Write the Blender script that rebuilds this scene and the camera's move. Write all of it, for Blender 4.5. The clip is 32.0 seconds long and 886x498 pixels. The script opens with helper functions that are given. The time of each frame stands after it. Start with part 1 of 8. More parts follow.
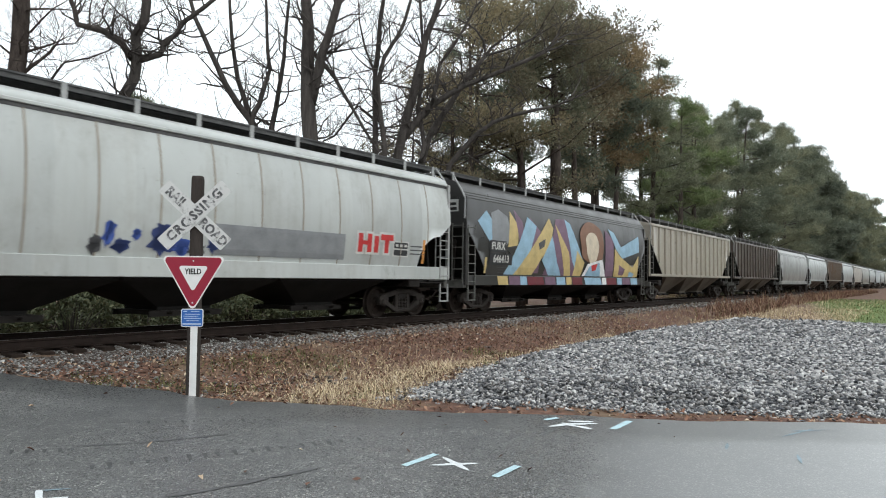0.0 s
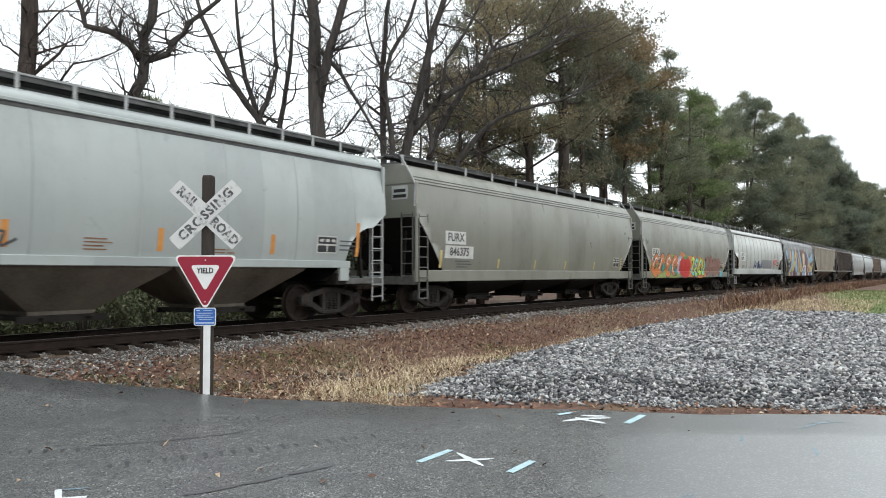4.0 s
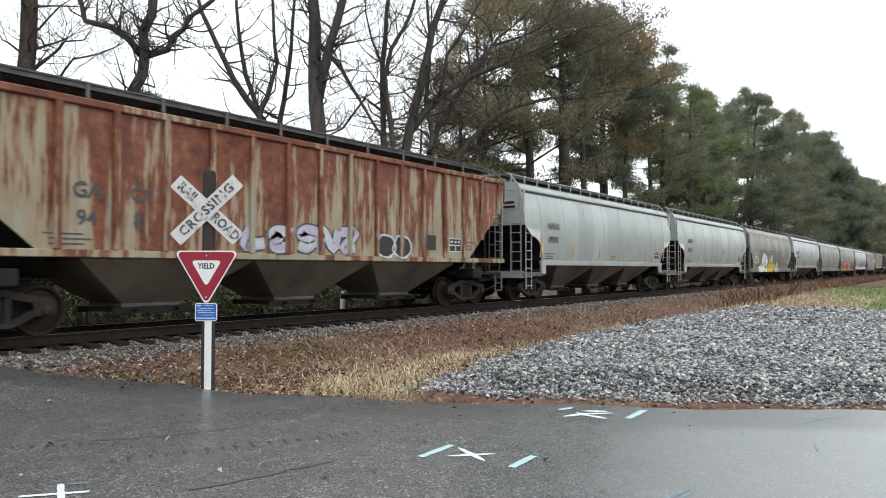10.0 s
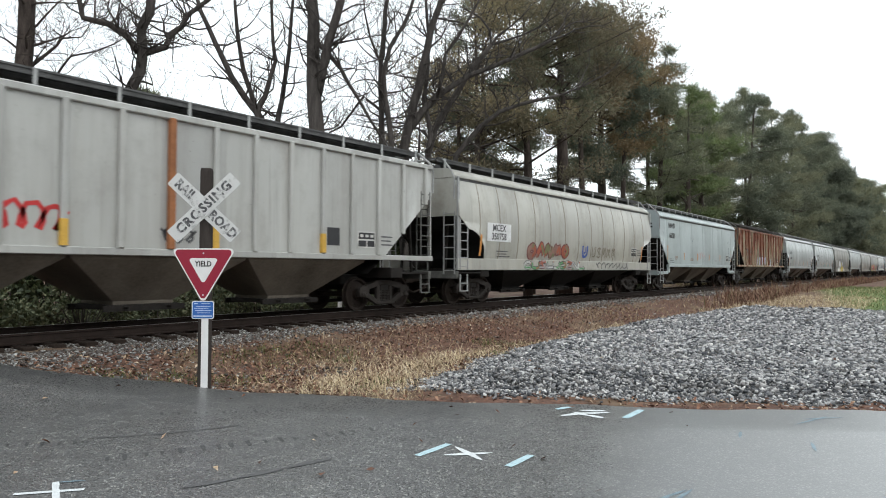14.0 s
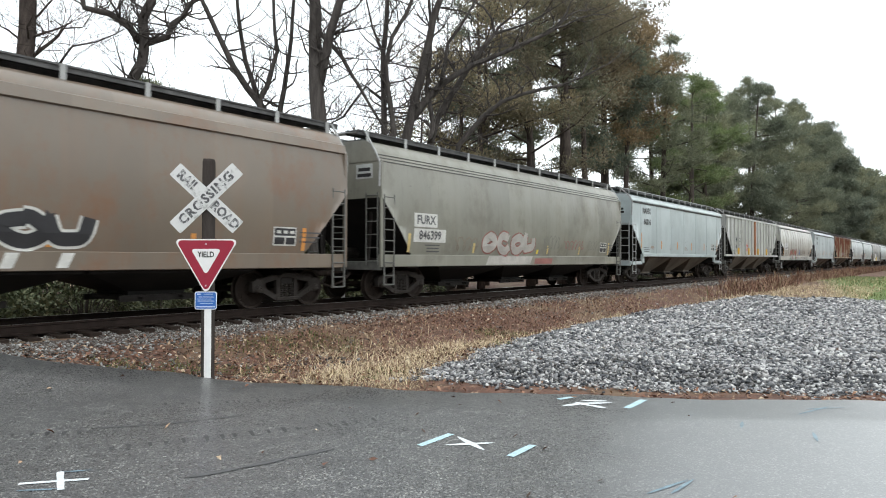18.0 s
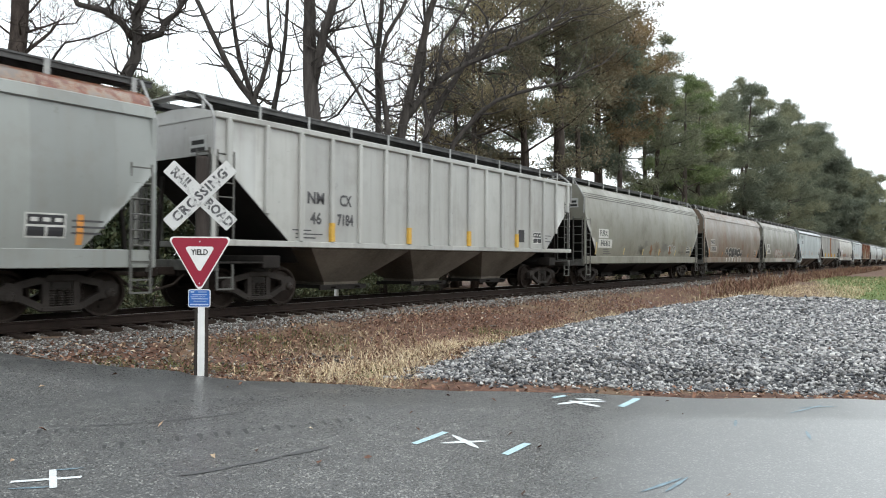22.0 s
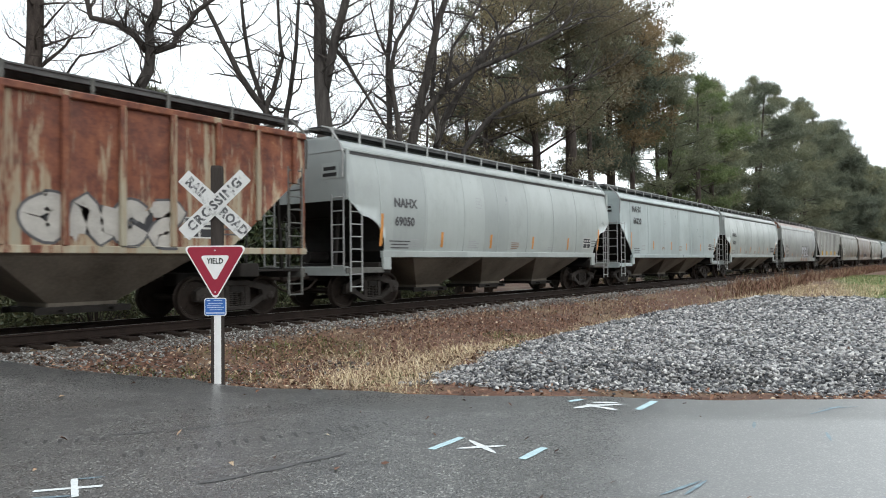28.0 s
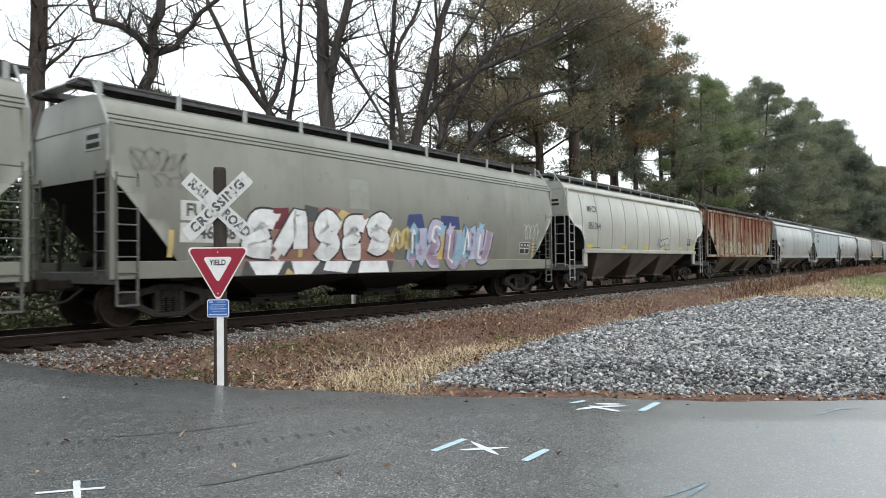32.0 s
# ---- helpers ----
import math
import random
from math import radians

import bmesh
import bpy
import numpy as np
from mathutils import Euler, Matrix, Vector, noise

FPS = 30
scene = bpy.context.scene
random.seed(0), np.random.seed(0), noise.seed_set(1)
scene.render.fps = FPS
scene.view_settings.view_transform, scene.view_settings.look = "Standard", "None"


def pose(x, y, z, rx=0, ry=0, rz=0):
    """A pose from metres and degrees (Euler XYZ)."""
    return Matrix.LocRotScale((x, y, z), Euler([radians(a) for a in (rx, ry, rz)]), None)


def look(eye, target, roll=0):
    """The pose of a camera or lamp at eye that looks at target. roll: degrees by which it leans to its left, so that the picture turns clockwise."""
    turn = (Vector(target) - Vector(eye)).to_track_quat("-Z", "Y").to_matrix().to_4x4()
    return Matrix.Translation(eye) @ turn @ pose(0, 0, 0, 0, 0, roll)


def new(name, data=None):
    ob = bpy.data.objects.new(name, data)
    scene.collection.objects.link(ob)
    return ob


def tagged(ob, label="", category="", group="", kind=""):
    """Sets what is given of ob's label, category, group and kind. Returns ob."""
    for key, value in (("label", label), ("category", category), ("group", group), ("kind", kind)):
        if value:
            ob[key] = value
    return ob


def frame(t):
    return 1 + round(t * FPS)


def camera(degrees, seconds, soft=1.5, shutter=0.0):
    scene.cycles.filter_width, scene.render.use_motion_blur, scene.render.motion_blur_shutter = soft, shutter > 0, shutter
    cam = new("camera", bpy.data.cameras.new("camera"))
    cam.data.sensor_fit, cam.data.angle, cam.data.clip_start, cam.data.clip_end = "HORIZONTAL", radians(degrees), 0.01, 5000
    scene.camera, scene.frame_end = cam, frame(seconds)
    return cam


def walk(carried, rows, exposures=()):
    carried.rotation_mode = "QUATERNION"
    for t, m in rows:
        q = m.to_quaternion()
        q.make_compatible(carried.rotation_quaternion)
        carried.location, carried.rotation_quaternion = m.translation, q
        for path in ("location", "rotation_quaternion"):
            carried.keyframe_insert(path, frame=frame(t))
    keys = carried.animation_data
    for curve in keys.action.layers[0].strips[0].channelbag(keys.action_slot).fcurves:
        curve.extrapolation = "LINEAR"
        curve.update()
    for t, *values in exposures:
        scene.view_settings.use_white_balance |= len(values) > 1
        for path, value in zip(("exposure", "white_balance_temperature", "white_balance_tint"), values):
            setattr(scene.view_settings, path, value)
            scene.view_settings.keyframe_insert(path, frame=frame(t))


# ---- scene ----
cam = camera(64.60, 32.0, soft=1.0, shutter=0.14)
# seconds, eye, heading (degrees left of +y), pitch, roll
PATH = [
    (0, (0.012, -14.106, 1.181), -54.727, 2.365, 0.67),
    (0.5, (0.015, -14.106, 1.177), -54.770, 2.354, 0.72),
    (1, (0.014, -14.100, 1.176), -54.788, 2.345, 0.85),
    (1.5, (0.012, -14.098, 1.182), -54.782, 2.261, 0.76),
    (2, (0.004, -14.093, 1.179), -54.718, 2.210, 0.71),
    (2.5, (-0.002, -14.090, 1.185), -54.601, 2.035, 0.88),
    (3, (-0.007, -14.081, 1.185), -54.540, 1.930, 0.78),
    (3.5, (-0.010, -14.080, 1.188), -54.359, 1.943, 0.27),
    (5.5, (-0.000, -14.098, 1.184), -53.582, 2.030, -0.43),
    (6, (0.001, -14.109, 1.182), -53.655, 1.854, -0.69),
    (6.5, (0.005, -14.117, 1.179), -53.764, 1.617, -1.11),
    (7, (0.008, -14.117, 1.180), -53.887, 1.394, -1.26),
    (7.5, (0.007, -14.116, 1.185), -53.982, 1.291, -1.05),
    (8, (0.007, -14.112, 1.185), -54.081, 1.282, -0.88),
    (8.5, (0.002, -14.107, 1.184), -54.139, 1.340, -1.02),
    (9, (0.000, -14.096, 1.184), -54.137, 1.387, -0.99),
    (9.5, (-0.003, -14.080, 1.184), -54.133, 1.442, -0.66),
    (10, (-0.014, -14.068, 1.183), -54.033, 1.657, -0.03),
    (10.5, (-0.015, -14.062, 1.185), -53.814, 1.943, 0.45),
    (11, (-0.013, -14.062, 1.186), -53.726, 2.323, 0.52),
    (11.5, (-0.008, -14.061, 1.182), -53.736, 2.664, 0.67),
    (12, (-0.005, -14.062, 1.181), -53.785, 2.803, 0.65),
    (12.5, (-0.002, -14.062, 1.178), -53.925, 2.686, 0.25),
    (13, (-0.004, -14.063, 1.179), -54.018, 2.420, 0.27),
    (13.5, (-0.003, -14.056, 1.178), -54.134, 1.993, 0.27),
    (14, (0.001, -14.058, 1.176), -54.212, 1.596, 0.21),
    (14.5, (0.002, -14.058, 1.178), -54.261, 1.102, 0.13),
    (16.5, (0.002, -14.056, 1.182), -54.303, 0.551, -0.16),
    (17, (0.005, -14.058, 1.182), -54.127, 0.703, 0.28),
    (17.5, (0.004, -14.057, 1.179), -54.027, 0.766, 0.32),
    (18, (0.006, -14.063, 1.182), -53.987, 0.784, 0.16),
    (18.5, (0.007, -14.062, 1.177), -54.042, 0.837, 0.16),
    (19, (0.003, -14.063, 1.175), -54.121, 0.873, 0.23),
    (19.5, (0.006, -14.067, 1.175), -54.166, 0.906, 0.34),
    (20, (0.009, -14.067, 1.174), -54.196, 0.835, 0.29),
    (20.5, (0.008, -14.062, 1.173), -54.280, 0.773, 0.38),
    (21, (0.009, -14.061, 1.176), -54.353, 0.626, 0.25),
    (21.5, (0.005, -14.047, 1.176), -54.523, 0.591, 0.32),
    (22, (0.004, -14.046, 1.173), -54.512, 0.703, 0.33),
    (22.5, (0.003, -14.045, 1.179), -54.412, 0.738, 0.50),
    (23, (-0.002, -14.046, 1.178), -54.267, 0.838, 0.41),
    (23.5, (0.004, -14.042, 1.177), -54.072, 0.851, -0.29),
    (24, (0.004, -14.047, 1.176), -53.879, 0.899, -0.52),
    (24.5, (0.001, -14.049, 1.177), -53.763, 0.937, -0.60),
    (25, (-0.001, -14.056, 1.179), -53.705, 1.000, -0.58),
    (25.5, (0.000, -14.053, 1.181), -53.690, 1.060, -0.66),
    (27.5, (-0.007, -14.048, 1.178), -53.485, 1.003, -0.66),
    (28, (-0.012, -14.051, 1.178), -53.444, 1.097, -0.57),
    (28.5, (-0.014, -14.044, 1.175), -53.388, 1.124, -0.32),
    (29, (-0.012, -14.041, 1.175), -53.321, 1.022, -0.21),
    (29.5, (-0.011, -14.040, 1.176), -53.262, 0.886, -0.19),
    (30, (-0.008, -14.044, 1.178), -53.172, 0.732, -0.43),
    (30.5, (-0.008, -14.049, 1.177), -53.121, 0.770, -0.66),
    (31, (-0.005, -14.047, 1.180), -53.098, 0.846, -0.81),
    (31.5, (0.001, -14.054, 1.180), -53.109, 0.997, -0.69),
    (32, (-0.000, -14.055, 1.183), -53.180, 1.173, -0.64),
]


def aim(eye, yaw, pitch, roll):
    a, b = radians(yaw), radians(pitch)
    return look(eye, (eye[0] - 50 * math.sin(a) * math.cos(b), eye[1] + 50 * math.cos(a) * math.cos(b), eye[2] + 50 * math.sin(b)), roll)


# the camera's own slow brightening and darkening
EXPOSURES = [(0, 0.11), (2, 0.1), (3, 0.24), (6, 0.25), (7, 0.26), (8, 0.23), (10, 0.24), (11, 0.29), (12, 0.07), (13, 0.03), (14, 0.1), (17, 0.18), (18, 0.39), (20, 0.45), (21, 0.44), (22, 0.34), (23, 0.32), (25, 0.33), (28, 0.22), (29, 0.32), (31, 0.28), (32, 0.24)]
walk(cam, [(t, aim(eye, yaw, pitch, roll)) for t, eye, yaw, pitch, roll in PATH], EXPOSURES)


# ---- overcast daylight ----
world = bpy.data.worlds.new("overcast_sky")
scene.world = world
world.use_nodes = True
wt = world.node_tree
sky = wt.nodes.new("ShaderNodeTexSky")
sky.sky_type = "NISHITA"
sky.sun_disc = False
sky.sun_elevation, sky.sun_rotation = radians(48), radians(200)
sky.air_density, sky.dust_density, sky.ozone_density = 1.0, 4.0, 1.0
# a closed cloud layer evens out the clear sky behind it
cloud = wt.nodes.new("ShaderNodeMix")
cloud.data_type = "RGBA"
cloud.inputs[0].default_value = 0.9
cloud.inputs[7].default_value = (10.6, 11.3, 11.6, 1)
wt.links.new(sky.outputs[0], cloud.inputs[6])
back = wt.nodes["Background"]
back.inputs["Strength"].default_value = 0.127
wt.links.new(cloud.outputs[2], back.inputs["Color"])
sun = new("sun", bpy.data.lights.new("sun", "SUN"))
sun.data.energy, sun.data.angle, sun.data.color = 0.5, radians(40), (1.0, 0.98, 0.95)
sun.matrix_world = look((-20, -55, 60), (0, 0, 0))


# ---- materials ----
def nodes_of(name):
    m = bpy.data.materials.new(name)
    m.use_nodes = True
    return m, m.node_tree, m.node_tree.nodes["Principled BSDF"]


def nd(nt, kind, **values):
    n = nt.nodes.new("ShaderNode" + kind)
    for k, v in values.items():
        if k == "blend":
            n.blend_type = v
        elif k == "data":
            n.data_type = v
        else:
            n.inputs[k.replace("_", " ")].default_value = v
    return n


def coords(nt, scale=(1, 1, 1), space="Object"):
    tc = nt.nodes.new("ShaderNodeTexCoord")
    mp = nd(nt, "Mapping", Scale=scale)
    nt.links.new(tc.outputs[space], mp.inputs["Vector"])
    return mp.outputs[0]


def noise_tex(nt, vec, scale, detail=4.0, rough=0.55):
    n = nd(nt, "TexNoise", Scale=scale, Detail=detail, Roughness=rough)
    nt.links.new(vec, n.inputs["Vector"])
    return n.outputs["Fac"]


def ramp(nt, fac, stops):
    r = nt.nodes.new("ShaderNodeValToRGB")
    while len(r.color_ramp.elements) < len(stops):
        r.color_ramp.elements.new(0.5)
    for e, (p, c) in zip(r.color_ramp.elements, stops):
        e.position = p
        e.color = (*c, 1) if len(c) == 3 else c
    nt.links.new(fac, r.inputs[0])
    return r.outputs[0]


def mix(nt, fac, a, b, blend="MIX"):
    m = nt.nodes.new("ShaderNodeMix")
    m.data_type, m.blend_type = "RGBA", blend
    for v, slot in ((fac, m.inputs[0]), (a, m.inputs[6]), (b, m.inputs[7])):
        if isinstance(v, (int, float)):
            slot.default_value = v
        elif isinstance(v, tuple):
            slot.default_value = (*v, 1) if len(v) == 3 else v
        else:
            nt.links.new(v, slot)
    return m.outputs[2]


def bump(nt, bsdf, height, strength=0.3, distance=0.01):
    b = nd(nt, "Bump", Strength=strength, Distance=distance)
    nt.links.new(height, b.inputs["Height"])
    nt.links.new(b.outputs[0], bsdf.inputs["Normal"])


def plain(name, colour, rough=0.6, metal=0.0, vary=0.25, scale=3.0, grain=40.0, relief=0.15, stretch=(1, 1, 1)):
    """A painted or raw surface: broad tone variation, fine grain and a little relief."""
    m, nt, b = nodes_of(name)
    vec = coords(nt, stretch)
    broad, fine = noise_tex(nt, vec, scale, 5), noise_tex(nt, vec, grain, 3)
    dark = tuple(c * (1 - vary) for c in colour)
    light = tuple(min(1, c * (1 + vary)) for c in colour)
    c1 = ramp(nt, broad, [(0.3, dark), (0.7, light)])
    c2 = mix(nt, 0.25, c1, ramp(nt, fine, [(0.35, dark), (0.65, light)]))
    nt.links.new(c2, b.inputs["Base Color"])
    b.inputs["Roughness"].default_value, b.inputs["Metallic"].default_value = rough, metal
    if max(colour) < 0.16 and rough > 0.55:
        # dark rough surfaces get hardly any gloss
        b.inputs["Specular IOR Level"].default_value = 0.12
    if relief:
        bump(nt, b, fine, relief, 0.004)
    return m


def car_paint(name, colour, dirt=(0.16, 0.13, 0.1), dirt_amount=0.35, rust=0.0, streak=0.4, rough=0.34, blotch=0.5):
    """Weathered freight car enamel: panel to panel tone, thin dirt runs, scuffs, optional rust."""
    m, nt, b = nodes_of(name)
    vec = coords(nt)
    info = nt.nodes.new("ShaderNodeObjectInfo")
    far = nd(nt, "Math")
    far.operation = "MULTIPLY"
    far.inputs[1].default_value = 37.0
    nt.links.new(info.outputs["Random"], far.inputs[0])
    off = nt.nodes.new("ShaderNodeVectorMath")
    off.operation = "ADD"
    nt.links.new(vec, off.inputs[0])
    nt.links.new(far.outputs[0], off.inputs[1])
    place = off.outputs[0]

    def stretched(scale):
        mp = nt.nodes.new("ShaderNodeMapping")
        mp.inputs["Scale"].default_value = scale
        nt.links.new(place, mp.inputs[0])
        return mp.outputs[0]

    # each welded sheet has weathered to a tone of its own
    sep = nt.nodes.new("ShaderNodeSeparateXYZ")
    nt.links.new(place, sep.inputs[0])
    step = nd(nt, "Math")
    step.operation = "MULTIPLY"
    step.inputs[1].default_value = 0.66
    nt.links.new(sep.outputs["X"], step.inputs[0])
    cell = nd(nt, "Math")
    cell.operation = "FLOOR"
    nt.links.new(step.outputs[0], cell.inputs[0])
    white = nt.nodes.new("ShaderNodeTexWhiteNoise")
    white.noise_dimensions = "1D"
    nt.links.new(cell.outputs[0], white.inputs["W"])
    broad = noise_tex(nt, place, 0.4, 5, 0.6)
    base = mix(nt, ramp(nt, broad, [(0.3, (0, 0, 0)), (0.72, (1, 1, 1))]), tuple(c * 0.84 for c in colour), colour)
    base = mix(nt, 1.0, base, ramp(nt, white.outputs["Value"], [(0, (0.88, 0.88, 0.88)), (1, (1.07, 1.07, 1.06))]), "MULTIPLY")
    # soft rain streaks, then thin separate runs
    soft = noise_tex(nt, stretched((1.7, 1.7, 0.14)), 1.5, 5, 0.6)
    c = mix(nt, ramp(nt, soft, [(0.48, (0, 0, 0)), (0.78, (streak * 0.55,) * 3)]), base, dirt)
    thin = noise_tex(nt, stretched((9.0, 9.0, 0.22)), 1.2, 3, 0.55)
    c = mix(nt, ramp(nt, thin, [(0.62, (0, 0, 0)), (0.76, (streak * 0.6,) * 3)]), c, tuple(d * 0.8 for d in dirt))
    # scuffed patches and speckles of grime
    bl = noise_tex(nt, stretched((0.8, 0.8, 0.6)), 1.0, 9, 0.72)
    c = mix(nt, ramp(nt, bl, [(0.5, (0, 0, 0)), (0.7, (blotch * 0.6,) * 3)]), c, tuple(d * 0.8 for d in dirt))
    spots = noise_tex(nt, place, 9, 3, 0.6)
    c = mix(nt, ramp(nt, spots, [(0.68, (0, 0, 0)), (0.76, (dirt_amount * 1.2,) * 3)]), c, tuple(d * 0.5 for d in dirt))
    if rust > 0:
        # rust creeps down from the roof edge in long tongues and breaks the paint into strips
        high = nd(nt, "MapRange")
        high.inputs["From Min"].default_value, high.inputs["From Max"].default_value = 1.5, 4.1
        high.inputs["To Min"].default_value, high.inputs["To Max"].default_value = -0.065, 0.05
        own = nt.nodes.new("ShaderNodeSeparateXYZ")
        nt.links.new(vec, own.inputs[0])
        nt.links.new(own.outputs["Z"], high.inputs["Value"])
        tongue = noise_tex(nt, stretched((3.6, 3.6, 0.36)), 1.1, 9, 0.72)
        sheets = nd(nt, "MapRange")
        sheets.inputs["To Min"].default_value, sheets.inputs["To Max"].default_value = -0.07, 0.07
        nt.links.new(white.outputs["Value"], sheets.inputs["Value"])
        uneven = nd(nt, "Math")
        uneven.operation = "ADD"
        nt.links.new(tongue, uneven.inputs[0])
        nt.links.new(sheets.outputs[0], uneven.inputs[1])
        total = nd(nt, "Math")
        total.operation = "ADD"
        nt.links.new(uneven.outputs[0], total.inputs[0])
        nt.links.new(high.outputs[0], total.inputs[1])
        lo = 0.625 - 0.34 * rust
        edge = noise_tex(nt, place, 3.2, 8, 0.75)
        rc = ramp(nt, edge, [(0.3, (0.062, 0.02, 0.013)), (0.46, (0.14, 0.042, 0.023)), (0.6, (0.215, 0.074, 0.036)), (0.75, (0.31, 0.16, 0.08))])
        stain = mix(nt, 0.5, c, (0.3, 0.16, 0.07))
        c = mix(nt, ramp(nt, total.outputs[0], [(lo - 0.09, (0, 0, 0)), (lo, (0.9, 0.9, 0.9))]), c, stain)
        c = mix(nt, ramp(nt, total.outputs[0], [(lo, (0, 0, 0)), (lo + 0.05, (1, 1, 1))]), c, rc)
    nt.links.new(c, b.inputs["Base Color"])
    r0 = rough + (0.3 if rust > 0.4 else 0.0)
    nt.links.new(ramp(nt, bl, [(0.35, (r0 * 0.8,) * 3), (0.75, (min(1, r0 * 1.7),) * 3)]), b.inputs["Roughness"])
    if rust < 0.4:
        b.inputs["Coat Weight"].default_value, b.inputs["Coat Roughness"].default_value = 0.25, 0.25
    # thin sheets wave a little between their frames
    bump(nt, b, noise_tex(nt, stretched((0.9, 0.9, 0.22)), 1.0, 2, 0.45), 0.4, 0.03)
    return m


def asphalt():
    """Old coarse asphalt, rain-wet: pale and dark aggregate, with standing water where the road sags."""
    m, nt, b = nodes_of("wet_asphalt")
    vec = coords(nt)
    broad = noise_tex(nt, vec, 0.45, 5, 0.6)
    v, big = nd(nt, "TexVoronoi", Scale=62), nd(nt, "TexVoronoi", Scale=38)
    for tex in (v, big):
        nt.links.new(vec, tex.inputs["Vector"])
    grey, coarse = nt.nodes.new("ShaderNodeSeparateColor"), nt.nodes.new("ShaderNodeSeparateColor")
    nt.links.new(v.outputs["Color"], grey.inputs[0])
    nt.links.new(big.outputs["Color"], coarse.inputs[0])
    chips = ramp(nt, grey.outputs[0], [(0.0, (0.025, 0.026, 0.028)), (0.45, (0.08, 0.08, 0.08)), (0.75, (0.17, 0.168, 0.16)), (0.92, (0.27, 0.267, 0.257)), (1.0, (0.4, 0.395, 0.38))])
    film = ramp(nt, v.outputs["Distance"], [(0.3, (0, 0, 0)), (0.62, (1, 1, 1))])
    c = mix(nt, film, chips, (0.05, 0.051, 0.053))
    # single large pale stones worn clear of the binder
    pale = ramp(nt, coarse.outputs[0], [(0.83, (0, 0, 0)), (0.88, (0.85, 0.85, 0.85))])
    core = ramp(nt, big.outputs["Distance"], [(0.3, (1, 1, 1)), (0.5, (0, 0, 0))])
    c = mix(nt, mix(nt, 1.0, pale, core, "MULTIPLY"), c, (0.32, 0.315, 0.3))
    patches = ramp(nt, noise_tex(nt, vec, 4.5, 4, 0.65), [(0.35, (0.85, 0.85, 0.86)), (0.7, (1.5, 1.5, 1.48))])
    c = mix(nt, 1.0, c, patches, "MULTIPLY")
    c = mix(nt, ramp(nt, broad, [(0.35, (0, 0, 0)), (0.68, (0.4, 0.4, 0.4))]), c, (0.045, 0.046, 0.048))
    # the standing water lies in the hollow along the near road edge
    sep = nt.nodes.new("ShaderNodeSeparateXYZ")
    nt.links.new(vec, sep.inputs[0])
    slant = nd(nt, "Math")
    slant.operation = "MULTIPLY_ADD"
    slant.inputs[1].default_value = -0.29
    nt.links.new(sep.outputs["X"], slant.inputs[0])
    nt.links.new(sep.outputs["Y"], slant.inputs[2])
    rough_shore = nd(nt, "Math")
    rough_shore.operation = "MULTIPLY_ADD"
    rough_shore.inputs[1].default_value = 1.6
    nt.links.new(noise_tex(nt, vec, 0.9, 5, 0.6), rough_shore.inputs[0])
    nt.links.new(slant.outputs[0], rough_shore.inputs[2])
    hollow = nd(nt, "MapRange")
    hollow.inputs["From Min"].default_value, hollow.inputs["From Max"].default_value = -12.1, -13.0
    nt.links.new(rough_shore.outputs[0], hollow.inputs["Value"])
    water = hollow.outputs[0]
    # base colour is lightened here to add to the sky's sheen
    c = mix(nt, water, c, mix(nt, 0.42, c, (0.23, 0.24, 0.245)))
    nt.links.new(c, b.inputs["Base Color"])
    pool = noise_tex(nt, vec, 0.4, 5, 0.6)
    wet = ramp(nt, pool, [(0.38, (0.2, 0.2, 0.2)), (0.64, (0.5, 0.5, 0.5))])
    r = mix(nt, 0.4, wet, ramp(nt, grey.outputs[1], [(0, (0.08, 0.08, 0.08)), (1, (0.6, 0.6, 0.6))]))
    nt.links.new(mix(nt, water, r, (0.4, 0.4, 0.4)), b.inputs["Roughness"])
    cw = mix(nt, water, ramp(nt, pool, [(0.36, (0.75, 0.75, 0.75)), (0.7, (0.4, 0.4, 0.4))]), (1.0, 1.0, 1.0))
    nt.links.new(cw, b.inputs["Coat Weight"])
    nt.links.new(mix(nt, water, (0.36, 0.36, 0.36), (0.38, 0.38, 0.38)), b.inputs["Coat Roughness"])
    b.inputs["Coat IOR"].default_value = 1.45
    hgt = mix(nt, 0.4, film, noise_tex(nt, vec, 90, 3, 0.7))
    hgt = mix(nt, mix(nt, 1.0, pale, core, "MULTIPLY"), hgt, (0.2, 0.2, 0.2))
    bp = nd(nt, "Bump", Distance=0.006)
    nt.links.new(hgt, bp.inputs["Height"])
    nt.links.new(mix(nt, water, (0.65, 0.65, 0.65), (0.3, 0.3, 0.3)), bp.inputs["Strength"])
    nt.links.new(bp.outputs[0], b.inputs["Normal"])
    # the water's own face is level and smooth
    calm = nd(nt, "Bump", Distance=0.004)
    nt.links.new(noise_tex(nt, vec, 26, 2, 0.5), calm.inputs["Height"])
    nt.links.new(mix(nt, water, (0.5, 0.5, 0.5), (0.16, 0.16, 0.16)), calm.inputs["Strength"])
    nt.links.new(calm.outputs[0], b.inputs["Coat Normal"])
    return m


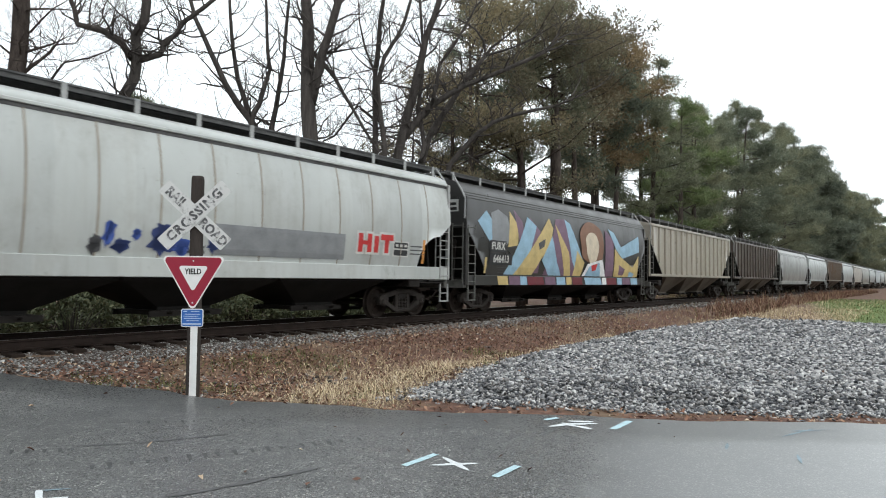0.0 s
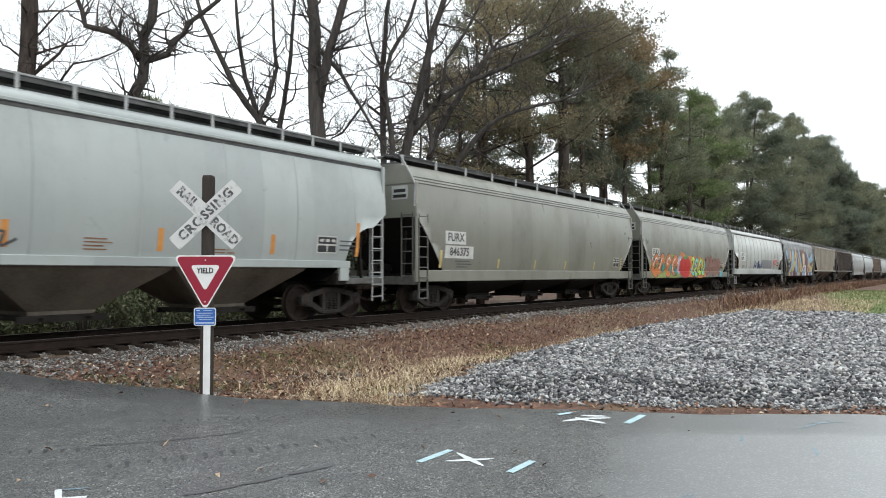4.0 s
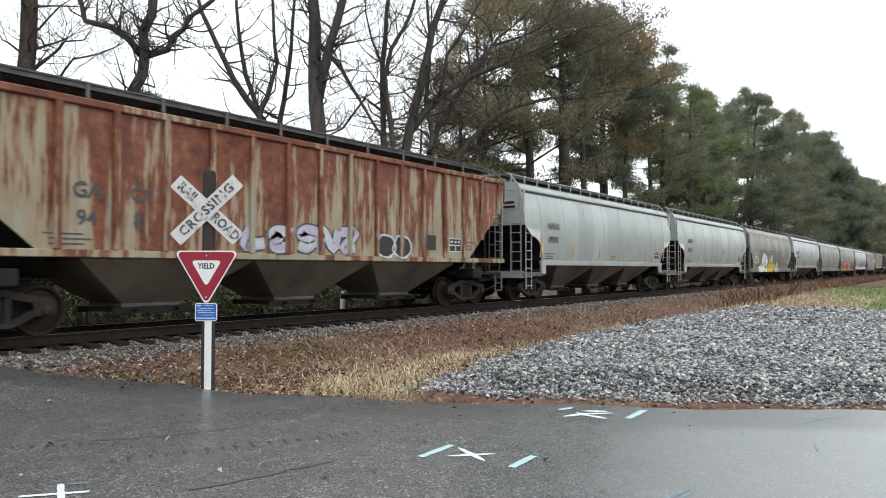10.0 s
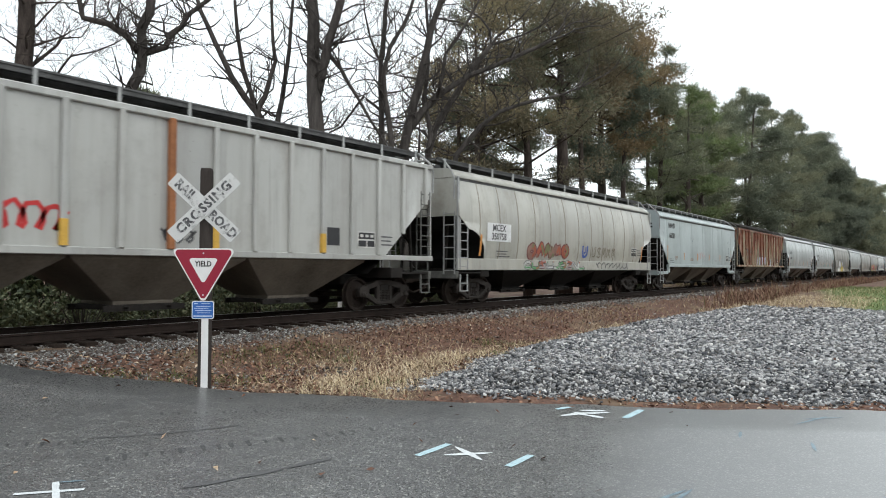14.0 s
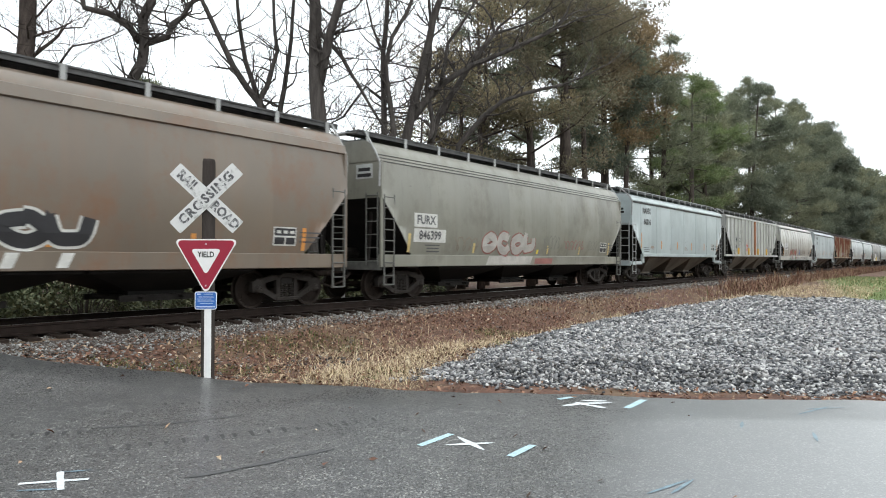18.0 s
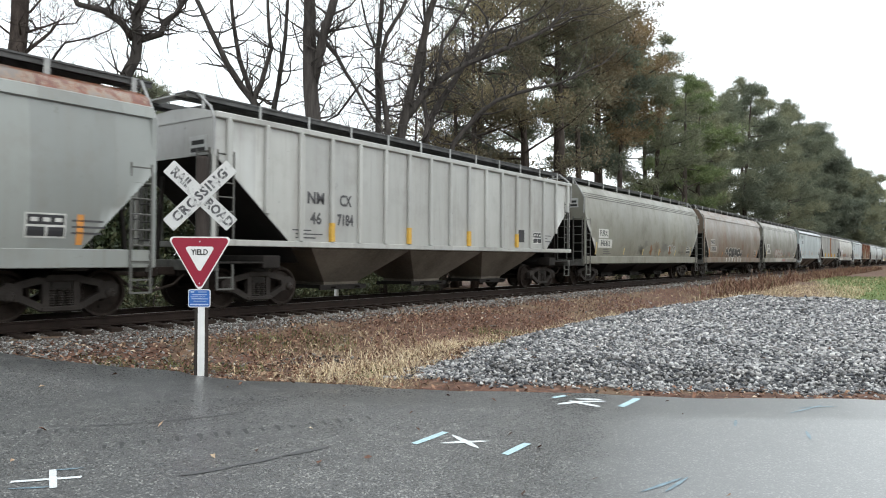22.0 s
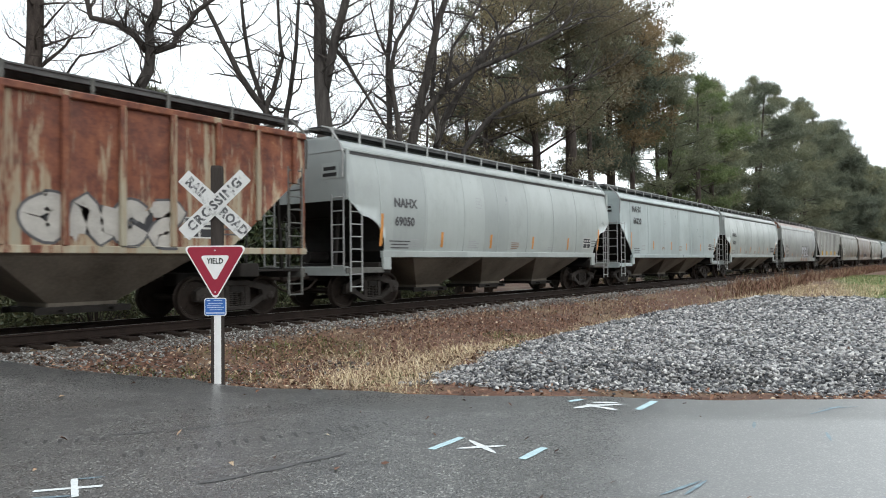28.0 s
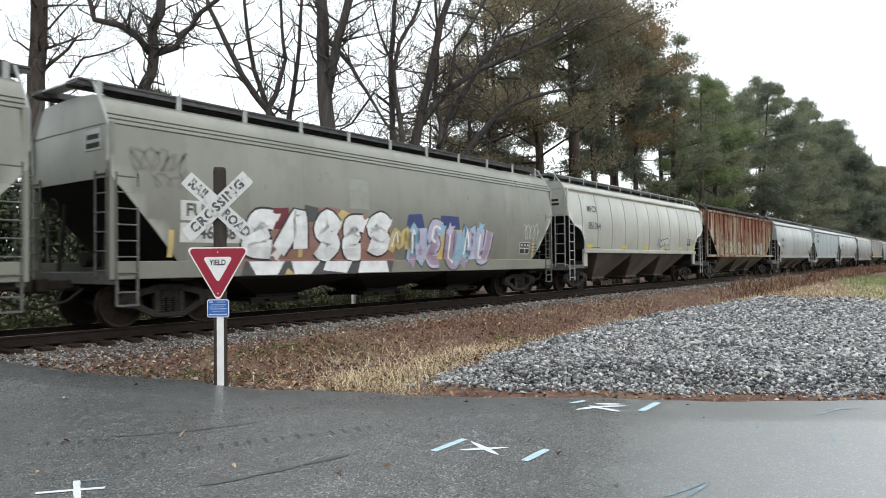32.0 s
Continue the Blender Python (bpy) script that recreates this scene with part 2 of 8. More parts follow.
def ground_mat():
    """Soil with dead leaves and straw, greener lawn in the far verge."""
    m, nt, b = nodes_of("leaf_litter_soil")
    vec = coords(nt)
    n1, n2, n3 = noise_tex(nt, vec, 0.5, 6), noise_tex(nt, vec, 9, 5, 0.7), noise_tex(nt, vec, 45, 3, 0.7)
    litter = ramp(nt, n2, [(0.3, (0.035, 0.02, 0.013)), (0.5, (0.105, 0.05, 0.032)), (0.7, (0.22, 0.115, 0.075))])
    straw = ramp(nt, n3, [(0.3, (0.09, 0.065, 0.04)), (0.7, (0.26, 0.19, 0.115))])
    c = mix(nt, ramp(nt, n1, [(0.5, (0, 0, 0)), (0.66, (0.8, 0.8, 0.8))]), litter, straw)
    sep = nt.nodes.new("ShaderNodeSeparateXYZ")
    nt.links.new(vec, sep.inputs[0])
    far, near = nd(nt, "MapRange"), nd(nt, "MapRange")
    slant = nd(nt, "Math")
    slant.operation = "MULTIPLY_ADD"
    slant.inputs[1].default_value = -0.18
    nt.links.new(sep.outputs["X"], slant.inputs[0])
    nt.links.new(sep.outputs["Y"], slant.inputs[2])
    far.inputs["From Min"].default_value, far.inputs["From Max"].default_value = 33.0, 35.0
    near.inputs["From Min"].default_value, near.inputs["From Max"].default_value = -16.2, -17.6
    nt.links.new(sep.outputs["X"], far.inputs["Value"])
    nt.links.new(slant.outputs[0], near.inputs["Value"])
    grass = nt.nodes.new("ShaderNodeMath")
    grass.operation = "MULTIPLY"
    nt.links.new(far.outputs[0], grass.inputs[0])
    nt.links.new(near.outputs[0], grass.inputs[1])
    past = nd(nt, "MapRange")
    past.inputs["From Min"].default_value, past.inputs["From Max"].default_value = 70.0, 58.0
    nt.links.new(sep.outputs["X"], past.inputs["Value"])
    plot = nt.nodes.new("ShaderNodeMath")
    plot.operation = "MULTIPLY"
    nt.links.new(grass.outputs[0], plot.inputs[0])
    nt.links.new(past.outputs[0], plot.inputs[1])
    c = mix(nt, plot.outputs[0], c, ramp(nt, n2, [(0.3, (0.075, 0.12, 0.03)), (0.7, (0.15, 0.2, 0.06))]))
    nt.links.new(c, b.inputs["Base Color"])
    b.inputs["Roughness"].default_value = 0.95
    bump(nt, b, n2, 0.6, 0.03)
    return m


def island(name, stops, rough=0.9, extra=0.0):
    """Colours picked per loose piece of a joined mesh."""
    m, nt, b = nodes_of(name)
    geo = nt.nodes.new("ShaderNodeNewGeometry")
    c = ramp(nt, geo.outputs["Random Per Island"], stops)
    n = noise_tex(nt, coords(nt), 60 if extra else 25, 3)
    c = mix(nt, 0.5, c, ramp(nt, n, [(0.3, (0.35, 0.35, 0.35)), (0.7, (1, 1, 1))]), "MULTIPLY")
    nt.links.new(c, b.inputs["Base Color"])
    b.inputs["Roughness"].default_value = rough
    return m


def foliage(name, dark, light):
    """Leaves whose tone shifts from tree to tree, bough to bough and blade to blade."""
    m, nt, b = nodes_of(name)
    geo, info = nt.nodes.new("ShaderNodeNewGeometry"), nt.nodes.new("ShaderNodeObjectInfo")
    bough = noise_tex(nt, coords(nt), 0.55, 3, 0.6)
    f = mix(nt, 0.4, ramp(nt, bough, [(0.34, (0, 0, 0)), (0.66, (1, 1, 1))]), ramp(nt, geo.outputs["Random Per Island"], [(0, (0, 0, 0)), (1, (1, 1, 1))]))
    c = mix(nt, f, dark, light)
    c = mix(nt, 1.0, c, ramp(nt, info.outputs["Random"], [(0.0, (0.7, 0.74, 0.78)), (0.5, (1.0, 1.0, 0.95)), (1.0, (1.2, 1.12, 1.0))]), "MULTIPLY")
    nt.links.new(c, b.inputs["Base Color"])
    b.inputs["Roughness"].default_value = 0.75
    # thin leaves let some of the sky's light through
    thin, both = nt.nodes.new("ShaderNodeBsdfTranslucent"), nd(nt, "MixShader", Fac=0.45)
    nt.links.new(c, thin.inputs["Color"])
    nt.links.new(b.outputs[0], both.inputs[1])
    nt.links.new(thin.outputs[0], both.inputs[2])
    nt.links.new(both.outputs[0], nt.nodes["Material Output"].inputs["Surface"])
    return m


M = {
    "asphalt": asphalt(),
    "ground": ground_mat(),
    "gravel_bed": plain("crushed_stone_bed", (0.07, 0.07, 0.07), 0.9, 0, 0.5, 18, 60, 0.8),
    "stone": island("crushed_grey_stone", [(0.0, (0.035, 0.038, 0.044)), (0.25, (0.1, 0.106, 0.118)), (0.42, (0.19, 0.178, 0.168)), (0.6, (0.29, 0.296, 0.308)), (0.8, (0.47, 0.455, 0.44)), (0.93, (0.62, 0.62, 0.62)), (1.0, (0.82, 0.8, 0.77))], 0.6),
    "ballast": island("dirty_ballast_stone", [(0.0, (0.045, 0.038, 0.033)), (0.35, (0.115, 0.09, 0.076)), (0.6, (0.18, 0.173, 0.163)), (0.85, (0.3, 0.3, 0.292)), (1.0, (0.55, 0.55, 0.53))], 0.85),
    "leaf": island("dead_oak_leaf", [(0.0, (0.055, 0.028, 0.018)), (0.3, (0.15, 0.07, 0.043)), (0.55, (0.25, 0.115, 0.068)), (0.75, (0.36, 0.215, 0.135)), (0.9, (0.5, 0.37, 0.25)), (1.0, (0.66, 0.54, 0.4))], 0.8),
    "straw": island("dry_grass", [(0.0, (0.36, 0.26, 0.15)), (0.35, (0.6, 0.47, 0.29)), (0.8, (0.82, 0.69, 0.48)), (1.0, (0.52, 0.42, 0.26))], 0.9),
    "weed": island("green_weed", [(0.0, (0.06, 0.09, 0.02)), (0.5, (0.12, 0.16, 0.04)), (1.0, (0.25, 0.24, 0.09))], 0.85),
    "rail": plain("rusty_rail_steel", (0.028, 0.02, 0.017), 0.6, 0.2, 0.35, 4, 50, 0.2),
    "railtop": plain("worn_bright_railhead", (0.42, 0.41, 0.4), 0.28, 0.9, 0.1, 6, 60, 0.05),
    "tie": plain("creosoted_timber", (0.03, 0.022, 0.018), 0.9, 0, 0.4, 3, 40, 0.5, (0.6, 4, 4)),
    "bark": plain("grey_brown_bark", (0.075, 0.067, 0.062), 0.95, 0, 0.45, 2.5, 22, 0.9, (3, 3, 0.5)),
    "pinebark": plain("pine_bark", (0.07, 0.057, 0.05), 0.95, 0, 0.5, 3, 18, 1.0, (3, 3, 0.7)),
    "steel": plain("dark_grimy_steel", (0.028, 0.025, 0.023), 0.65, 0.2, 0.4, 3, 30, 0.3),
    "wheel": plain("rusty_wheel_steel", (0.036, 0.028, 0.024), 0.6, 0.4, 0.35, 5, 40, 0.2),
    "hopper": plain("brown_hopper_sheet", (0.13, 0.112, 0.092), 0.75, 0, 0.5, 0.9, 20, 0.2, (1, 1, 0.4)),
    # near black deepens the shade in end openings and under the cars
    "black": plain("black_shade_steel", (0.018, 0.017, 0.016), 0.8, 0, 0.3, 2, 30, 0.2),
    "frame": plain("cast_steel_truck_frame", (0.038, 0.033, 0.03), 0.65, 0.1, 0.4, 4, 30, 0.3),
    "ladder": plain("dark_grey_ladder_paint", (0.12, 0.12, 0.112), 0.6, 0.1, 0.35, 4, 40, 0.2),
    "board": plain("dark_walkway_and_shade", (0.1, 0.1, 0.1), 0.7, 0.2, 0.4, 3, 60, 0.4),
    "seam": plain("dirty_weld_seam", (0.3, 0.265, 0.215), 0.7, 0, 0.3, 2, 30, 0.2),
    "yellowfoot": plain("yellow_post_paint", (0.6, 0.36, 0.06), 0.6, 0, 0.3, 3, 30, 0.1),
    "walk": plain("galvanized_walkway", (0.33, 0.335, 0.33), 0.6, 0.2, 0.25, 4, 60, 0.3),
    "whitepaint": plain("white_sign_paint", (0.78, 0.78, 0.77), 0.5, 0, 0.08, 5, 60, 0.05),
    "red": plain("sign_red", (0.29, 0.006, 0.03), 0.4, 0, 0.08, 5, 60, 0.03),
    "blue": plain("sign_blue", (0.02, 0.12, 0.42), 0.4, 0, 0.1, 5, 60, 0.03),
    "ink": plain("black_lettering", (0.03, 0.03, 0.03), 0.6, 0, 0.2, 9, 60, 0.05),
    "marking": plain("road_paint_white", (0.62, 0.65, 0.66), 0.6, 0, 0.15, 14, 90, 0.4),
    "bluemark": plain("faded_blue_paint", (0.17, 0.25, 0.3), 0.35, 0, 0.45, 9, 70, 0.3),
    "paleblue": plain("pale_blue_road_paint", (0.42, 0.58, 0.63), 0.5, 0, 0.2, 14, 90, 0.4),
    "timber": plain("weathered_post_timber", (0.05, 0.042, 0.038), 0.9, 0, 0.35, 3, 30, 0.6, (4, 4, 0.5)),
    "aluminium": plain("brushed_aluminium", (0.6, 0.6, 0.6), 0.35, 0.8, 0.08, 4, 60, 0.05),
    "needle": foliage("pine_needles", (0.112, 0.127, 0.094), (0.265, 0.288, 0.2)),
    "brownleaf": foliage("withered_brown_leaves", (0.165, 0.142, 0.088), (0.36, 0.3, 0.188)),
    "russet": foliage("russet_oak_leaves", (0.135, 0.108, 0.068), (0.29, 0.225, 0.14)),
    "brightneedle": foliage("fresh_pine_needles", (0.085, 0.122, 0.06), (0.2, 0.26, 0.125)),
    "shrub": island("evergreen_shrub_leaves", [(0.0, (0.02, 0.033, 0.012)), (0.6, (0.045, 0.066, 0.022)), (1.0, (0.1, 0.105, 0.045))], 0.6),
    "endwhite": plain("grimy_plate_white", (0.42, 0.43, 0.42), 0.6, 0, 0.2, 4, 30, 0.1),
    "scrub": island("grey_green_scrub_leaves", [(0.0, (0.06, 0.075, 0.035)), (0.6, (0.12, 0.145, 0.07)), (1.0, (0.22, 0.22, 0.12))], 0.7),
}


# ---- mesh helpers ----
class Shape:
    """Collects vertices and faces of one part."""

    def __init__(self):
        self.v, self.f = [], []

    def add(self, verts, faces):
        n = len(self.v)
        self.v += [tuple(p) for p in verts]
        self.f += [tuple(n + i for i in f) for f in faces]
        return self

    def box(self, x0, x1, y0, y1, z0, z1, c=0.0):
        """A block; c chamfers its upright and top edges."""
        if c <= 0:
            p = [(x, y, z) for z in (z0, z1) for x, y in ((x0, y0), (x1, y0), (x1, y1), (x0, y1))]
            return self.add(p, [(3, 2, 1, 0), (4, 5, 6, 7), (0, 1, 5, 4), (1, 2, 6, 5), (2, 3, 7, 6), (3, 0, 4, 7)])
        rings = []
        for z, i in ((z0, c), (z0 + c, 0), (z1 - c, 0), (z1, c)):
            a, b, d, e = x0 + i, x1 - i, y0 + i, y1 - i
            rings.append([(a + c, d, z), (b - c, d, z), (b, d + c, z), (b, e - c, z), (b - c, e, z), (a + c, e, z), (a, e - c, z), (a, d + c, z)])
        return self.loft(rings, closed=True, caps=True)

    def loft(self, rings, closed=True, caps=False):
        n, k = len(rings[0]), len(rings)
        faces = []
        for r in range(k - 1):
            for i in range(n if closed else n - 1):
                j = (i + 1) % n
                faces.append((r * n + i, r * n + j, (r + 1) * n + j, (r + 1) * n + i))
        if caps:
            faces += [tuple(reversed(range(n))), tuple(range((k - 1) * n, k * n))]
        return self.add([p for ring in rings for p in ring], faces)

    def beam(self, a, b, w, h, up=(0, 0, 1)):
        """A bar from a to b, w wide and h high."""
        a, b = Vector(a), Vector(b)
        d = (b - a).normalized()
        s = d.cross(Vector(up))
        s = (s if s.length > 1e-4 else d.cross(Vector((0, 1, 0)))).normalized()
        u = s.cross(d)
        rings = [[q + s * (w / 2 * i) + u * (h / 2 * j) for i, j in ((-1, -1), (1, -1), (1, 1), (-1, 1))] for q in (a, b)]
        return self.loft(rings, True, True)

    def tube(self, path, radii, n=6, caps=True):
        rings = []
        for k, p in enumerate(path):
            p = Vector(p)
            d = (Vector(path[min(k + 1, len(path) - 1)]) - Vector(path[max(k - 1, 0)])).normalized()
            s = d.cross(Vector((0.3, 0.9, 0.2)))
            s = s.normalized() if s.length > 1e-3 else d.cross(Vector((1, 0, 0))).normalized()
            u = s.cross(d)
            r = radii[k] if isinstance(radii, (list, tuple)) else radii
            rings.append([p + (s * math.cos(2 * math.pi * i / n) + u * math.sin(2 * math.pi * i / n)) * r for i in range(n)])
        return self.loft(rings, True, caps)

    def lathe_y(self, profile, n=24, cx=0.0, cz=0.0):
        """Turns (radius, y) pairs round an axle along y."""
        rings = [[(cx + r * math.cos(2 * math.pi * i / n), y, cz + r * math.sin(2 * math.pi * i / n)) for i in range(n)] for r, y in profile]
        return self.loft(rings, True, False)

    def prism(self, outline, y0, y1):
        """An outline in x and z, extruded from y0 to y1."""
        n = len(outline)
        p = [(x, y0, z) for x, z in outline] + [(x, y1, z) for x, z in outline]
        return self.add(p, [tuple(range(n)), tuple(reversed(range(n, 2 * n)))] + [(i, i + n, (i + 1) % n + n, (i + 1) % n) for i in range(n)])

    def mesh(self, name, smooth=False):
        me = bpy.data.meshes.new(name)
        me.from_pydata([tuple(p) for p in self.v], [], self.f)
        bm = bmesh.new()
        bm.from_mesh(me)
        bmesh.ops.recalc_face_normals(bm, faces=bm.faces)
        bm.to_mesh(me)
        bm.free()
        me.materials.append(None)
        if smooth:
            me.polygons.foreach_set("use_smooth", [True] * len(me.polygons))
        return me


def part(name, shape, material, parent=None, label="", at=(0, 0, 0), smooth=False):
    """Links a shape, or a mesh that several parts share, as one object under a thing or part."""
    me = shape.mesh(name, smooth) if isinstance(shape, Shape) else shape
    ob = new(name, me)
    if me.materials[0] is None or me.materials[0] == material:
        me.materials[0] = material
    else:
        ob.material_slots[0].link = "OBJECT"
        ob.material_slots[0].material = material
    ob.parent = parent
    ob.location = at
    return tagged(ob, label)


def thing(name, label, category, group="", at=(0, 0, 0), kind=""):
    ob = new(name)
    ob.empty_display_size = 0.2
    ob.location = at
    return tagged(ob, label, category, group, kind)


def soup(name, verts, faces, material, kind="stuff", smooth=False):
    """A joined mesh of very many small pieces, from arrays of triangles or quads."""
    me = bpy.data.meshes.new(name)
    k = faces.shape[1]
    me.vertices.add(len(verts))
    me.vertices.foreach_set("co", np.ascontiguousarray(verts, dtype=np.float32).ravel())
    me.loops.add(faces.size)
    me.loops.foreach_set("vertex_index", np.ascontiguousarray(faces, dtype=np.int32).ravel())
    me.polygons.add(len(faces))
    me.polygons.foreach_set("loop_start", np.arange(0, faces.size, k, dtype=np.int32))
    me.update(calc_edges=True)
    me.validate()
    me.materials.append(material)
    if smooth:
        me.polygons.foreach_set("use_smooth", [True] * len(me.polygons))
    ob = new(name, me)
    return tagged(ob, kind=kind) if kind else ob


def letters(text, size, material, name, parent, m, label="", bold=0.0, spread=1.0):
    """Raised lettering in the built-in font, lying in its own x-y plane, then set by m."""
    cu = bpy.data.curves.new(name, "FONT")
    cu.body, cu.size, cu.extrude, cu.offset = text, size, 0.002, bold
    cu.space_character = spread
    cu.align_x, cu.align_y, cu.resolution_u = "CENTER", "CENTER", 2
    tmp = bpy.data.objects.new("tmp", cu)
    me = bpy.data.meshes.new_from_object(tmp)
    bpy.data.objects.remove(tmp)
    bpy.data.curves.remove(cu)
    me.materials.clear()
    me.materials.append(material)
    me.transform(m)
    ob = new(name, me)
    ob.parent = parent
    return tagged(ob, label)


# ---- ground, road and verge ----
ROAD_Z = -0.52
# right-hand edge of the road from the crossing towards the viewer
ROAD_EDGE = [(4.0, -1.3), (4.15, -3.0), (4.9, -4.2), (5.9, -5.25), (6.55, -6.9), (7.04, -8.25), (7.7, -9.5), (8.7, -11.4), (10.1, -13.6), (13.0, -17.5), (17.0, -22.5)]


def smooth01(a):
    a = np.clip(a, 0, 1)
    return a * a * (3 - 2 * a)


def edge_x(y):
    return np.interp(y, [p[1] for p in reversed(ROAD_EDGE)], [p[0] for p in reversed(ROAD_EDGE)])


def road_z(y):
    return ROAD_Z + (0.0 - ROAD_Z - 0.02) * smooth01((y + 6.2) / 4.4) * (y < 1.9) + (0 - ROAD_Z - 0.02) * (y >= 1.9)


def wave(x, y, f, seed=0.0):
    return np.sin(x * f + 1.7 * np.sin(y * f * 0.6 + seed)) * np.sin(y * f * 0.83 + 1.3 * np.sin(x * f * 0.7 + 2 * seed))


def ground_z(x, y):
    """Height of the natural ground: a shallow ditch beside the ballast, level elsewhere."""
    bank = -0.62 + 0.34 * smooth01((y + 4.6) / 2.6)
    ditch = -0.16 * np.exp(-((y + 5.0) / 1.0) ** 2) * smooth01((x - 6) / 5)
    near = np.where(y < 0, bank + ditch, -0.28 - 0.35 * smooth01((y - 2.5) / 3))
    near = near + 0.035 * wave(x, y, 1.1) + 0.02 * wave(x, y, 3.1, 1.0)
    # a low swell carries the lawn beyond the stone bed
    near = near + 0.35 * smooth01((x - 30) / 25) * smooth01((-y - 3.5) / 4)
    # under and beside the road the soil lies just below the asphalt
    inside = smooth01((edge_x(y) + 0.35 - x) / 0.7) * (x > -9)
    return near * (1 - inside) + (np.minimum(near, road_z(y) - 0.06)) * inside


def sheet(name, xs, ys, zf, material, label, kind="structure", category="ground"):
    gx, gy = np.meshgrid(xs, ys)
    v = np.stack([gx, gy, zf(gx, gy)], -1).reshape(-1, 3)
    nx, ny = len(xs), len(ys)
    i = np.arange(nx * ny).reshape(ny, nx)
    f = np.stack([i[:-1, :-1], i[:-1, 1:], i[1:, 1:], i[1:, :-1]], -1).reshape(-1, 4)
    ob = soup(name, v, f, material, kind, True)
    return tagged(ob, label, category)


def graded(lo, fine0, fine1, hi, step):
    mid = np.arange(fine0, fine1 + 1e-6, step)
    up = fine1 + np.cumsum(step * 1.25 ** np.arange(1, 60))
    dn = fine0 - np.cumsum(step * 1.25 ** np.arange(1, 60))
    return np.concatenate([[lo], dn[dn > lo][::-1], mid, up[up < hi], [hi]])


sheet("ground", graded(-1500, -4, 60, 3000, 0.3), graded(-1500, -16, 12, 1500, 0.3), ground_z, M["ground"], "brown soil with leaf litter and dry straw")


def build_road():
    ys = np.concatenate([np.linspace(-60, -24, 12), np.linspace(-22.5, 1.9, 90), np.linspace(3, 40, 12)])
    rows = []
    for y in ys:
        x1 = float(edge_x(np.array(y))) + 0.06 * math.sin(y * 2.3) + 0.03 * math.sin(y * 7.1)
        x0 = -5.5 + 0.05 * math.sin(y * 1.9)
        z = float(road_z(np.array(y)))
        rows.append([(x0 + (x1 - x0) * k / 10, y, z + 0.02 * math.sin(math.pi * k / 10)) for k in range(11)] + [(x1 + 0.12, y, z - 0.12)])
    s = Shape().loft(rows, closed=False)
    me = s.mesh("road", True)
    me.materials[0] = M["asphalt"]
    return tagged(new("road", me), "wet grey asphalt road leading over the tracks", "road", kind="structure")


build_road()


# ---- railway track ----
def build_track():
    for side in (-1, 1):
        y = side * 0.755
        prof = [(-0.07, -0.185), (0.07, -0.185), (0.07, -0.17), (0.012, -0.15), (0.012, -0.045), (0.035, -0.035), (0.035, -0.008), (0.028, 0.0), (-0.028, 0.0), (-0.035, -0.008), (-0.035, -0.035), (-0.012, -0.045), (-0.012, -0.15), (-0.07, -0.17)]
        xs = (-80, 0, 60, 160, 420)
        rail = thing("rail", "rust-brown steel rail with a bright worn top", "rail", "rails of the track", (0, y, 0))
        part("web_and_foot", Shape().loft([[(x, a, b) for a, b in prof] for x in xs], True, True), M["rail"], rail)
        part("running_surface", Shape().box(-80, 420, -0.026, 0.026, 0.0005, 0.003), M["railtop"], rail, "bright worn steel")
    tie = Shape().box(-0.115, 0.115, -1.3, 1.3, -0.37, -0.195, 0.012).mesh("tie")
    plate = Shape().box(-0.1, 0.1, -0.17, 0.17, -0.195, -0.183).mesh("tie_plate")
    rng = random.Random(4)
    for k in range(210):
        x = -6 + k * 0.53
        t = part("railway_tie", tie, M["tie"], None)
        t.matrix_basis = pose(x + rng.uniform(-0.02, 0.02), rng.uniform(-0.05, 0.05), rng.uniform(-0.012, 0.004), 0, 0, rng.uniform(-1.2, 1.2))
        tagged(t, "dark creosoted timber tie bedded in ballast", "tie", "ties under the rails")
        if x < 50:
            for y in (-0.755, 0.755):
                part("tie_plate", plate, M["rail"], t, at=(0, y, 0))


build_track()


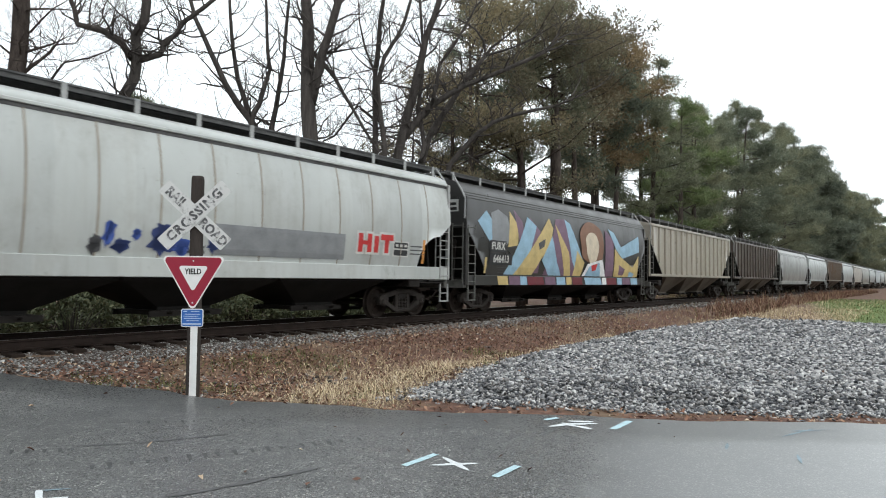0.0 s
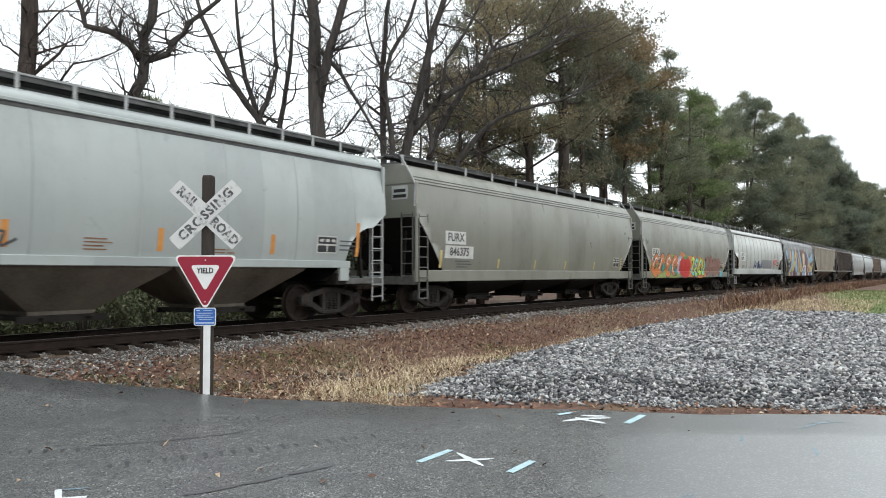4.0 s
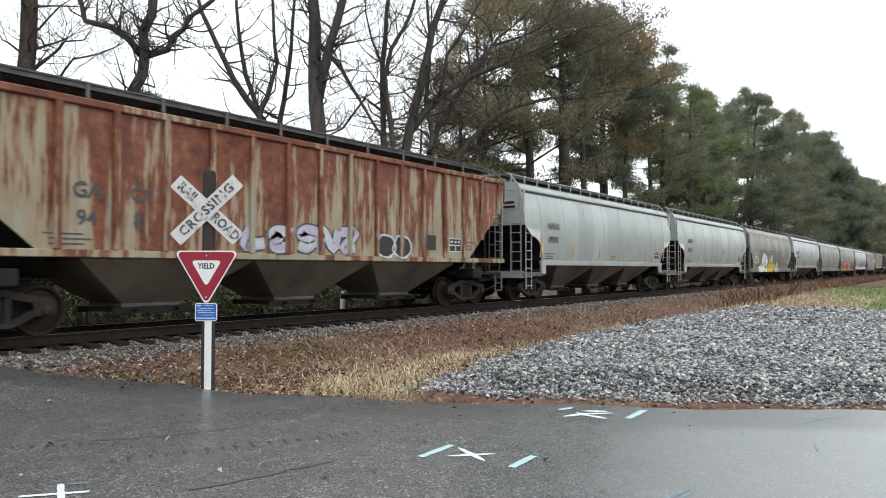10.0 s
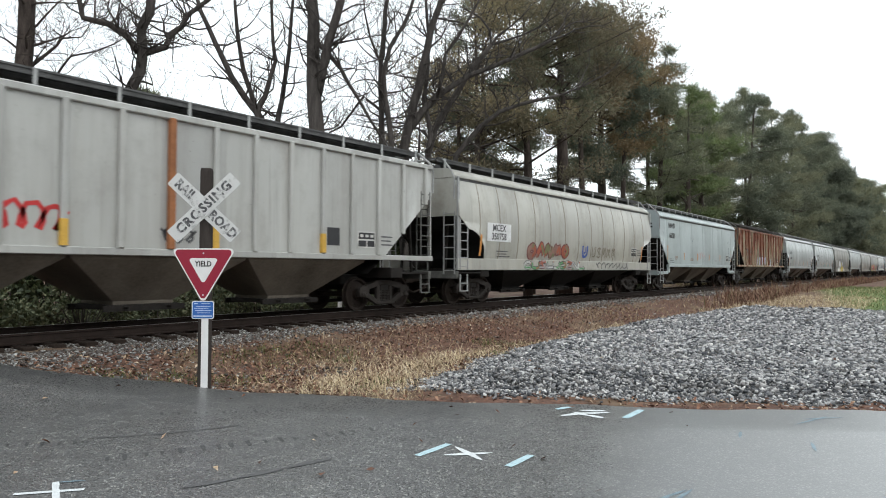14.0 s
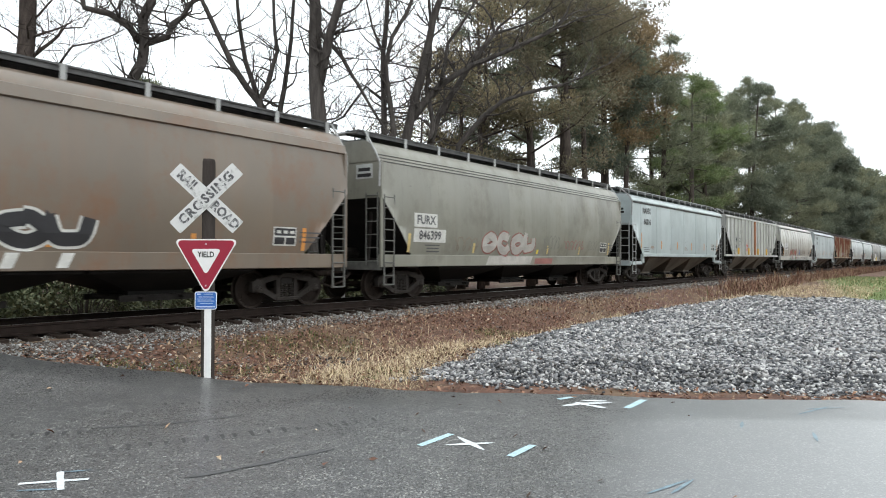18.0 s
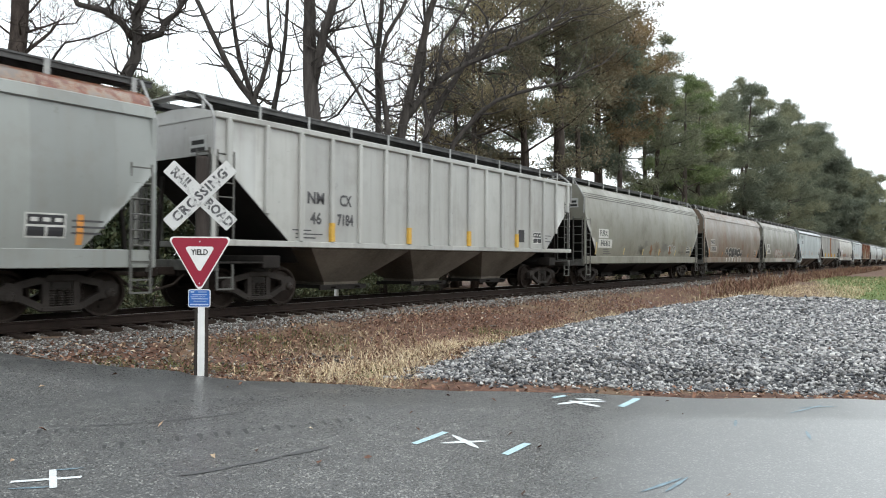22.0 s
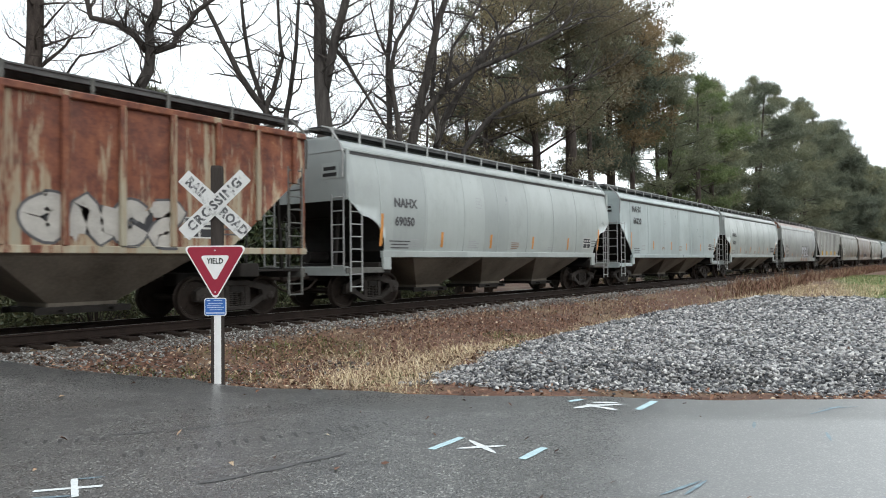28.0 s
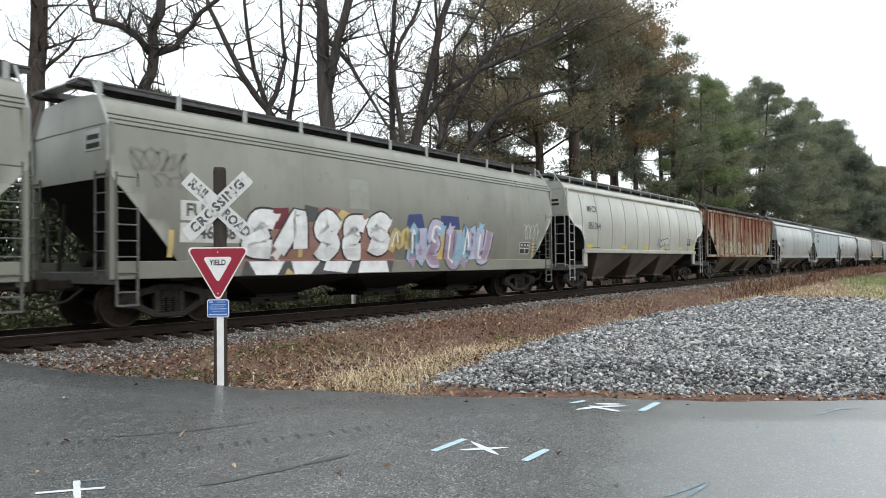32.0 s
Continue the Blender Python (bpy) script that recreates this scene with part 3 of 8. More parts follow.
def stones(n, xy, zf, size, rng, flat=0.5):
    """Angular crushed stones: skewed blocks with broken corners, lying mostly on their flat sides."""
    base = np.array([(a, b, c) for c in (-1, 1) for b in (-1, 1) for a in (-1, 1)], float)
    quads = [(0, 2, 3, 1), (4, 5, 7, 6), (0, 1, 5, 4), (2, 6, 7, 3), (0, 4, 6, 2), (1, 3, 7, 5)]
    tri = np.array([t for a, b, c, d in quads for t in ((a, b, c), (a, c, d))])
    v = base[None] * (1 + rng.uniform(-0.55, 0.25, (n, 8, 3)))
    v = v * rng.uniform(0.6, 1.3, (n, 1, 3)) * np.array([1.25, 0.85, flat])
    q = np.concatenate([np.ones((n, 1)), rng.normal(0, 0.22, (n, 2)), np.zeros((n, 1))], 1)
    yaw = rng.uniform(0, np.pi, n)
    w0, x0, y0 = q[:, 0], q[:, 1], q[:, 2]
    c, s = np.cos(yaw), np.sin(yaw)
    q = np.stack([w0 * c, x0 * c + y0 * s, y0 * c - x0 * s, w0 * s], 1)
    q /= np.linalg.norm(q, axis=1, keepdims=True)
    w, x, y, z = q.T
    rot = np.stack([1 - 2 * (y * y + z * z), 2 * (x * y - z * w), 2 * (x * z + y * w), 2 * (x * y + z * w), 1 - 2 * (x * x + z * z), 2 * (y * z - x * w), 2 * (x * z - y * w), 2 * (y * z + x * w), 1 - 2 * (x * x + y * y)], -1).reshape(n, 3, 3)
    v = np.einsum("nij,nkj->nki", rot, v) * (size * rng.uniform(0.45, 1.25, n))[:, None, None]
    v[:, :, :2] += xy[:, None]
    v[:, :, 2] += zf(xy[:, 0], xy[:, 1])[:, None]
    f = (tri[None] + 8 * np.arange(n)[:, None, None]).reshape(-1, 3)
    return v.reshape(-1, 3), f


def ballast_z(x, y):
    a = np.abs(y)
    return -0.245 - 0.42 * smooth01((a - 1.0) / 1.7)


# the ballast bed under the ties, with its shoulders
# bed colour is darkened to carry the shade between the rails
sheet("ballast_bed", np.concatenate([np.arange(-60, 60, 0.5), np.arange(60, 421, 6)]), np.linspace(-3.1, 3.1, 40), lambda x, y: ballast_z(x, y) - 0.03 + 0.02 * wave(x, y, 4.0), plain("ballast_bed_stone", (0.06, 0.05, 0.045), 0.95, 0, 0.5, 14, 50, 0.8), "dirty crushed stone ballast, darkened for shade between the rails", category="ballast")


# ---- stone bed, ballast stones, leaf litter and dry grass ----
BACK = ([7.2, 7.4, 9.1, 11.4, 13.0, 16.7, 21.9, 26.9, 30.6, 33.0], [-8.2, -7.7, -7.3, -6.75, -6.4, -5.9, -5.45, -5.7, -6.2, -6.8])


def bed_depth(x, y):
    """How far inside the stone bed a spot lies, in metres."""
    back = np.interp(x, *BACK) + 0.12 * np.sin(x * 2.9) + 0.06 * np.sin(x * 7.3)
    front = x - (edge_x(y) + 1.12 + 0.1 * np.sin(y * 3.7))
    return np.minimum(np.minimum(back - y, front), (33.0 + 0.4 * np.sin(y * 1.7)) - x)


def bed_z(x, y):
    d = bed_depth(x, y)
    return np.minimum(ground_z(x, y), -0.5) - 0.02 + 0.22 * smooth01(d / 1.3) + 0.03 * wave(x, y, 1.9, 2.0) * (d > 0)


def build_bed():
    xs, ys = np.concatenate([np.arange(6.8, 16, 0.18), np.arange(16, 33.6, 0.4)]), np.concatenate([np.linspace(-24, -15, 14), np.arange(-14.8, -5.0, 0.18)])
    gx, gy = np.meshgrid(xs, ys)
    z = np.where(bed_depth(gx, gy) > -0.05, bed_z(gx, gy), -1.2)
    v = np.stack([gx, gy, z], -1).reshape(-1, 3)
    i = np.arange(gx.size).reshape(gx.shape)
    f = np.stack([i[:-1, :-1], i[:-1, 1:], i[1:, 1:], i[1:, :-1]], -1).reshape(-1, 4)
    keep = (bed_depth(gx, gy).ravel()[f] > -0.25).any(1)
    tagged(soup("stone_bed", v, f[keep], M["gravel_bed"], "structure", True), "bed of crushed grey stone beside the road", "gravel")
    rng = np.random.default_rng(8)
    verts, faces, count = [], [], 0
    for x0, x1, y0, y1, per, size in ((6.8, 13, -14.5, -5.5, 1000, 0.0265), (13, 21, -15.5, -5.0, 480, 0.037), (21, 33.2, -17.5, -5.0, 230, 0.05)):
        n = int((x1 - x0) * (y1 - y0) * per)
        xy = np.stack([rng.uniform(x0, x1, n), rng.uniform(y0, y1, n)], -1)
        d = bed_depth(xy[:, 0], xy[:, 1])
        xy = xy[(d > 0) | ((d > -0.25) & (rng.random(n) < 0.07))]
        v, f = stones(len(xy), xy, lambda x, y: np.maximum(bed_z(x, y), ground_z(x, y)) + rng.uniform(-0.012, 0.036, len(x)), size, rng)
        verts.append(v)
        faces.append(f + count)
        count += len(v)
    tagged(soup("crushed_stones", np.concatenate(verts), np.concatenate(faces), M["stone"]), "loose crushed grey stones heaped over the bed", "gravel")
    # ballast shoulder facing the road, and the crib between the ties
    verts, faces, count = [], [], 0
    for x0, x1, y0, y1, per, size in ((4.3, 16, -2.9, -0.85, 680, 0.0235), (16, 40, -2.9, -0.85, 280, 0.032), (40, 90, -2.9, -1.0, 60, 0.06), (4.3, 9.5, -5.6, -2.9, 420, 0.0225), (9.5, 30, -4.2, -2.9, 120, 0.026)):
        n = int((x1 - x0) * (y1 - y0) * per)
        xy = np.stack([rng.uniform(x0, x1, n), rng.uniform(y0, y1, n)], -1)
        fade = (1 - smooth01((-xy[:, 1] - 2.2) / 0.7) * (0.3 + 0.6 * smooth01((xy[:, 0] - 5.2) / 2.5))) * (xy[:, 0] > edge_x(xy[:, 1]) + 0.3)
        # tie ends stay bare
        beat = np.abs((xy[:, 0] + 6.265) % 0.53 - 0.265)
        fade = fade * ~((beat < 0.14) & (xy[:, 1] > -1.34))
        xy = xy[rng.random(n) < fade]
        v, f = stones(len(xy), xy, lambda x, y: np.maximum(ballast_z(x, y), ground_z(x, y) * (np.abs(y) > 1.5) - 9 * (np.abs(y) <= 1.5)) + rng.uniform(-0.012, 0.012, len(x)), size, rng)
        verts.append(v)
        faces.append(f + count)
        count += len(v)
    tagged(soup("ballast_stones", np.concatenate(verts), np.concatenate(faces), M["ballast"]), "rust-dusted ballast stones along the track", "ballast")


build_bed()


def blades(xy, zf, length, width, lean, rng):
    """Bent grass blades of two quads."""
    n = len(xy)
    a = rng.uniform(0, 2 * np.pi, n)
    out = np.stack([np.cos(a), np.sin(a), np.zeros(n)], -1)
    side = np.stack([-np.sin(a), np.cos(a), np.zeros(n)], -1) * (width * rng.uniform(0.6, 1.3, n))[:, None]
    ln = (length * rng.uniform(0.4, 1.25, n))[:, None]
    k = (lean * rng.uniform(0.3, 1.5, n))[:, None]
    p0 = np.concatenate([xy, zf(xy[:, 0], xy[:, 1])[:, None] - 0.02], 1)
    up = np.array([0, 0, 1.0])
    p1 = p0 + ln * 0.55 * (up * np.cos(k) + out * np.sin(k))
    p2 = p1 + ln * 0.45 * (up * np.cos(k * 1.9) + out * np.sin(k * 1.9))
    v = np.stack([p0 - side, p0 + side, p1 + side * 0.8, p1 - side * 0.8, p2 + side * 0.25, p2 - side * 0.25], 1).reshape(-1, 3)
    q = np.array([[0, 1, 2, 3], [3, 2, 4, 5]])
    return v, (q[None] + 6 * np.arange(n)[:, None, None]).reshape(-1, 4)


def scatter(n, x0, x1, y0, y1, keep, rng):
    xy = np.stack([rng.uniform(x0, x1, n), rng.uniform(y0, y1, n)], -1)
    return xy[rng.random(n) < keep(xy[:, 0], xy[:, 1])]


def build_verge():
    rng = np.random.default_rng(15)
    off_road = lambda x, y: x > edge_x(y) + 0.12  # noqa: E731

    def pale(x, y):
        """Bright straw lies along the stone bed's back edge."""
        back = np.interp(x, *BACK)
        wide = 0.8 - 0.5 * smooth01((x - 10.5) / 5)
        band = np.exp(-((y - back - 0.8 * wide) / wide) ** 2) * (x > 7.0) * (x < 34) * (1 - 0.55 * smooth01((x - 11) / 4) * (wave(x, y, 1.3, 0.6) > -0.3))
        front = np.exp(-((y + 6.7) / 0.95) ** 2) * np.exp(-((x - 8.2) / 1.1) ** 2)
        mass = 0.55 * np.exp(-((x - 11.0) / 2.2) ** 2 - ((y + 4.7) / 1.1) ** 2) * (0.35 + 0.65 * (wave(x, y, 1.6, 0.2) > -0.25))
        return np.clip(band + front + mass, 0, 1) * off_road(x, y) * (bed_depth(x, y) < 0.05)

    def mixed(x, y):
        patch = 0.5 + 0.5 * wave(x, y, 0.9, 0.4)
        return (0.25 + 0.55 * patch) * off_road(x, y) * (y < -2.3) * (bed_depth(x, y) < 0) * (y > np.interp(x, *BACK) - 0.3)

    sets = []
    for n, fn, ln, wd, lean in ((85000, pale, 0.3, 0.0048, 1.75), (24000, pale, 0.2, 0.0045, 1.2)):
        xy = scatter(n, 5.0, 22.0, -9.0, -2.2, fn, rng)
        sets.append(blades(xy, ground_z, ln, wd, lean, rng))
    xy = scatter(30000, 20.0, 60.0, -11.0, -3.2, lambda x, y: np.maximum(pale(x, y), (0.06 + 0.55 * (x > 31) * (x < 46) * (y < -5.2)) * (bed_depth(x, y) < 0)), rng)
    sets.append(blades(xy, ground_z, 0.3, 0.011, 0.8, rng))
    off = np.cumsum([0] + [len(v) for v, _ in sets])
    tagged(soup("dry_grass", np.concatenate([v for v, _ in sets]), np.concatenate([f + o for (_, f), o in zip(sets, off)]), M["straw"]), "bleached dry grass flattened beside the stone bed", "grass")
    xy = scatter(70000, 5.0, 40.0, -9.0, -2.2, lambda x, y: mixed(x, y) * smooth01((x - 6.5) / 3), rng)
    v, f = blades(xy, ground_z, 0.2, 0.006, 1.15, rng)
    tagged(soup("withered_weeds", v, f, M["deadgrass"]), "matted brown weeds on the ditch side", "weeds")
    green = scatter(16000, 5.6, 16.0, -7.2, -3.0, lambda x, y: ((wave(x, y, 1.4, 3.0) > 0.4) + 1.3 * np.exp(-((x - 8.9) / 0.9) ** 2 - ((y + 3.3) / 0.8) ** 2)) * off_road(x, y) * (bed_depth(x, y) < 0) * 0.9, rng)
    v, f = blades(green, ground_z, 0.15, 0.006, 0.9, rng)
    tagged(soup("green_weeds", v, f, M["weed"]), "small green weeds among the dead leaves", "weeds")
    reeds = scatter(26000, 34.0, 130.0, -6.4, -3.2, lambda x, y: 0.06 + 0.94 * (wave(x, y, 0.55, 0.9) > 0.05) * smooth01((x - 34) / 12), rng)
    v, f = blades(reeds, ground_z, 0.85, 0.016, 0.6, rng)
    tagged(soup("tall_weeds", v, f, M["deadgrass"]), "tall brown weed stalks along the ballast", "weeds")
    lawn = scatter(45000, 32.0, 70.0, -26.0, -6.0, lambda x, y: (bed_depth(x, y) < -0.4) * smooth01((x - 33.0) / 2) * smooth01((-y + 0.18 * x - 16.3 + 0.9 * wave(x, y, 0.6)) / 1.3), rng)
    v, f = blades(lawn, ground_z, 0.13, 0.015, 0.7, rng)
    tagged(soup("lawn_grass", v, f, M["lawngrass"]), "short green lawn beyond the stone bed", "grass")
    # dead leaves: folded blades lying flat
    n = 80000
    xy = scatter(n, 4.0, 28.0, -13.5, -2.0, lambda x, y: np.clip((x > edge_x(y) - 0.06) * ((bed_depth(x, y) < 0.1) * (0.3 + 0.4 * (wave(x, y, 0.7, 1.2) > -0.2) + 0.5 * (x < 7.5)) + 0.01) * np.where(x > 18, 0.6, 1.0) * np.where(y > -2.6, 0.35, 1.0) * np.where((y > -4.6) & (x < 8), 0.45, 1.0) * np.where(y < -9, 0.45, 1.0), 0, 1), rng)
    road_leaves = scatter(70, 0.5, 9.0, -13.0, -4.0, lambda x, y: (x < edge_x(y) - 0.1) * 1.0, rng)
    m = len(xy)
    zs = np.concatenate([np.maximum(ground_z(xy[:, 0], xy[:, 1]), np.where(bed_depth(xy[:, 0], xy[:, 1]) > 0, bed_z(xy[:, 0], xy[:, 1]), -9)) + rng.uniform(0.005, 0.05, m), road_z(road_leaves[:, 1]) + 0.03])
    xy = np.concatenate([xy, road_leaves])
    m = len(xy)
    a, s = rng.uniform(0, 2 * np.pi, m), rng.uniform(0.018, 0.045, m)
    d = np.stack([np.cos(a), np.sin(a), rng.normal(0, 0.45, m)], -1) * s[:, None]
    e = np.stack([-np.sin(a), np.cos(a), rng.normal(0, 0.35, m)], -1) * (s * rng.uniform(0.35, 0.7, m))[:, None]
    c = np.concatenate([xy, zs[:, None]], 1)
    up = np.stack([np.zeros(m), np.zeros(m), s * rng.uniform(0.0, 0.5, m)], -1)
    v = np.stack([c - d, c + e + up, c + d, c - e + up], 1).reshape(-1, 3)
    i = 4 * np.arange(m)[:, None]
    f = np.concatenate([i + np.array([[0, 1, 2]]), i + np.array([[0, 2, 3]])])
    tagged(soup("dead_leaves", v, f, M["leaf"]), "curled brown oak leaves scattered over the verge", "leaves")


M["deadgrass"] = island("matted_brown_weeds", [(0.0, (0.09, 0.045, 0.03)), (0.45, (0.2, 0.1, 0.065)), (0.8, (0.31, 0.18, 0.115)), (0.93, (0.45, 0.33, 0.21)), (1.0, (0.14, 0.14, 0.06))], 0.9)
M["lawngrass"] = island("lawn_grass_blades", [(0.0, (0.09, 0.14, 0.035)), (0.5, (0.15, 0.21, 0.06)), (0.8, (0.27, 0.27, 0.12)), (1.0, (0.45, 0.38, 0.2))], 0.9)
build_verge()


# ---- paint marks and seams on the road ----
def mark(name, strips, material, label, width, taper=0.95):
    """Hand-sprayed strips on the asphalt, with ragged ends."""
    rng = random.Random(len(strips) * 7 + int(width * 1000))
    ob = thing(name, label, "road marking", "paint marks on the road")
    for (ax, ay), (bx, by) in strips:
        a, b = Vector((ax, ay, 0)), Vector((bx, by, 0))
        d = (b - a).normalized()
        n = Vector((-d.y, d.x, 0))
        left, right = [], []
        for i in range(9):
            p = a.lerp(b, i / 8)
            w = width * rng.uniform(0.46, 0.54) * (taper if i in (0, 8) else 1) * (1 if taper > 0.8 else 0.45 + 0.55 * math.sin(math.pi * i / 8))
            x0, x1 = -5.5, float(edge_x(np.array(p.y)))
            zz = float(road_z(np.array(p.y))) + 0.02 * math.sin(math.pi * min(1, max(0, (p.x - x0) / (x1 - x0)))) + 0.005
            left.append((p.x + n.x * w, p.y + n.y * w, zz))
            right.append((p.x - n.x * w, p.y - n.y * w, zz))
        part("paint_stripe", Shape().loft([[l, r] for l, r in zip(left, right)], closed=False), material, ob)
    return ob


mark("survey_cross", [((2.38, -8.45), (2.75, -8.75)), ((2.71, -8.39), (2.5, -8.84))], M["marking"], "white sprayed cross on the asphalt", 0.05)
mark("lane_dash", [((5.01, -10.17), (5.53, -10.15))], M["paleblue"], "short pale dash sprayed on the asphalt", 0.075)
mark("survey_star", [((5.16, -10.34), (5.5, -10.66)), ((5.48, -10.26), (5.23, -10.72)), ((5.28, -10.42), (5.4, -10.56))], M["marking"], "white sprayed star mark on the asphalt", 0.066, 0.4)
mark("lane_dash", [((5.2, -11.0), (5.64, -10.98))], M["paleblue"], "short pale dash sprayed on the asphalt", 0.075)
mark("survey_star", [((7.37, -10.42), (7.72, -10.57)), ((7.67, -10.44), (7.57, -10.68)), ((7.8, -10.45), (7.96, -10.72)), ((7.57, -10.47), (7.9, -10.8)), ((7.61, -10.64), (7.55, -10.87))], M["marking"], "untidy white star mark near the road edge", 0.09, 0.4)
mark("lane_dash", [((7.7, -10.2), (7.92, -10.27))], M["paleblue"], "small pale dash near the road edge", 0.075)
mark("lane_dash", [((7.7, -11.06), (8.29, -11.04))], M["paleblue"], "short pale dash near the road edge", 0.085)
mark("utility_mark", [((7.48, -12.34), (7.78, -12.28))], M["bluemark"], "short faded blue sprayed utility mark", 0.034, 0.5)
mark("utility_mark", [((7.35, -13.04), (7.7, -12.95))], M["bluemark"], "short faded blue sprayed utility mark", 0.034, 0.5)
mark("utility_mark", [((8.5, -12.68), (9.2, -12.9)), ((8.88, -12.7), (9.25, -13.06))], M["bluemark"], "faded blue angle sprayed near the road edge", 0.034, 0.5)
mark("utility_mark", [((4.95, -12.28), (5.46, -12.42)), ((5.06, -12.42), (5.5, -12.45))], M["bluemark"], "faded double blue sprayed utility mark", 0.034, 0.5)
mark("utility_mark", [((2.71, -8.41), (2.88, -8.54)), ((2.3, -8.6), (2.5, -8.8))], M["bluemark"], "faded blue smear beside a white cross", 0.034, 0.5)
M["tar"] = plain("dark_tar_seam", (0.075, 0.075, 0.077), 0.5, 0, 0.3, 8, 50, 0.2)
for strips, w in (([((3.59, -7.17), (4.01, -7.52)), ((4.01, -7.52), (4.45, -7.73)), ((4.45, -7.73), (4.86, -7.89))], 0.06), ([((3.2, -9.3), (3.63, -9.44)), ((3.63, -9.44), (4.03, -9.52)), ((4.03, -9.52), (4.5, -9.62))], 0.085)):
    mark("tar_seam", strips, M["tar"], "dark tar smear on the wet asphalt", w, 0.3)




def tyre_prints(rows):
    """Rows of short wet tread smears left by turning tyres."""
    rng = random.Random(21)
    for (ax, ay), (bx, by), n, size in rows:
        ob = thing("tyre_print", "faint row of dark wet tread smears", "tyre print", "tread smears on the road")
        for i in range(n):
            f = (i + rng.uniform(-0.2, 0.2)) / n
            x, y = ax + (bx - ax) * f, ay + (by - ay) * f
            x1 = float(edge_x(np.array(y)))
            z = float(road_z(np.array(y))) + 0.02 * math.sin(math.pi * min(1, max(0, (x + 5.5) / (x1 + 5.5)))) + 0.0045
            s, t = size * rng.uniform(0.6, 1.2), size * rng.uniform(0.25, 0.45)
            part("smear", Shape().add([(x - 0.5 * s, y - s, z), (x - 0.5 * s + t, y - s, z), (x + 0.5 * s + t, y + 0.6 * s, z), (x + 0.5 * s, y + s, z)], [(0, 1, 2, 3)]), M["smear"], ob)


M["smear"] = plain("wet_rubber_smear", (0.042, 0.043, 0.045), 0.45, 0, 0.5, 14, 60, 0.4)
tyre_prints([((4.7, -6.7), (5.75, -7.75), 9, 0.07), ((3.3, -8.05), (5.65, -9.2), 17, 0.08), ((3.0, -6.85), (3.6, -7.4), 6, 0.07)])


def marker_post():
    ob = thing("marker_post", "short white marker post beyond the rails", "post", at=(18.0, 3.4, -0.35))
    part("post", Shape().box(-0.06, 0.06, -0.06, 0.06, -0.3, 0.62, 0.01), M["whitepaint"], ob)
    part("cap", Shape().box(-0.035, 0.035, -0.035, 0.035, 0.68, 0.76, 0.01), M["whitepaint"], ob)
    part("pin", Shape().tube([(0, 0, 0.6), (0, 0, 0.7)], 0.015, 6), M["steel"], ob)


marker_post()


# ---- crossing sign ----
def rounded(points, r, n=4):
    """An outline with rounded corners."""
    out = []
    k = len(points)
    for i in range(k):
        p, a, b = Vector(points[i]), Vector(points[i - 1]), Vector(points[(i + 1) % k])
        u, v = (a - p).normalized(), (b - p).normalized()
        half = math.acos(max(-1, min(1, u.dot(v)))) / 2
        c = p + (u + v).normalized() * (r / math.sin(half))
        t0, t1 = p + u * (r / math.tan(half)) - c, p + v * (r / math.tan(half)) - c
        ang = math.atan2(t0[1], t0[0])
        turn = (math.atan2(t1[1], t1[0]) - ang + math.pi) % (2 * math.pi) - math.pi
        out += [(c[0] + r * math.cos(ang + turn * j / n), c[1] + r * math.sin(ang + turn * j / n)) for j in range(n + 1)]
    return out


FACE = pose(0, 0, 0, 90)  # lettering stands upright, facing -y


def plate(outline, y, thick):
    return Shape().prism(outline, y, y + thick)


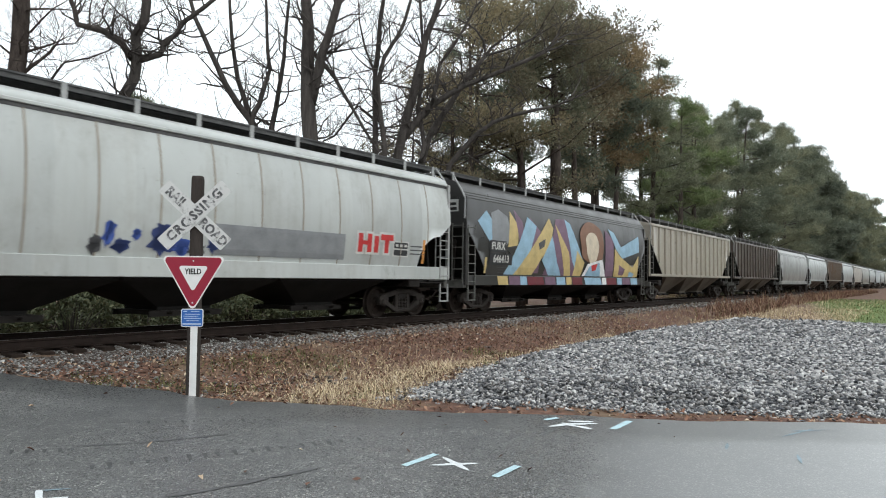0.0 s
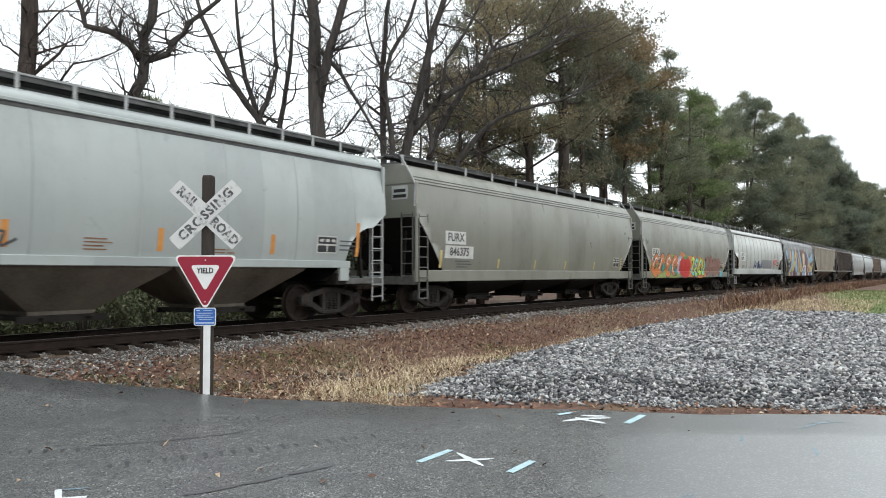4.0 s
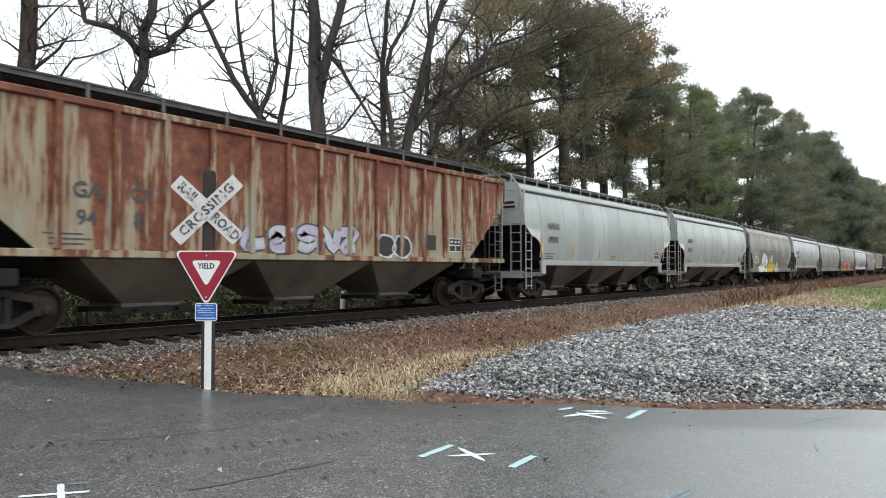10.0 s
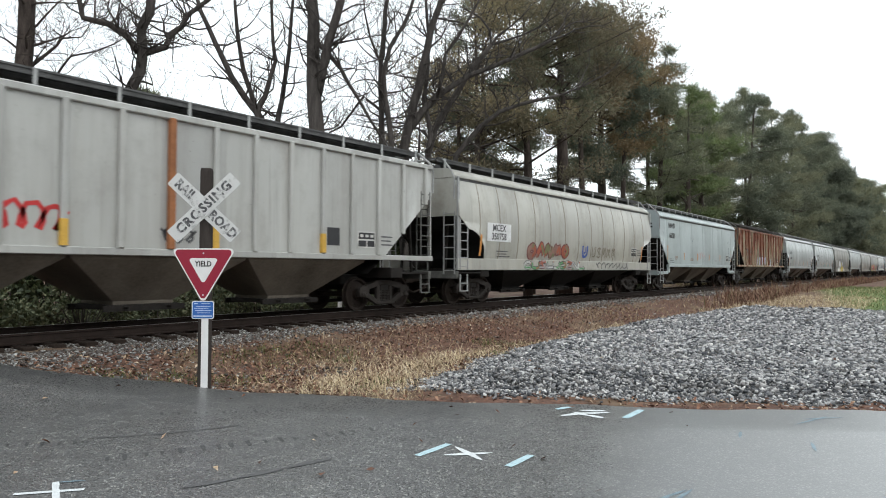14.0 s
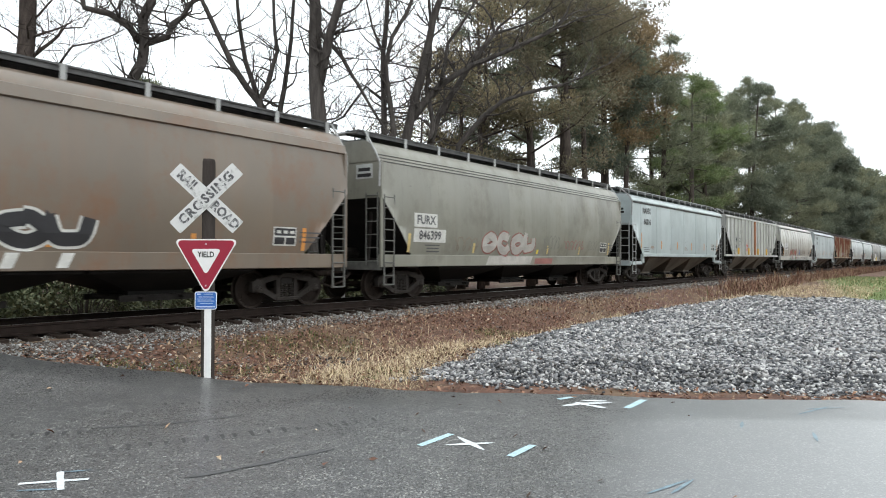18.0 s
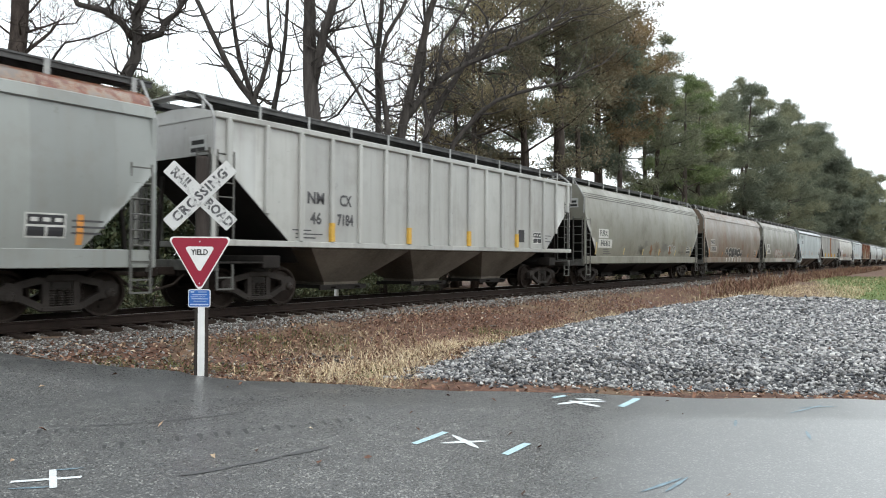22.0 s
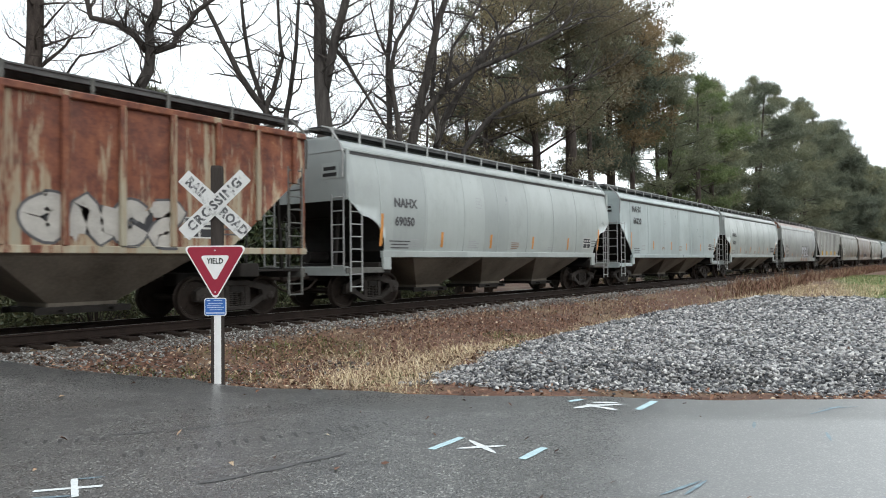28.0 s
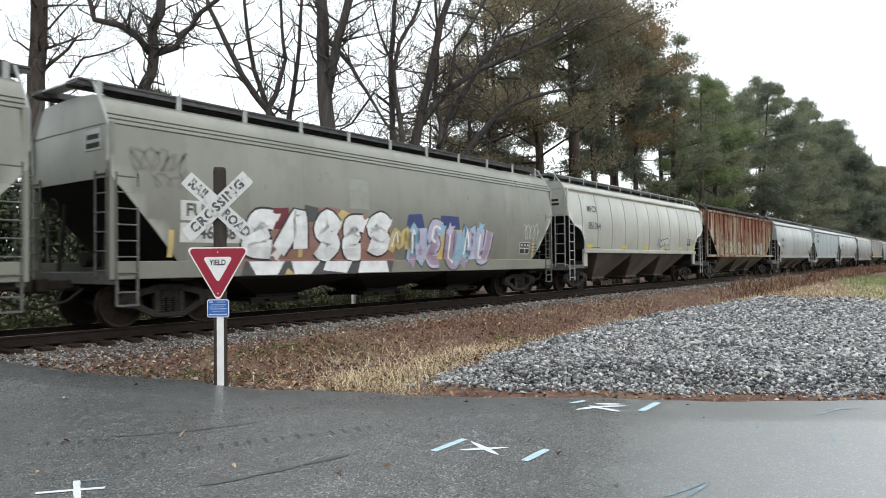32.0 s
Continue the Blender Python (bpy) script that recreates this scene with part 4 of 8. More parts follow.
def build_sign():
    base_z = ROAD_Z - 0.05
    sign = thing("crossing_sign", "weathered timber post with crossbuck, red yield and small blue sign", "road sign", at=(6.16, -5.43, base_z))
    sign.rotation_euler = (0, 0, radians(-52))
    h = 3.17
    part("post", Shape().loft([[(x * w, y * w, z) for x, y in ((-0.075, -0.07), (-0.06, -0.085), (0.06, -0.085), (0.075, -0.07), (0.075, 0.07), (0.06, 0.085), (-0.06, 0.085), (-0.075, 0.07))] for z, w in ((-0.3, 1.05), (0.0, 1.03), (1.5, 1.0), (h - 0.04, 0.97), (h, 0.85))], True, True), M["timber"], sign, "dark weathered timber post")
    # reflective strip on the lower half of the post
    part("reflective_strip", Shape().box(-0.022, 0.074, -0.102, -0.089, 0.05, 1.02), M["whitepaint"], sign, "white reflective strip")
    # crossbuck blades
    cz = 2.60
    for name, ang, y, words in (("crossbuck_blade", -43, -0.112, ("RAIL", "ROAD")), ("crossbuck_blade", 44, -0.125, ("CROSSING",))):
        m = Matrix.Translation((0, 0, cz)) @ Matrix.Rotation(radians(-ang), 4, "Y")
        s = plate(rounded([(-0.61, -0.112), (0.61, -0.112), (0.61, 0.112), (-0.61, 0.112)], 0.015, 2), y, 0.006)
        s.v = [tuple(m @ Vector(p)) for p in s.v]
        blade = part(name, s, M["worn_white"], sign, "white crossbuck board with worn black letters")
        for w, dx in zip(words, (-0.36, 0.36) if len(words) == 2 else (0.0,)):
            letters(w, 0.185, M["ink_faded"] if len(words) == 2 else M["ink_worn"], "lettering", blade, m @ Matrix.Translation((dx, y - 0.003, 0)) @ Matrix.Diagonal((0.92 if len(words) == 2 else 1.0, 1, 1, 1)) @ FACE, "worn black letters", 0.007, 1.0 if len(words) == 2 else 1.16)
        for bx in (-0.5, 0.5):
            q = m @ Vector((bx, y, 0))
            part("bolt", Shape().lathe_y([(0.001, q[1] - 0.006), (0.012, q[1] - 0.006), (0.012, q[1])], 8, q[0], q[2]), M["aluminium"], blade)
    # yield sign
    top, side = 2.02, 0.914
    tri = [(-side / 2, top), (side / 2, top), (0, top - side * 0.866)]
    off = -0.11
    y_sign = part("yield_sign", plate(rounded(tri, 0.05), off, 0.004), M["whitepaint"], sign, "white-edged triangular sign")
    c = Vector((0, top - side * 0.2887))

    def shrunk(k, r):
        return rounded([tuple(c + (Vector(p) - c) * k) for p in tri], r)

    part("red_border", plate(shrunk(0.93, 0.045), off - 0.004, 0.003), M["red"], y_sign, "red sign sheeting")
    part("white_centre", plate(shrunk(0.47, 0.03), off - 0.007, 0.003), M["whitepaint"], y_sign)
    letters("YIELD", 0.112, M["ink"], "lettering", y_sign, Matrix.Translation((0, off - 0.0095, top - 0.222)) @ Matrix.Diagonal((0.8, 1, 1, 1)) @ FACE, "black letters", 0.002)
    for z in (top - 0.07, top - 0.66):
        part("bolt", Shape().lathe_y([(0.001, off - 0.012), (0.011, off - 0.012), (0.011, off - 0.004)], 8, 0, z), M["aluminium"], y_sign)
    # small blue notice under it
    blue = part("notice_plate", plate(rounded([(-0.155, 1.02), (0.155, 1.02), (0.155, 1.275), (-0.155, 1.275)], 0.03), -0.11, 0.004), M["whitepaint"], sign, "blue notice with white print")
    part("blue_field", plate(rounded([(-0.143, 1.032), (0.143, 1.032), (0.143, 1.263), (-0.143, 1.263)], 0.024), -0.114, 0.003), M["blue"], blue)
    bars = ((-0.12, -0.07, 1.23, 1.246), (-0.02, 0.1, 1.234, 1.242), (-0.1, 0.11, 1.194, 1.203), (-0.12, 0.08, 1.166, 1.173), (-0.11, 0.12, 1.136, 1.146), (-0.08, 0.1, 1.104, 1.111), (-0.13, 0.13, 1.052, 1.07))
    for a, b, z0, z1 in bars:
        part("print_line", Shape().box(a, b, -0.117, -0.1145, z0, z1), M["paleblue"], blue, "pale printed line")


def worn(name, colour, under, amount):
    m, nt, b = nodes_of(name)
    n = noise_tex(nt, coords(nt), 11, 6, 0.7)
    c = mix(nt, ramp(nt, n, [(amount - 0.06, (0, 0, 0)), (amount + 0.06, (1, 1, 1))]), colour, under)
    nt.links.new(c, b.inputs["Base Color"])
    b.inputs["Roughness"].default_value = 0.6
    return m


M["worn_white"] = worn("scuffed_white_board", (0.62, 0.62, 0.61), (0.36, 0.36, 0.35), 0.62)
M["ink_worn"] = worn("worn_black_lettering", (0.07, 0.07, 0.075), (0.62, 0.62, 0.61), 0.56)
M["ink_faded"] = worn("faded_black_lettering", (0.09, 0.09, 0.095), (0.56, 0.56, 0.55), 0.54)
M["paleblue"] = plain("pale_blue_print", (0.5, 0.6, 0.75), 0.5, 0, 0.1, 9, 60, 0.03)
build_sign()


# ---- covered hopper cars ----
# half width and height of the side, from the sill to the eave, then the roof to its crown
SECTIONS = {
    "smooth": ([(1.50, 1.28), (1.565, 1.6), (1.605, 2.1), (1.61, 2.6), (1.59, 3.1), (1.545, 3.55), (1.50, 3.84)], [(1.50, 3.84), (1.475, 3.92), (1.41, 4.08), (1.27, 4.3), (0.95, 4.44), (0.0, 4.48)]),
    "round": ([(1.50, 1.48), (1.56, 1.75), (1.605, 2.2), (1.62, 2.7), (1.59, 3.2), (1.52, 3.65), (1.40, 4.08)], [(1.40, 4.08), (1.43, 4.11), (1.38, 4.24), (1.12, 4.38), (0.5, 4.43), (0.0, 4.45)]),
    "flat": ([(1.58, 1.46), (1.60, 2.0), (1.60, 3.0), (1.57, 4.02)], [(1.57, 4.02), (1.60, 4.06), (1.54, 4.2), (1.2, 4.36), (0.5, 4.42), (0.0, 4.44)]),
    "ribbed": ([(1.50, 1.52), (1.50, 2.4), (1.50, 4.14)], [(1.50, 4.14), (1.52, 4.2), (1.44, 4.27), (0.8, 4.4), (0.0, 4.45)]),
}
# kind: section, length over couplers, end cut-out (height, depth), sill (bottom, top), truck centres, walkway brackets
KINDS = {
    "graincar": dict(section="smooth", L=18.26, cut=(2.84, 1.4), sill=(0.95, 1.28), trucks=13.9, board=11),
    "threebay": dict(section="round", L=17.54, cut=(2.8, 1.45), sill=(1.33, 1.5), trucks=13.2, board=17),
    "slabside": dict(section="flat", L=17.50, cut=(2.85, 1.5), sill=(1.31, 1.46), trucks=13.2, board=15),
    "ribcar": dict(section="ribbed", L=18.76, cut=(3.35, 2.1), sill=(1.4, 1.53), trucks=14.2, board=12),
    "seamcar": dict(section="round", L=18.92, cut=(2.85, 1.6), sill=(1.13, 1.5), trucks=14.2, board=13),
    "panelcar": dict(section="round", L=18.64, cut=(3.0, 1.5), sill=(1.55, 1.7), trucks=14.0, board=14),
}
MESHES = {}


def cached(key, make, smooth=False):
    if key not in MESHES:
        MESHES[key] = make().mesh(key[-1], smooth)
    return MESHES[key]


def side_half(section, z):
    prof = SECTIONS[section][0]
    return float(np.interp(z, [p[1] for p in prof], [p[0] for p in prof]))


def stations(k):
    b = k["L"] / 2 - 0.68
    c = k["cut"][1]
    half = [b - c * f for f in (0, 0.15, 0.3, 0.36, 0.5, 0.64, 0.76, 0.86, 0.93, 0.97, 1.0)]
    return [-x for x in half] + list(np.linspace(-b + c + 1, b - c - 1, 9)) + half[::-1], b


def belly(k, b, x):
    """Height of the body's lower edge: the sill, then the end opening, straight or arched."""
    low, (zc, c) = k["sill"][1], k["cut"]
    d = b - abs(x)
    if d >= c:
        return low
    if k["section"] != "round":
        return low + (zc - low) * (1 - d / c)
    knee = 0.34 * c
    zk = zc - 0.3 * (zc - low)
    if d < knee:
        return zc + (zk - zc) * max(0.0, d) / knee
    return low + (zk - low) * math.sqrt(max(0.0, 1 - ((d - knee) / (c - knee)) ** 2))


def body_shape(kind):
    k = KINDS[kind]
    prof, _ = SECTIONS[k["section"]]
    xs, b = stations(k)
    s = Shape()
    for side in (-1, 1):
        rows = []
        for x in xs:
            zb = belly(k, b, x)
            rows.append([(x, side * side_half(k["section"], max(z, zb)), max(z, zb)) for _, z in prof])
        s.loft(rows, closed=False)
    for x, e in ((-b, -1), (b, 1)):
        zc = k["cut"][0]
        zs = [zc] + [z for _, z in prof if z > zc]
        ring = [(x, -side_half(k["section"], z), z) for z in zs] + [(x, side_half(k["section"], z), z) for z in reversed(zs)]
        s.add(ring, [tuple(range(len(ring)))])
    return s


def slope_shape(kind, end):
    k = KINDS[kind]
    xs, b = stations(k)
    c, low = k["cut"][1], k["sill"][1]
    rows = []
    for x in [x for x in xs if x >= b - c - 0.01]:
        zb = belly(k, b, x)
        w = side_half(k["section"], max(zb, low)) - 0.03
        rows.append([(end * x, -w, zb), (end * x, w, zb)])
    x, w = b - c - 0.5, side_half(k["section"], low) - 0.2
    return Shape().loft([[(end * x, -w, low - 0.5), (end * x, w, low - 0.5)]] + rows, closed=False)


def roof_shape(kind):
    k = KINDS[kind]
    _, roof = SECTIONS[k["section"]]
    _, b = stations(k)
    ring = [(-y, z) for y, z in roof] + [(y, z) for y, z in roof[-2::-1]]
    s = Shape().loft([[(x, y, z) for y, z in ring] for x in (-b - 0.02, -b / 2, 0, b / 2, b + 0.02)], closed=False)
    for x in (-b - 0.02, b + 0.02):
        s.add([(x, y, z) for y, z in ring], [tuple(range(len(ring)))])
    return s


def bay_shape(x0, x1, top):
    """A hopper bay tapering to its outlet."""
    m, w = (x0 + x1) / 2, (x1 - x0) / 2
    rings = [[(m + a * f, y * g, z) for a, y in ((-w, -1), (w, -1), (w, 1), (-w, 1))] for z, f, g in ((top, 1.0, 1.46), (top - 0.12, 0.97, 1.44), (0.5, 0.34, 0.62), (0.42, 0.34, 0.62))]
    return Shape().loft(rings, True, True)


def gate_shape(w):
    s = Shape().box(-w, w, -0.66, 0.66, 0.33, 0.43, 0.01)
    s.box(-w - 0.12, w + 0.12, -0.72, -0.66, 0.3, 0.42).box(-w - 0.12, w + 0.12, 0.66, 0.72, 0.3, 0.42)
    for x in (-w * 0.6, w * 0.6):
        s.tube([(x, -0.9, 0.37), (x, 0.9, 0.37)], 0.03, 8)
    return s


def ladder_shape(z0, z1, w, rungs):
    """A ladder in the x-z plane."""
    s = Shape()
    for x in (-w / 2, w / 2):
        s.box(x - 0.022, x + 0.022, -0.03, 0.0, z0, z1)
    for i in range(rungs):
        z = z0 + 0.12 + (z1 - z0 - 0.2) * i / (rungs - 1)
        s.tube([(-w / 2, -0.018, z), (w / 2, -0.018, z)], 0.014, 6)
    return s


def stile_shape(z0, z1):
    return Shape().box(-0.02, 0.02, -0.03, 0.0, z0, z1, 0.004)


def build_ladder(name, key, z0, z1, rungs, material, car, at, turn, split):
    """Two stiles and their rungs; a ladder on the far side is one joined part."""
    if not split:
        ob = tagged(part(name, cached((key, name), lambda: ladder_shape(z0, z1, 0.42, rungs)), material, car, at=at), kind="stuff")
        ob.rotation_euler = (0, 0, turn)
        return
    root = part(name, cached((key, name, "stile"), lambda: stile_shape(z0, z1)), material, car, at=at)
    root.rotation_euler = (0, 0, turn)
    part("stile", cached((key, name, "stile"), lambda: stile_shape(z0, z1)), material, root, at=(0.42, 0, 0))
    for i in range(rungs):
        z = z0 + 0.12 + (z1 - z0 - 0.2) * i / (rungs - 1)
        part("rung", cached(("rung",), lambda: Shape().tube([(0, -0.018, 0), (0.42, -0.018, 0)], 0.016, 6)), material, root, at=(0, 0, z))


def stirrup_shape():
    s = Shape()
    for x in (-0.2, 0.2):
        s.box(x - 0.02, x + 0.02, -0.04, 0.0, 0.46, 1.0)
    return s.box(-0.22, 0.22, -0.05, 0.01, 0.45, 0.485).box(-0.2, 0.2, -0.035, -0.005, 0.7, 0.73)


def side_frame_shape():
    s = Shape()
    for e in (-1, 1):
        s.prism([(e * 0.70, 0.36), (e * 1.04, 0.40), (e * 1.06, 0.62), (e * 0.92, 0.70), (e * 0.66, 0.66)], -0.07, 0.07)
        s.beam((e * 0.78, 0, 0.64), (e * 0.24, 0, 0.76), 0.13, 0.13)
        s.beam((e * 0.74, 0, 0.44), (e * 0.30, 0, 0.22), 0.13, 0.12)
        s.beam((e * 0.27, 0, 0.24), (e * 0.27, 0, 0.74), 0.12, 0.1)
    s.box(-0.3, 0.3, -0.08, 0.08, 0.70, 0.84, 0.02)
    s.box(-0.36, 0.36, -0.09, 0.09, 0.16, 0.26, 0.02)
    return s


def cap_shape():
    s = Shape().lathe_y([(0.001, -0.12), (0.075, -0.12), (0.095, -0.09), (0.1, 0.0)], 12)
    for i in range(3):
        a = 2 * math.pi * i / 3 + 0.5
        s.lathe_y([(0.001, -0.14), (0.018, -0.14), (0.018, -0.11)], 6, 0.055 * math.cos(a), 0.055 * math.sin(a))
    return s


def spring_shape():
    path = [(0, 0, z) for z in np.linspace(0.26, 0.57, 15)]
    return Shape().tube(path, [0.07 if i % 2 else 0.05 for i in range(15)], 8)


def wheel_shape(y):
    e = 1 if y > 0 else -1
    return Shape().lathe_y([(0.09, y + e * 0.09), (0.13, y + e * 0.085), (0.16, y + e * 0.02), (0.36, y + e * 0.0), (0.40, y + e * 0.068), (0.452, y + e * 0.07), (0.457, y - e * 0.03), (0.485, y - e * 0.045), (0.478, y - e * 0.07), (0.40, y - e * 0.068), (0.36, y - e * 0.03), (0.13, y - e * 0.05), (0.09, y - e * 0.06)], 28)


WHEELSETS = []


def build_truck(car, x):
    truck = part("truck", cached(("truck", "bolster"), lambda: Shape().box(-0.2, 0.2, -1.05, 1.05, 0.54, 0.76, 0.03).box(-0.3, 0.3, -0.35, 0.35, 0.72, 0.95, 0.03)), M["steel"], car, "grimy cast steel truck", (x, 0, 0))
    for y in (-1.0, 1.0):
        part("side_frame", cached(("truck", "side_frame"), side_frame_shape), M["frame"], truck, at=(0, y, 0))
        for sx in (-0.15, 0.0, 0.15) if y < 0 else ():
            part("spring", cached(("truck", "spring"), spring_shape), M["frame"], truck, at=(sx, y, 0))
        for ax in (-0.89, 0.89):
            cap = part("bearing_cap", cached(("truck", "bearing_cap"), cap_shape, True), M["frame"], truck, at=(ax, y, 0.457))
            if y > 0:
                cap.rotation_euler = (0, 0, math.pi)
    for ax in (-0.89, 0.89):
        ws = part("wheelset", cached(("truck", "wheelset"), lambda: axle_with_wheels()), M["wheel"], truck, "rusty wheels on an axle", (ax, 0, 0.457))
        WHEELSETS.append((ws, car, ax))
    return truck


def axle_with_wheels():
    s = Shape().tube([(0, -0.97, 0), (0, 0.97, 0)], 0.08, 12)
    for y in (-0.755, 0.755):
        s.f += [tuple(i + len(s.v) for i in f) for f in wheel_shape(y).f]
        s.v += wheel_shape(y).v
    # lightening marks on the plates let the turning show
    for e in (-1, 1):
        for i in range(3):
            a = 2 * math.pi * i / 3
            s.box(0.27 * math.cos(a) - 0.02, 0.27 * math.cos(a) + 0.02, e * 0.755 - 0.03, e * 0.755 + 0.03, 0.27 * math.sin(a) - 0.02, 0.27 * math.sin(a) + 0.02)
    return s


def build_car(kind, paint, label, sill_paint=None, roof_paint=None, trim=None, rail_style="bracket", bay_paint=None, beads=True):
    k = KINDS[kind]
    car = thing("covered_hopper_car", label, "freight car", "cars of the freight train")
    xs, b = stations(k)
    sec = k["section"]
    sill_paint, roof_paint, trim = sill_paint or paint, roof_paint or paint, trim or (M["ladder"] if kind == "ribcar" and "rust" in paint.name else M["walk"])
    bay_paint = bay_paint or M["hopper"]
    z0, z1 = k["sill"]
    # on the three-bay types the side sill stops where the end opening begins
    open_end = kind in ("threebay", "panelcar", "slabside")
    sill_end = b - k["cut"][1] + 0.12 if open_end else b
    part("body", cached((kind, "body"), lambda: body_shape(kind), True), paint, car)
    part("roof", cached((kind, "roof"), lambda: roof_shape(kind), sec != "flat"), roof_paint, car)
    for e in (-1, 1):
        # end sheet coloured near black for the shade inside the opening
        part("slope_sheet", cached((kind, e, "slope_sheet"), lambda: slope_shape(kind, e)), M["black"], car, "sloped end sheet, near black for the opening's shade")
        part("side_sill", cached((kind, e, "side_sill"), lambda: Shape().box(-sill_end, sill_end, -0.05, 0.05, z0, z1 + 0.01, 0.012)), sill_paint, car, at=(0, e * (side_half(sec, z1) + 0.015), 0))
        part("end_sill", cached((kind, e, "end_sill"), lambda: Shape().box(b - 0.14, b, -1.5, 1.5, 0.86, 1.1, 0.015) if e > 0 else Shape().box(-b, -b + 0.14, -1.5, 1.5, 0.86, 1.1, 0.015)), sill_paint if kind in ("slabside", "threebay") else M["ladder"], car)
        part("end_deck", cached((kind, e, "end_deck"), lambda: Shape().box(min(e * (b - 0.14), e * (b - 1.6)), max(e * (b - 0.14), e * (b - 1.6)), -1.48, 1.48, 1.02, 1.06)), M["steel"], car)
        part("coupler", cached((kind, e, "coupler"), lambda: coupler_shape(b, k["L"] / 2, e)), M["wheel"], car, "rusty knuckle coupler")
        build_truck(car, e * k["trucks"] / 2)
        part("bolster", cached(("bolster",), lambda: Shape().box(-0.25, 0.25, -1.5, 1.5, 0.9, 1.2, 0.02)), M["steel"], car, at=(e * k["trucks"] / 2, 0, 0))
        for side in (-1, 1):
            yw = side_half(sec, 2.0)
            part("corner_post", cached((kind, e, side, "corner_post"), lambda: Shape().box(-0.05, 0.05, -0.03, 0.03, k["cut"][0] if open_end else z0, SECTIONS[sec][0][-1][1] + 0.02, 0.006)), trim if kind == "seamcar" else paint, car, at=(e * (b - 0.03), side * (yw - 0.05), 0))
            lt = M["ladder"] if kind in ("graincar", "ribcar") else trim
            if open_end:
                part("platform_sill", cached((kind, e, "platform_sill"), lambda: Shape().box(min(e * b, e * (sill_end - 0.1)), max(e * b, e * (sill_end - 0.1)), -0.04, 0.04, 0.92, 1.07, 0.01)), sill_paint if kind == "slabside" else M["ladder"], car, at=(0, side * (yw - 0.09), 0))
                part("jacking_pad", cached((kind, "jacking_pad"), lambda: Shape().box(-0.16, 0.16, -0.05, 0.05, 1.0, z1 - 0.02, 0.015)), sill_paint, car, at=(e * (sill_end - 0.2), side * (yw - 0.07), 0))
            build_ladder("side_ladder", kind, 0.46 if open_end else z0, k["cut"][0] + 0.1, 8 if open_end else 7, lt, car, (e * (b - 0.30) + (0.21 if side > 0 else -0.21), side * (yw - 0.02), 0), math.pi if side > 0 else 0, side < 0)
            build_ladder("end_ladder", kind, 1.0, k["cut"][0] + 0.15, 6, lt, car, (e * b, side * (yw - 0.36) - e * 0.21, 0), e * math.pi / 2, side < 0)
            if not open_end:
                step = part("stirrup", cached(("stirrup",), stirrup_shape), lt, car, at=(e * (b - 0.30), side * (yw - 0.03), 0))
                if side > 0:
                    step.rotation_euler = (0, 0, math.pi)
        # braces from the deck up to the slope sheet
        for y in (-0.9, 0.9):
            part("end_brace", cached((kind, e, "end_brace"), lambda: Shape().beam((e * (b - 0.2), 0, 1.05), (e * (b - 0.35), 0, k["cut"][0] - 0.3), 0.07, 0.07)), M["steel"], car, at=(0, y, 0))
        for side in (-1, 1):
            top = SECTIONS[sec][0][-1]
            pipe = part("grab_pipe", cached((kind, e, "grab_pipe"), lambda: Shape().tube([(0, -top[0] - 0.02, top[1] - 0.7), (0, -top[0] - 0.04, top[1] - 0.05), (0, -top[0] + 0.1, top[1] + 0.22), (0, -1.0, 4.66), (0, -0.8, 4.69)], 0.03, 7)), trim, car, at=(e * (b + 0.03), 0, 0), smooth=True)
            if side > 0:
                pipe.rotation_euler = (0, 0, math.pi)
    if kind != "seamcar":
        sign = part("end_plate", cached(("end_plate",), lambda: Shape().box(-0.012, 0.0, -0.3, 0.3, 3.38, 3.78)), M["endwhite"] if kind in ("graincar", "ribcar") else paint, car, "pale number plate on the car end", at=(-b - 0.004, -0.95, 0))
        for z, w in ((3.62, 0.22), (3.46, 0.25)):
            part("print_line", cached((w, "print_line"), lambda: Shape().box(-0.004, 0.0, -w, w, -0.035, 0.06)), M["ink"], sign, "stencilled number", at=(-0.0125, 0, z))
    part("brake_wheel", cached(("brake_wheel",), brake_wheel_shape), M["steel"], car, at=(-b - 0.08, 0.55, 2.3))
    part("brake_cylinder", cached(("brake_cylinder",), lambda: Shape().tube([(0, 0.5, 1.35), (0.7, 0.5, 1.35)], 0.16, 12)), M["steel"], car, at=(-b + 0.5, 0, 0), smooth=False)
    for e in (-1, 1):
        inner, outer = e * (k["trucks"] / 2 - 1.0), e * (b - 0.05)
        part("stub_sill", cached((kind, e, "stub_sill"), lambda: Shape().box(min(inner, outer), max(inner, outer), -0.26, 0.26, 0.72, 1.0, 0.02)), M["steel"], car)
    # three hopper bays and their outlet gates
    span = k["trucks"] / 2 - 1.25
    w = 2 * span / 3
    for i in range(3):
        x0 = -span + i * w
        part("hopper_bay", cached((kind, i, "hopper_bay"), lambda: bay_shape(x0, x0 + w, z0 + 0.06)), bay_paint, car, "dark tapered hopper bay")
        part("outlet_gate", cached((kind, "outlet_gate"), lambda: gate_shape(w * 0.2)), M["steel"], car, at=(x0 + w / 2, 0, 0))
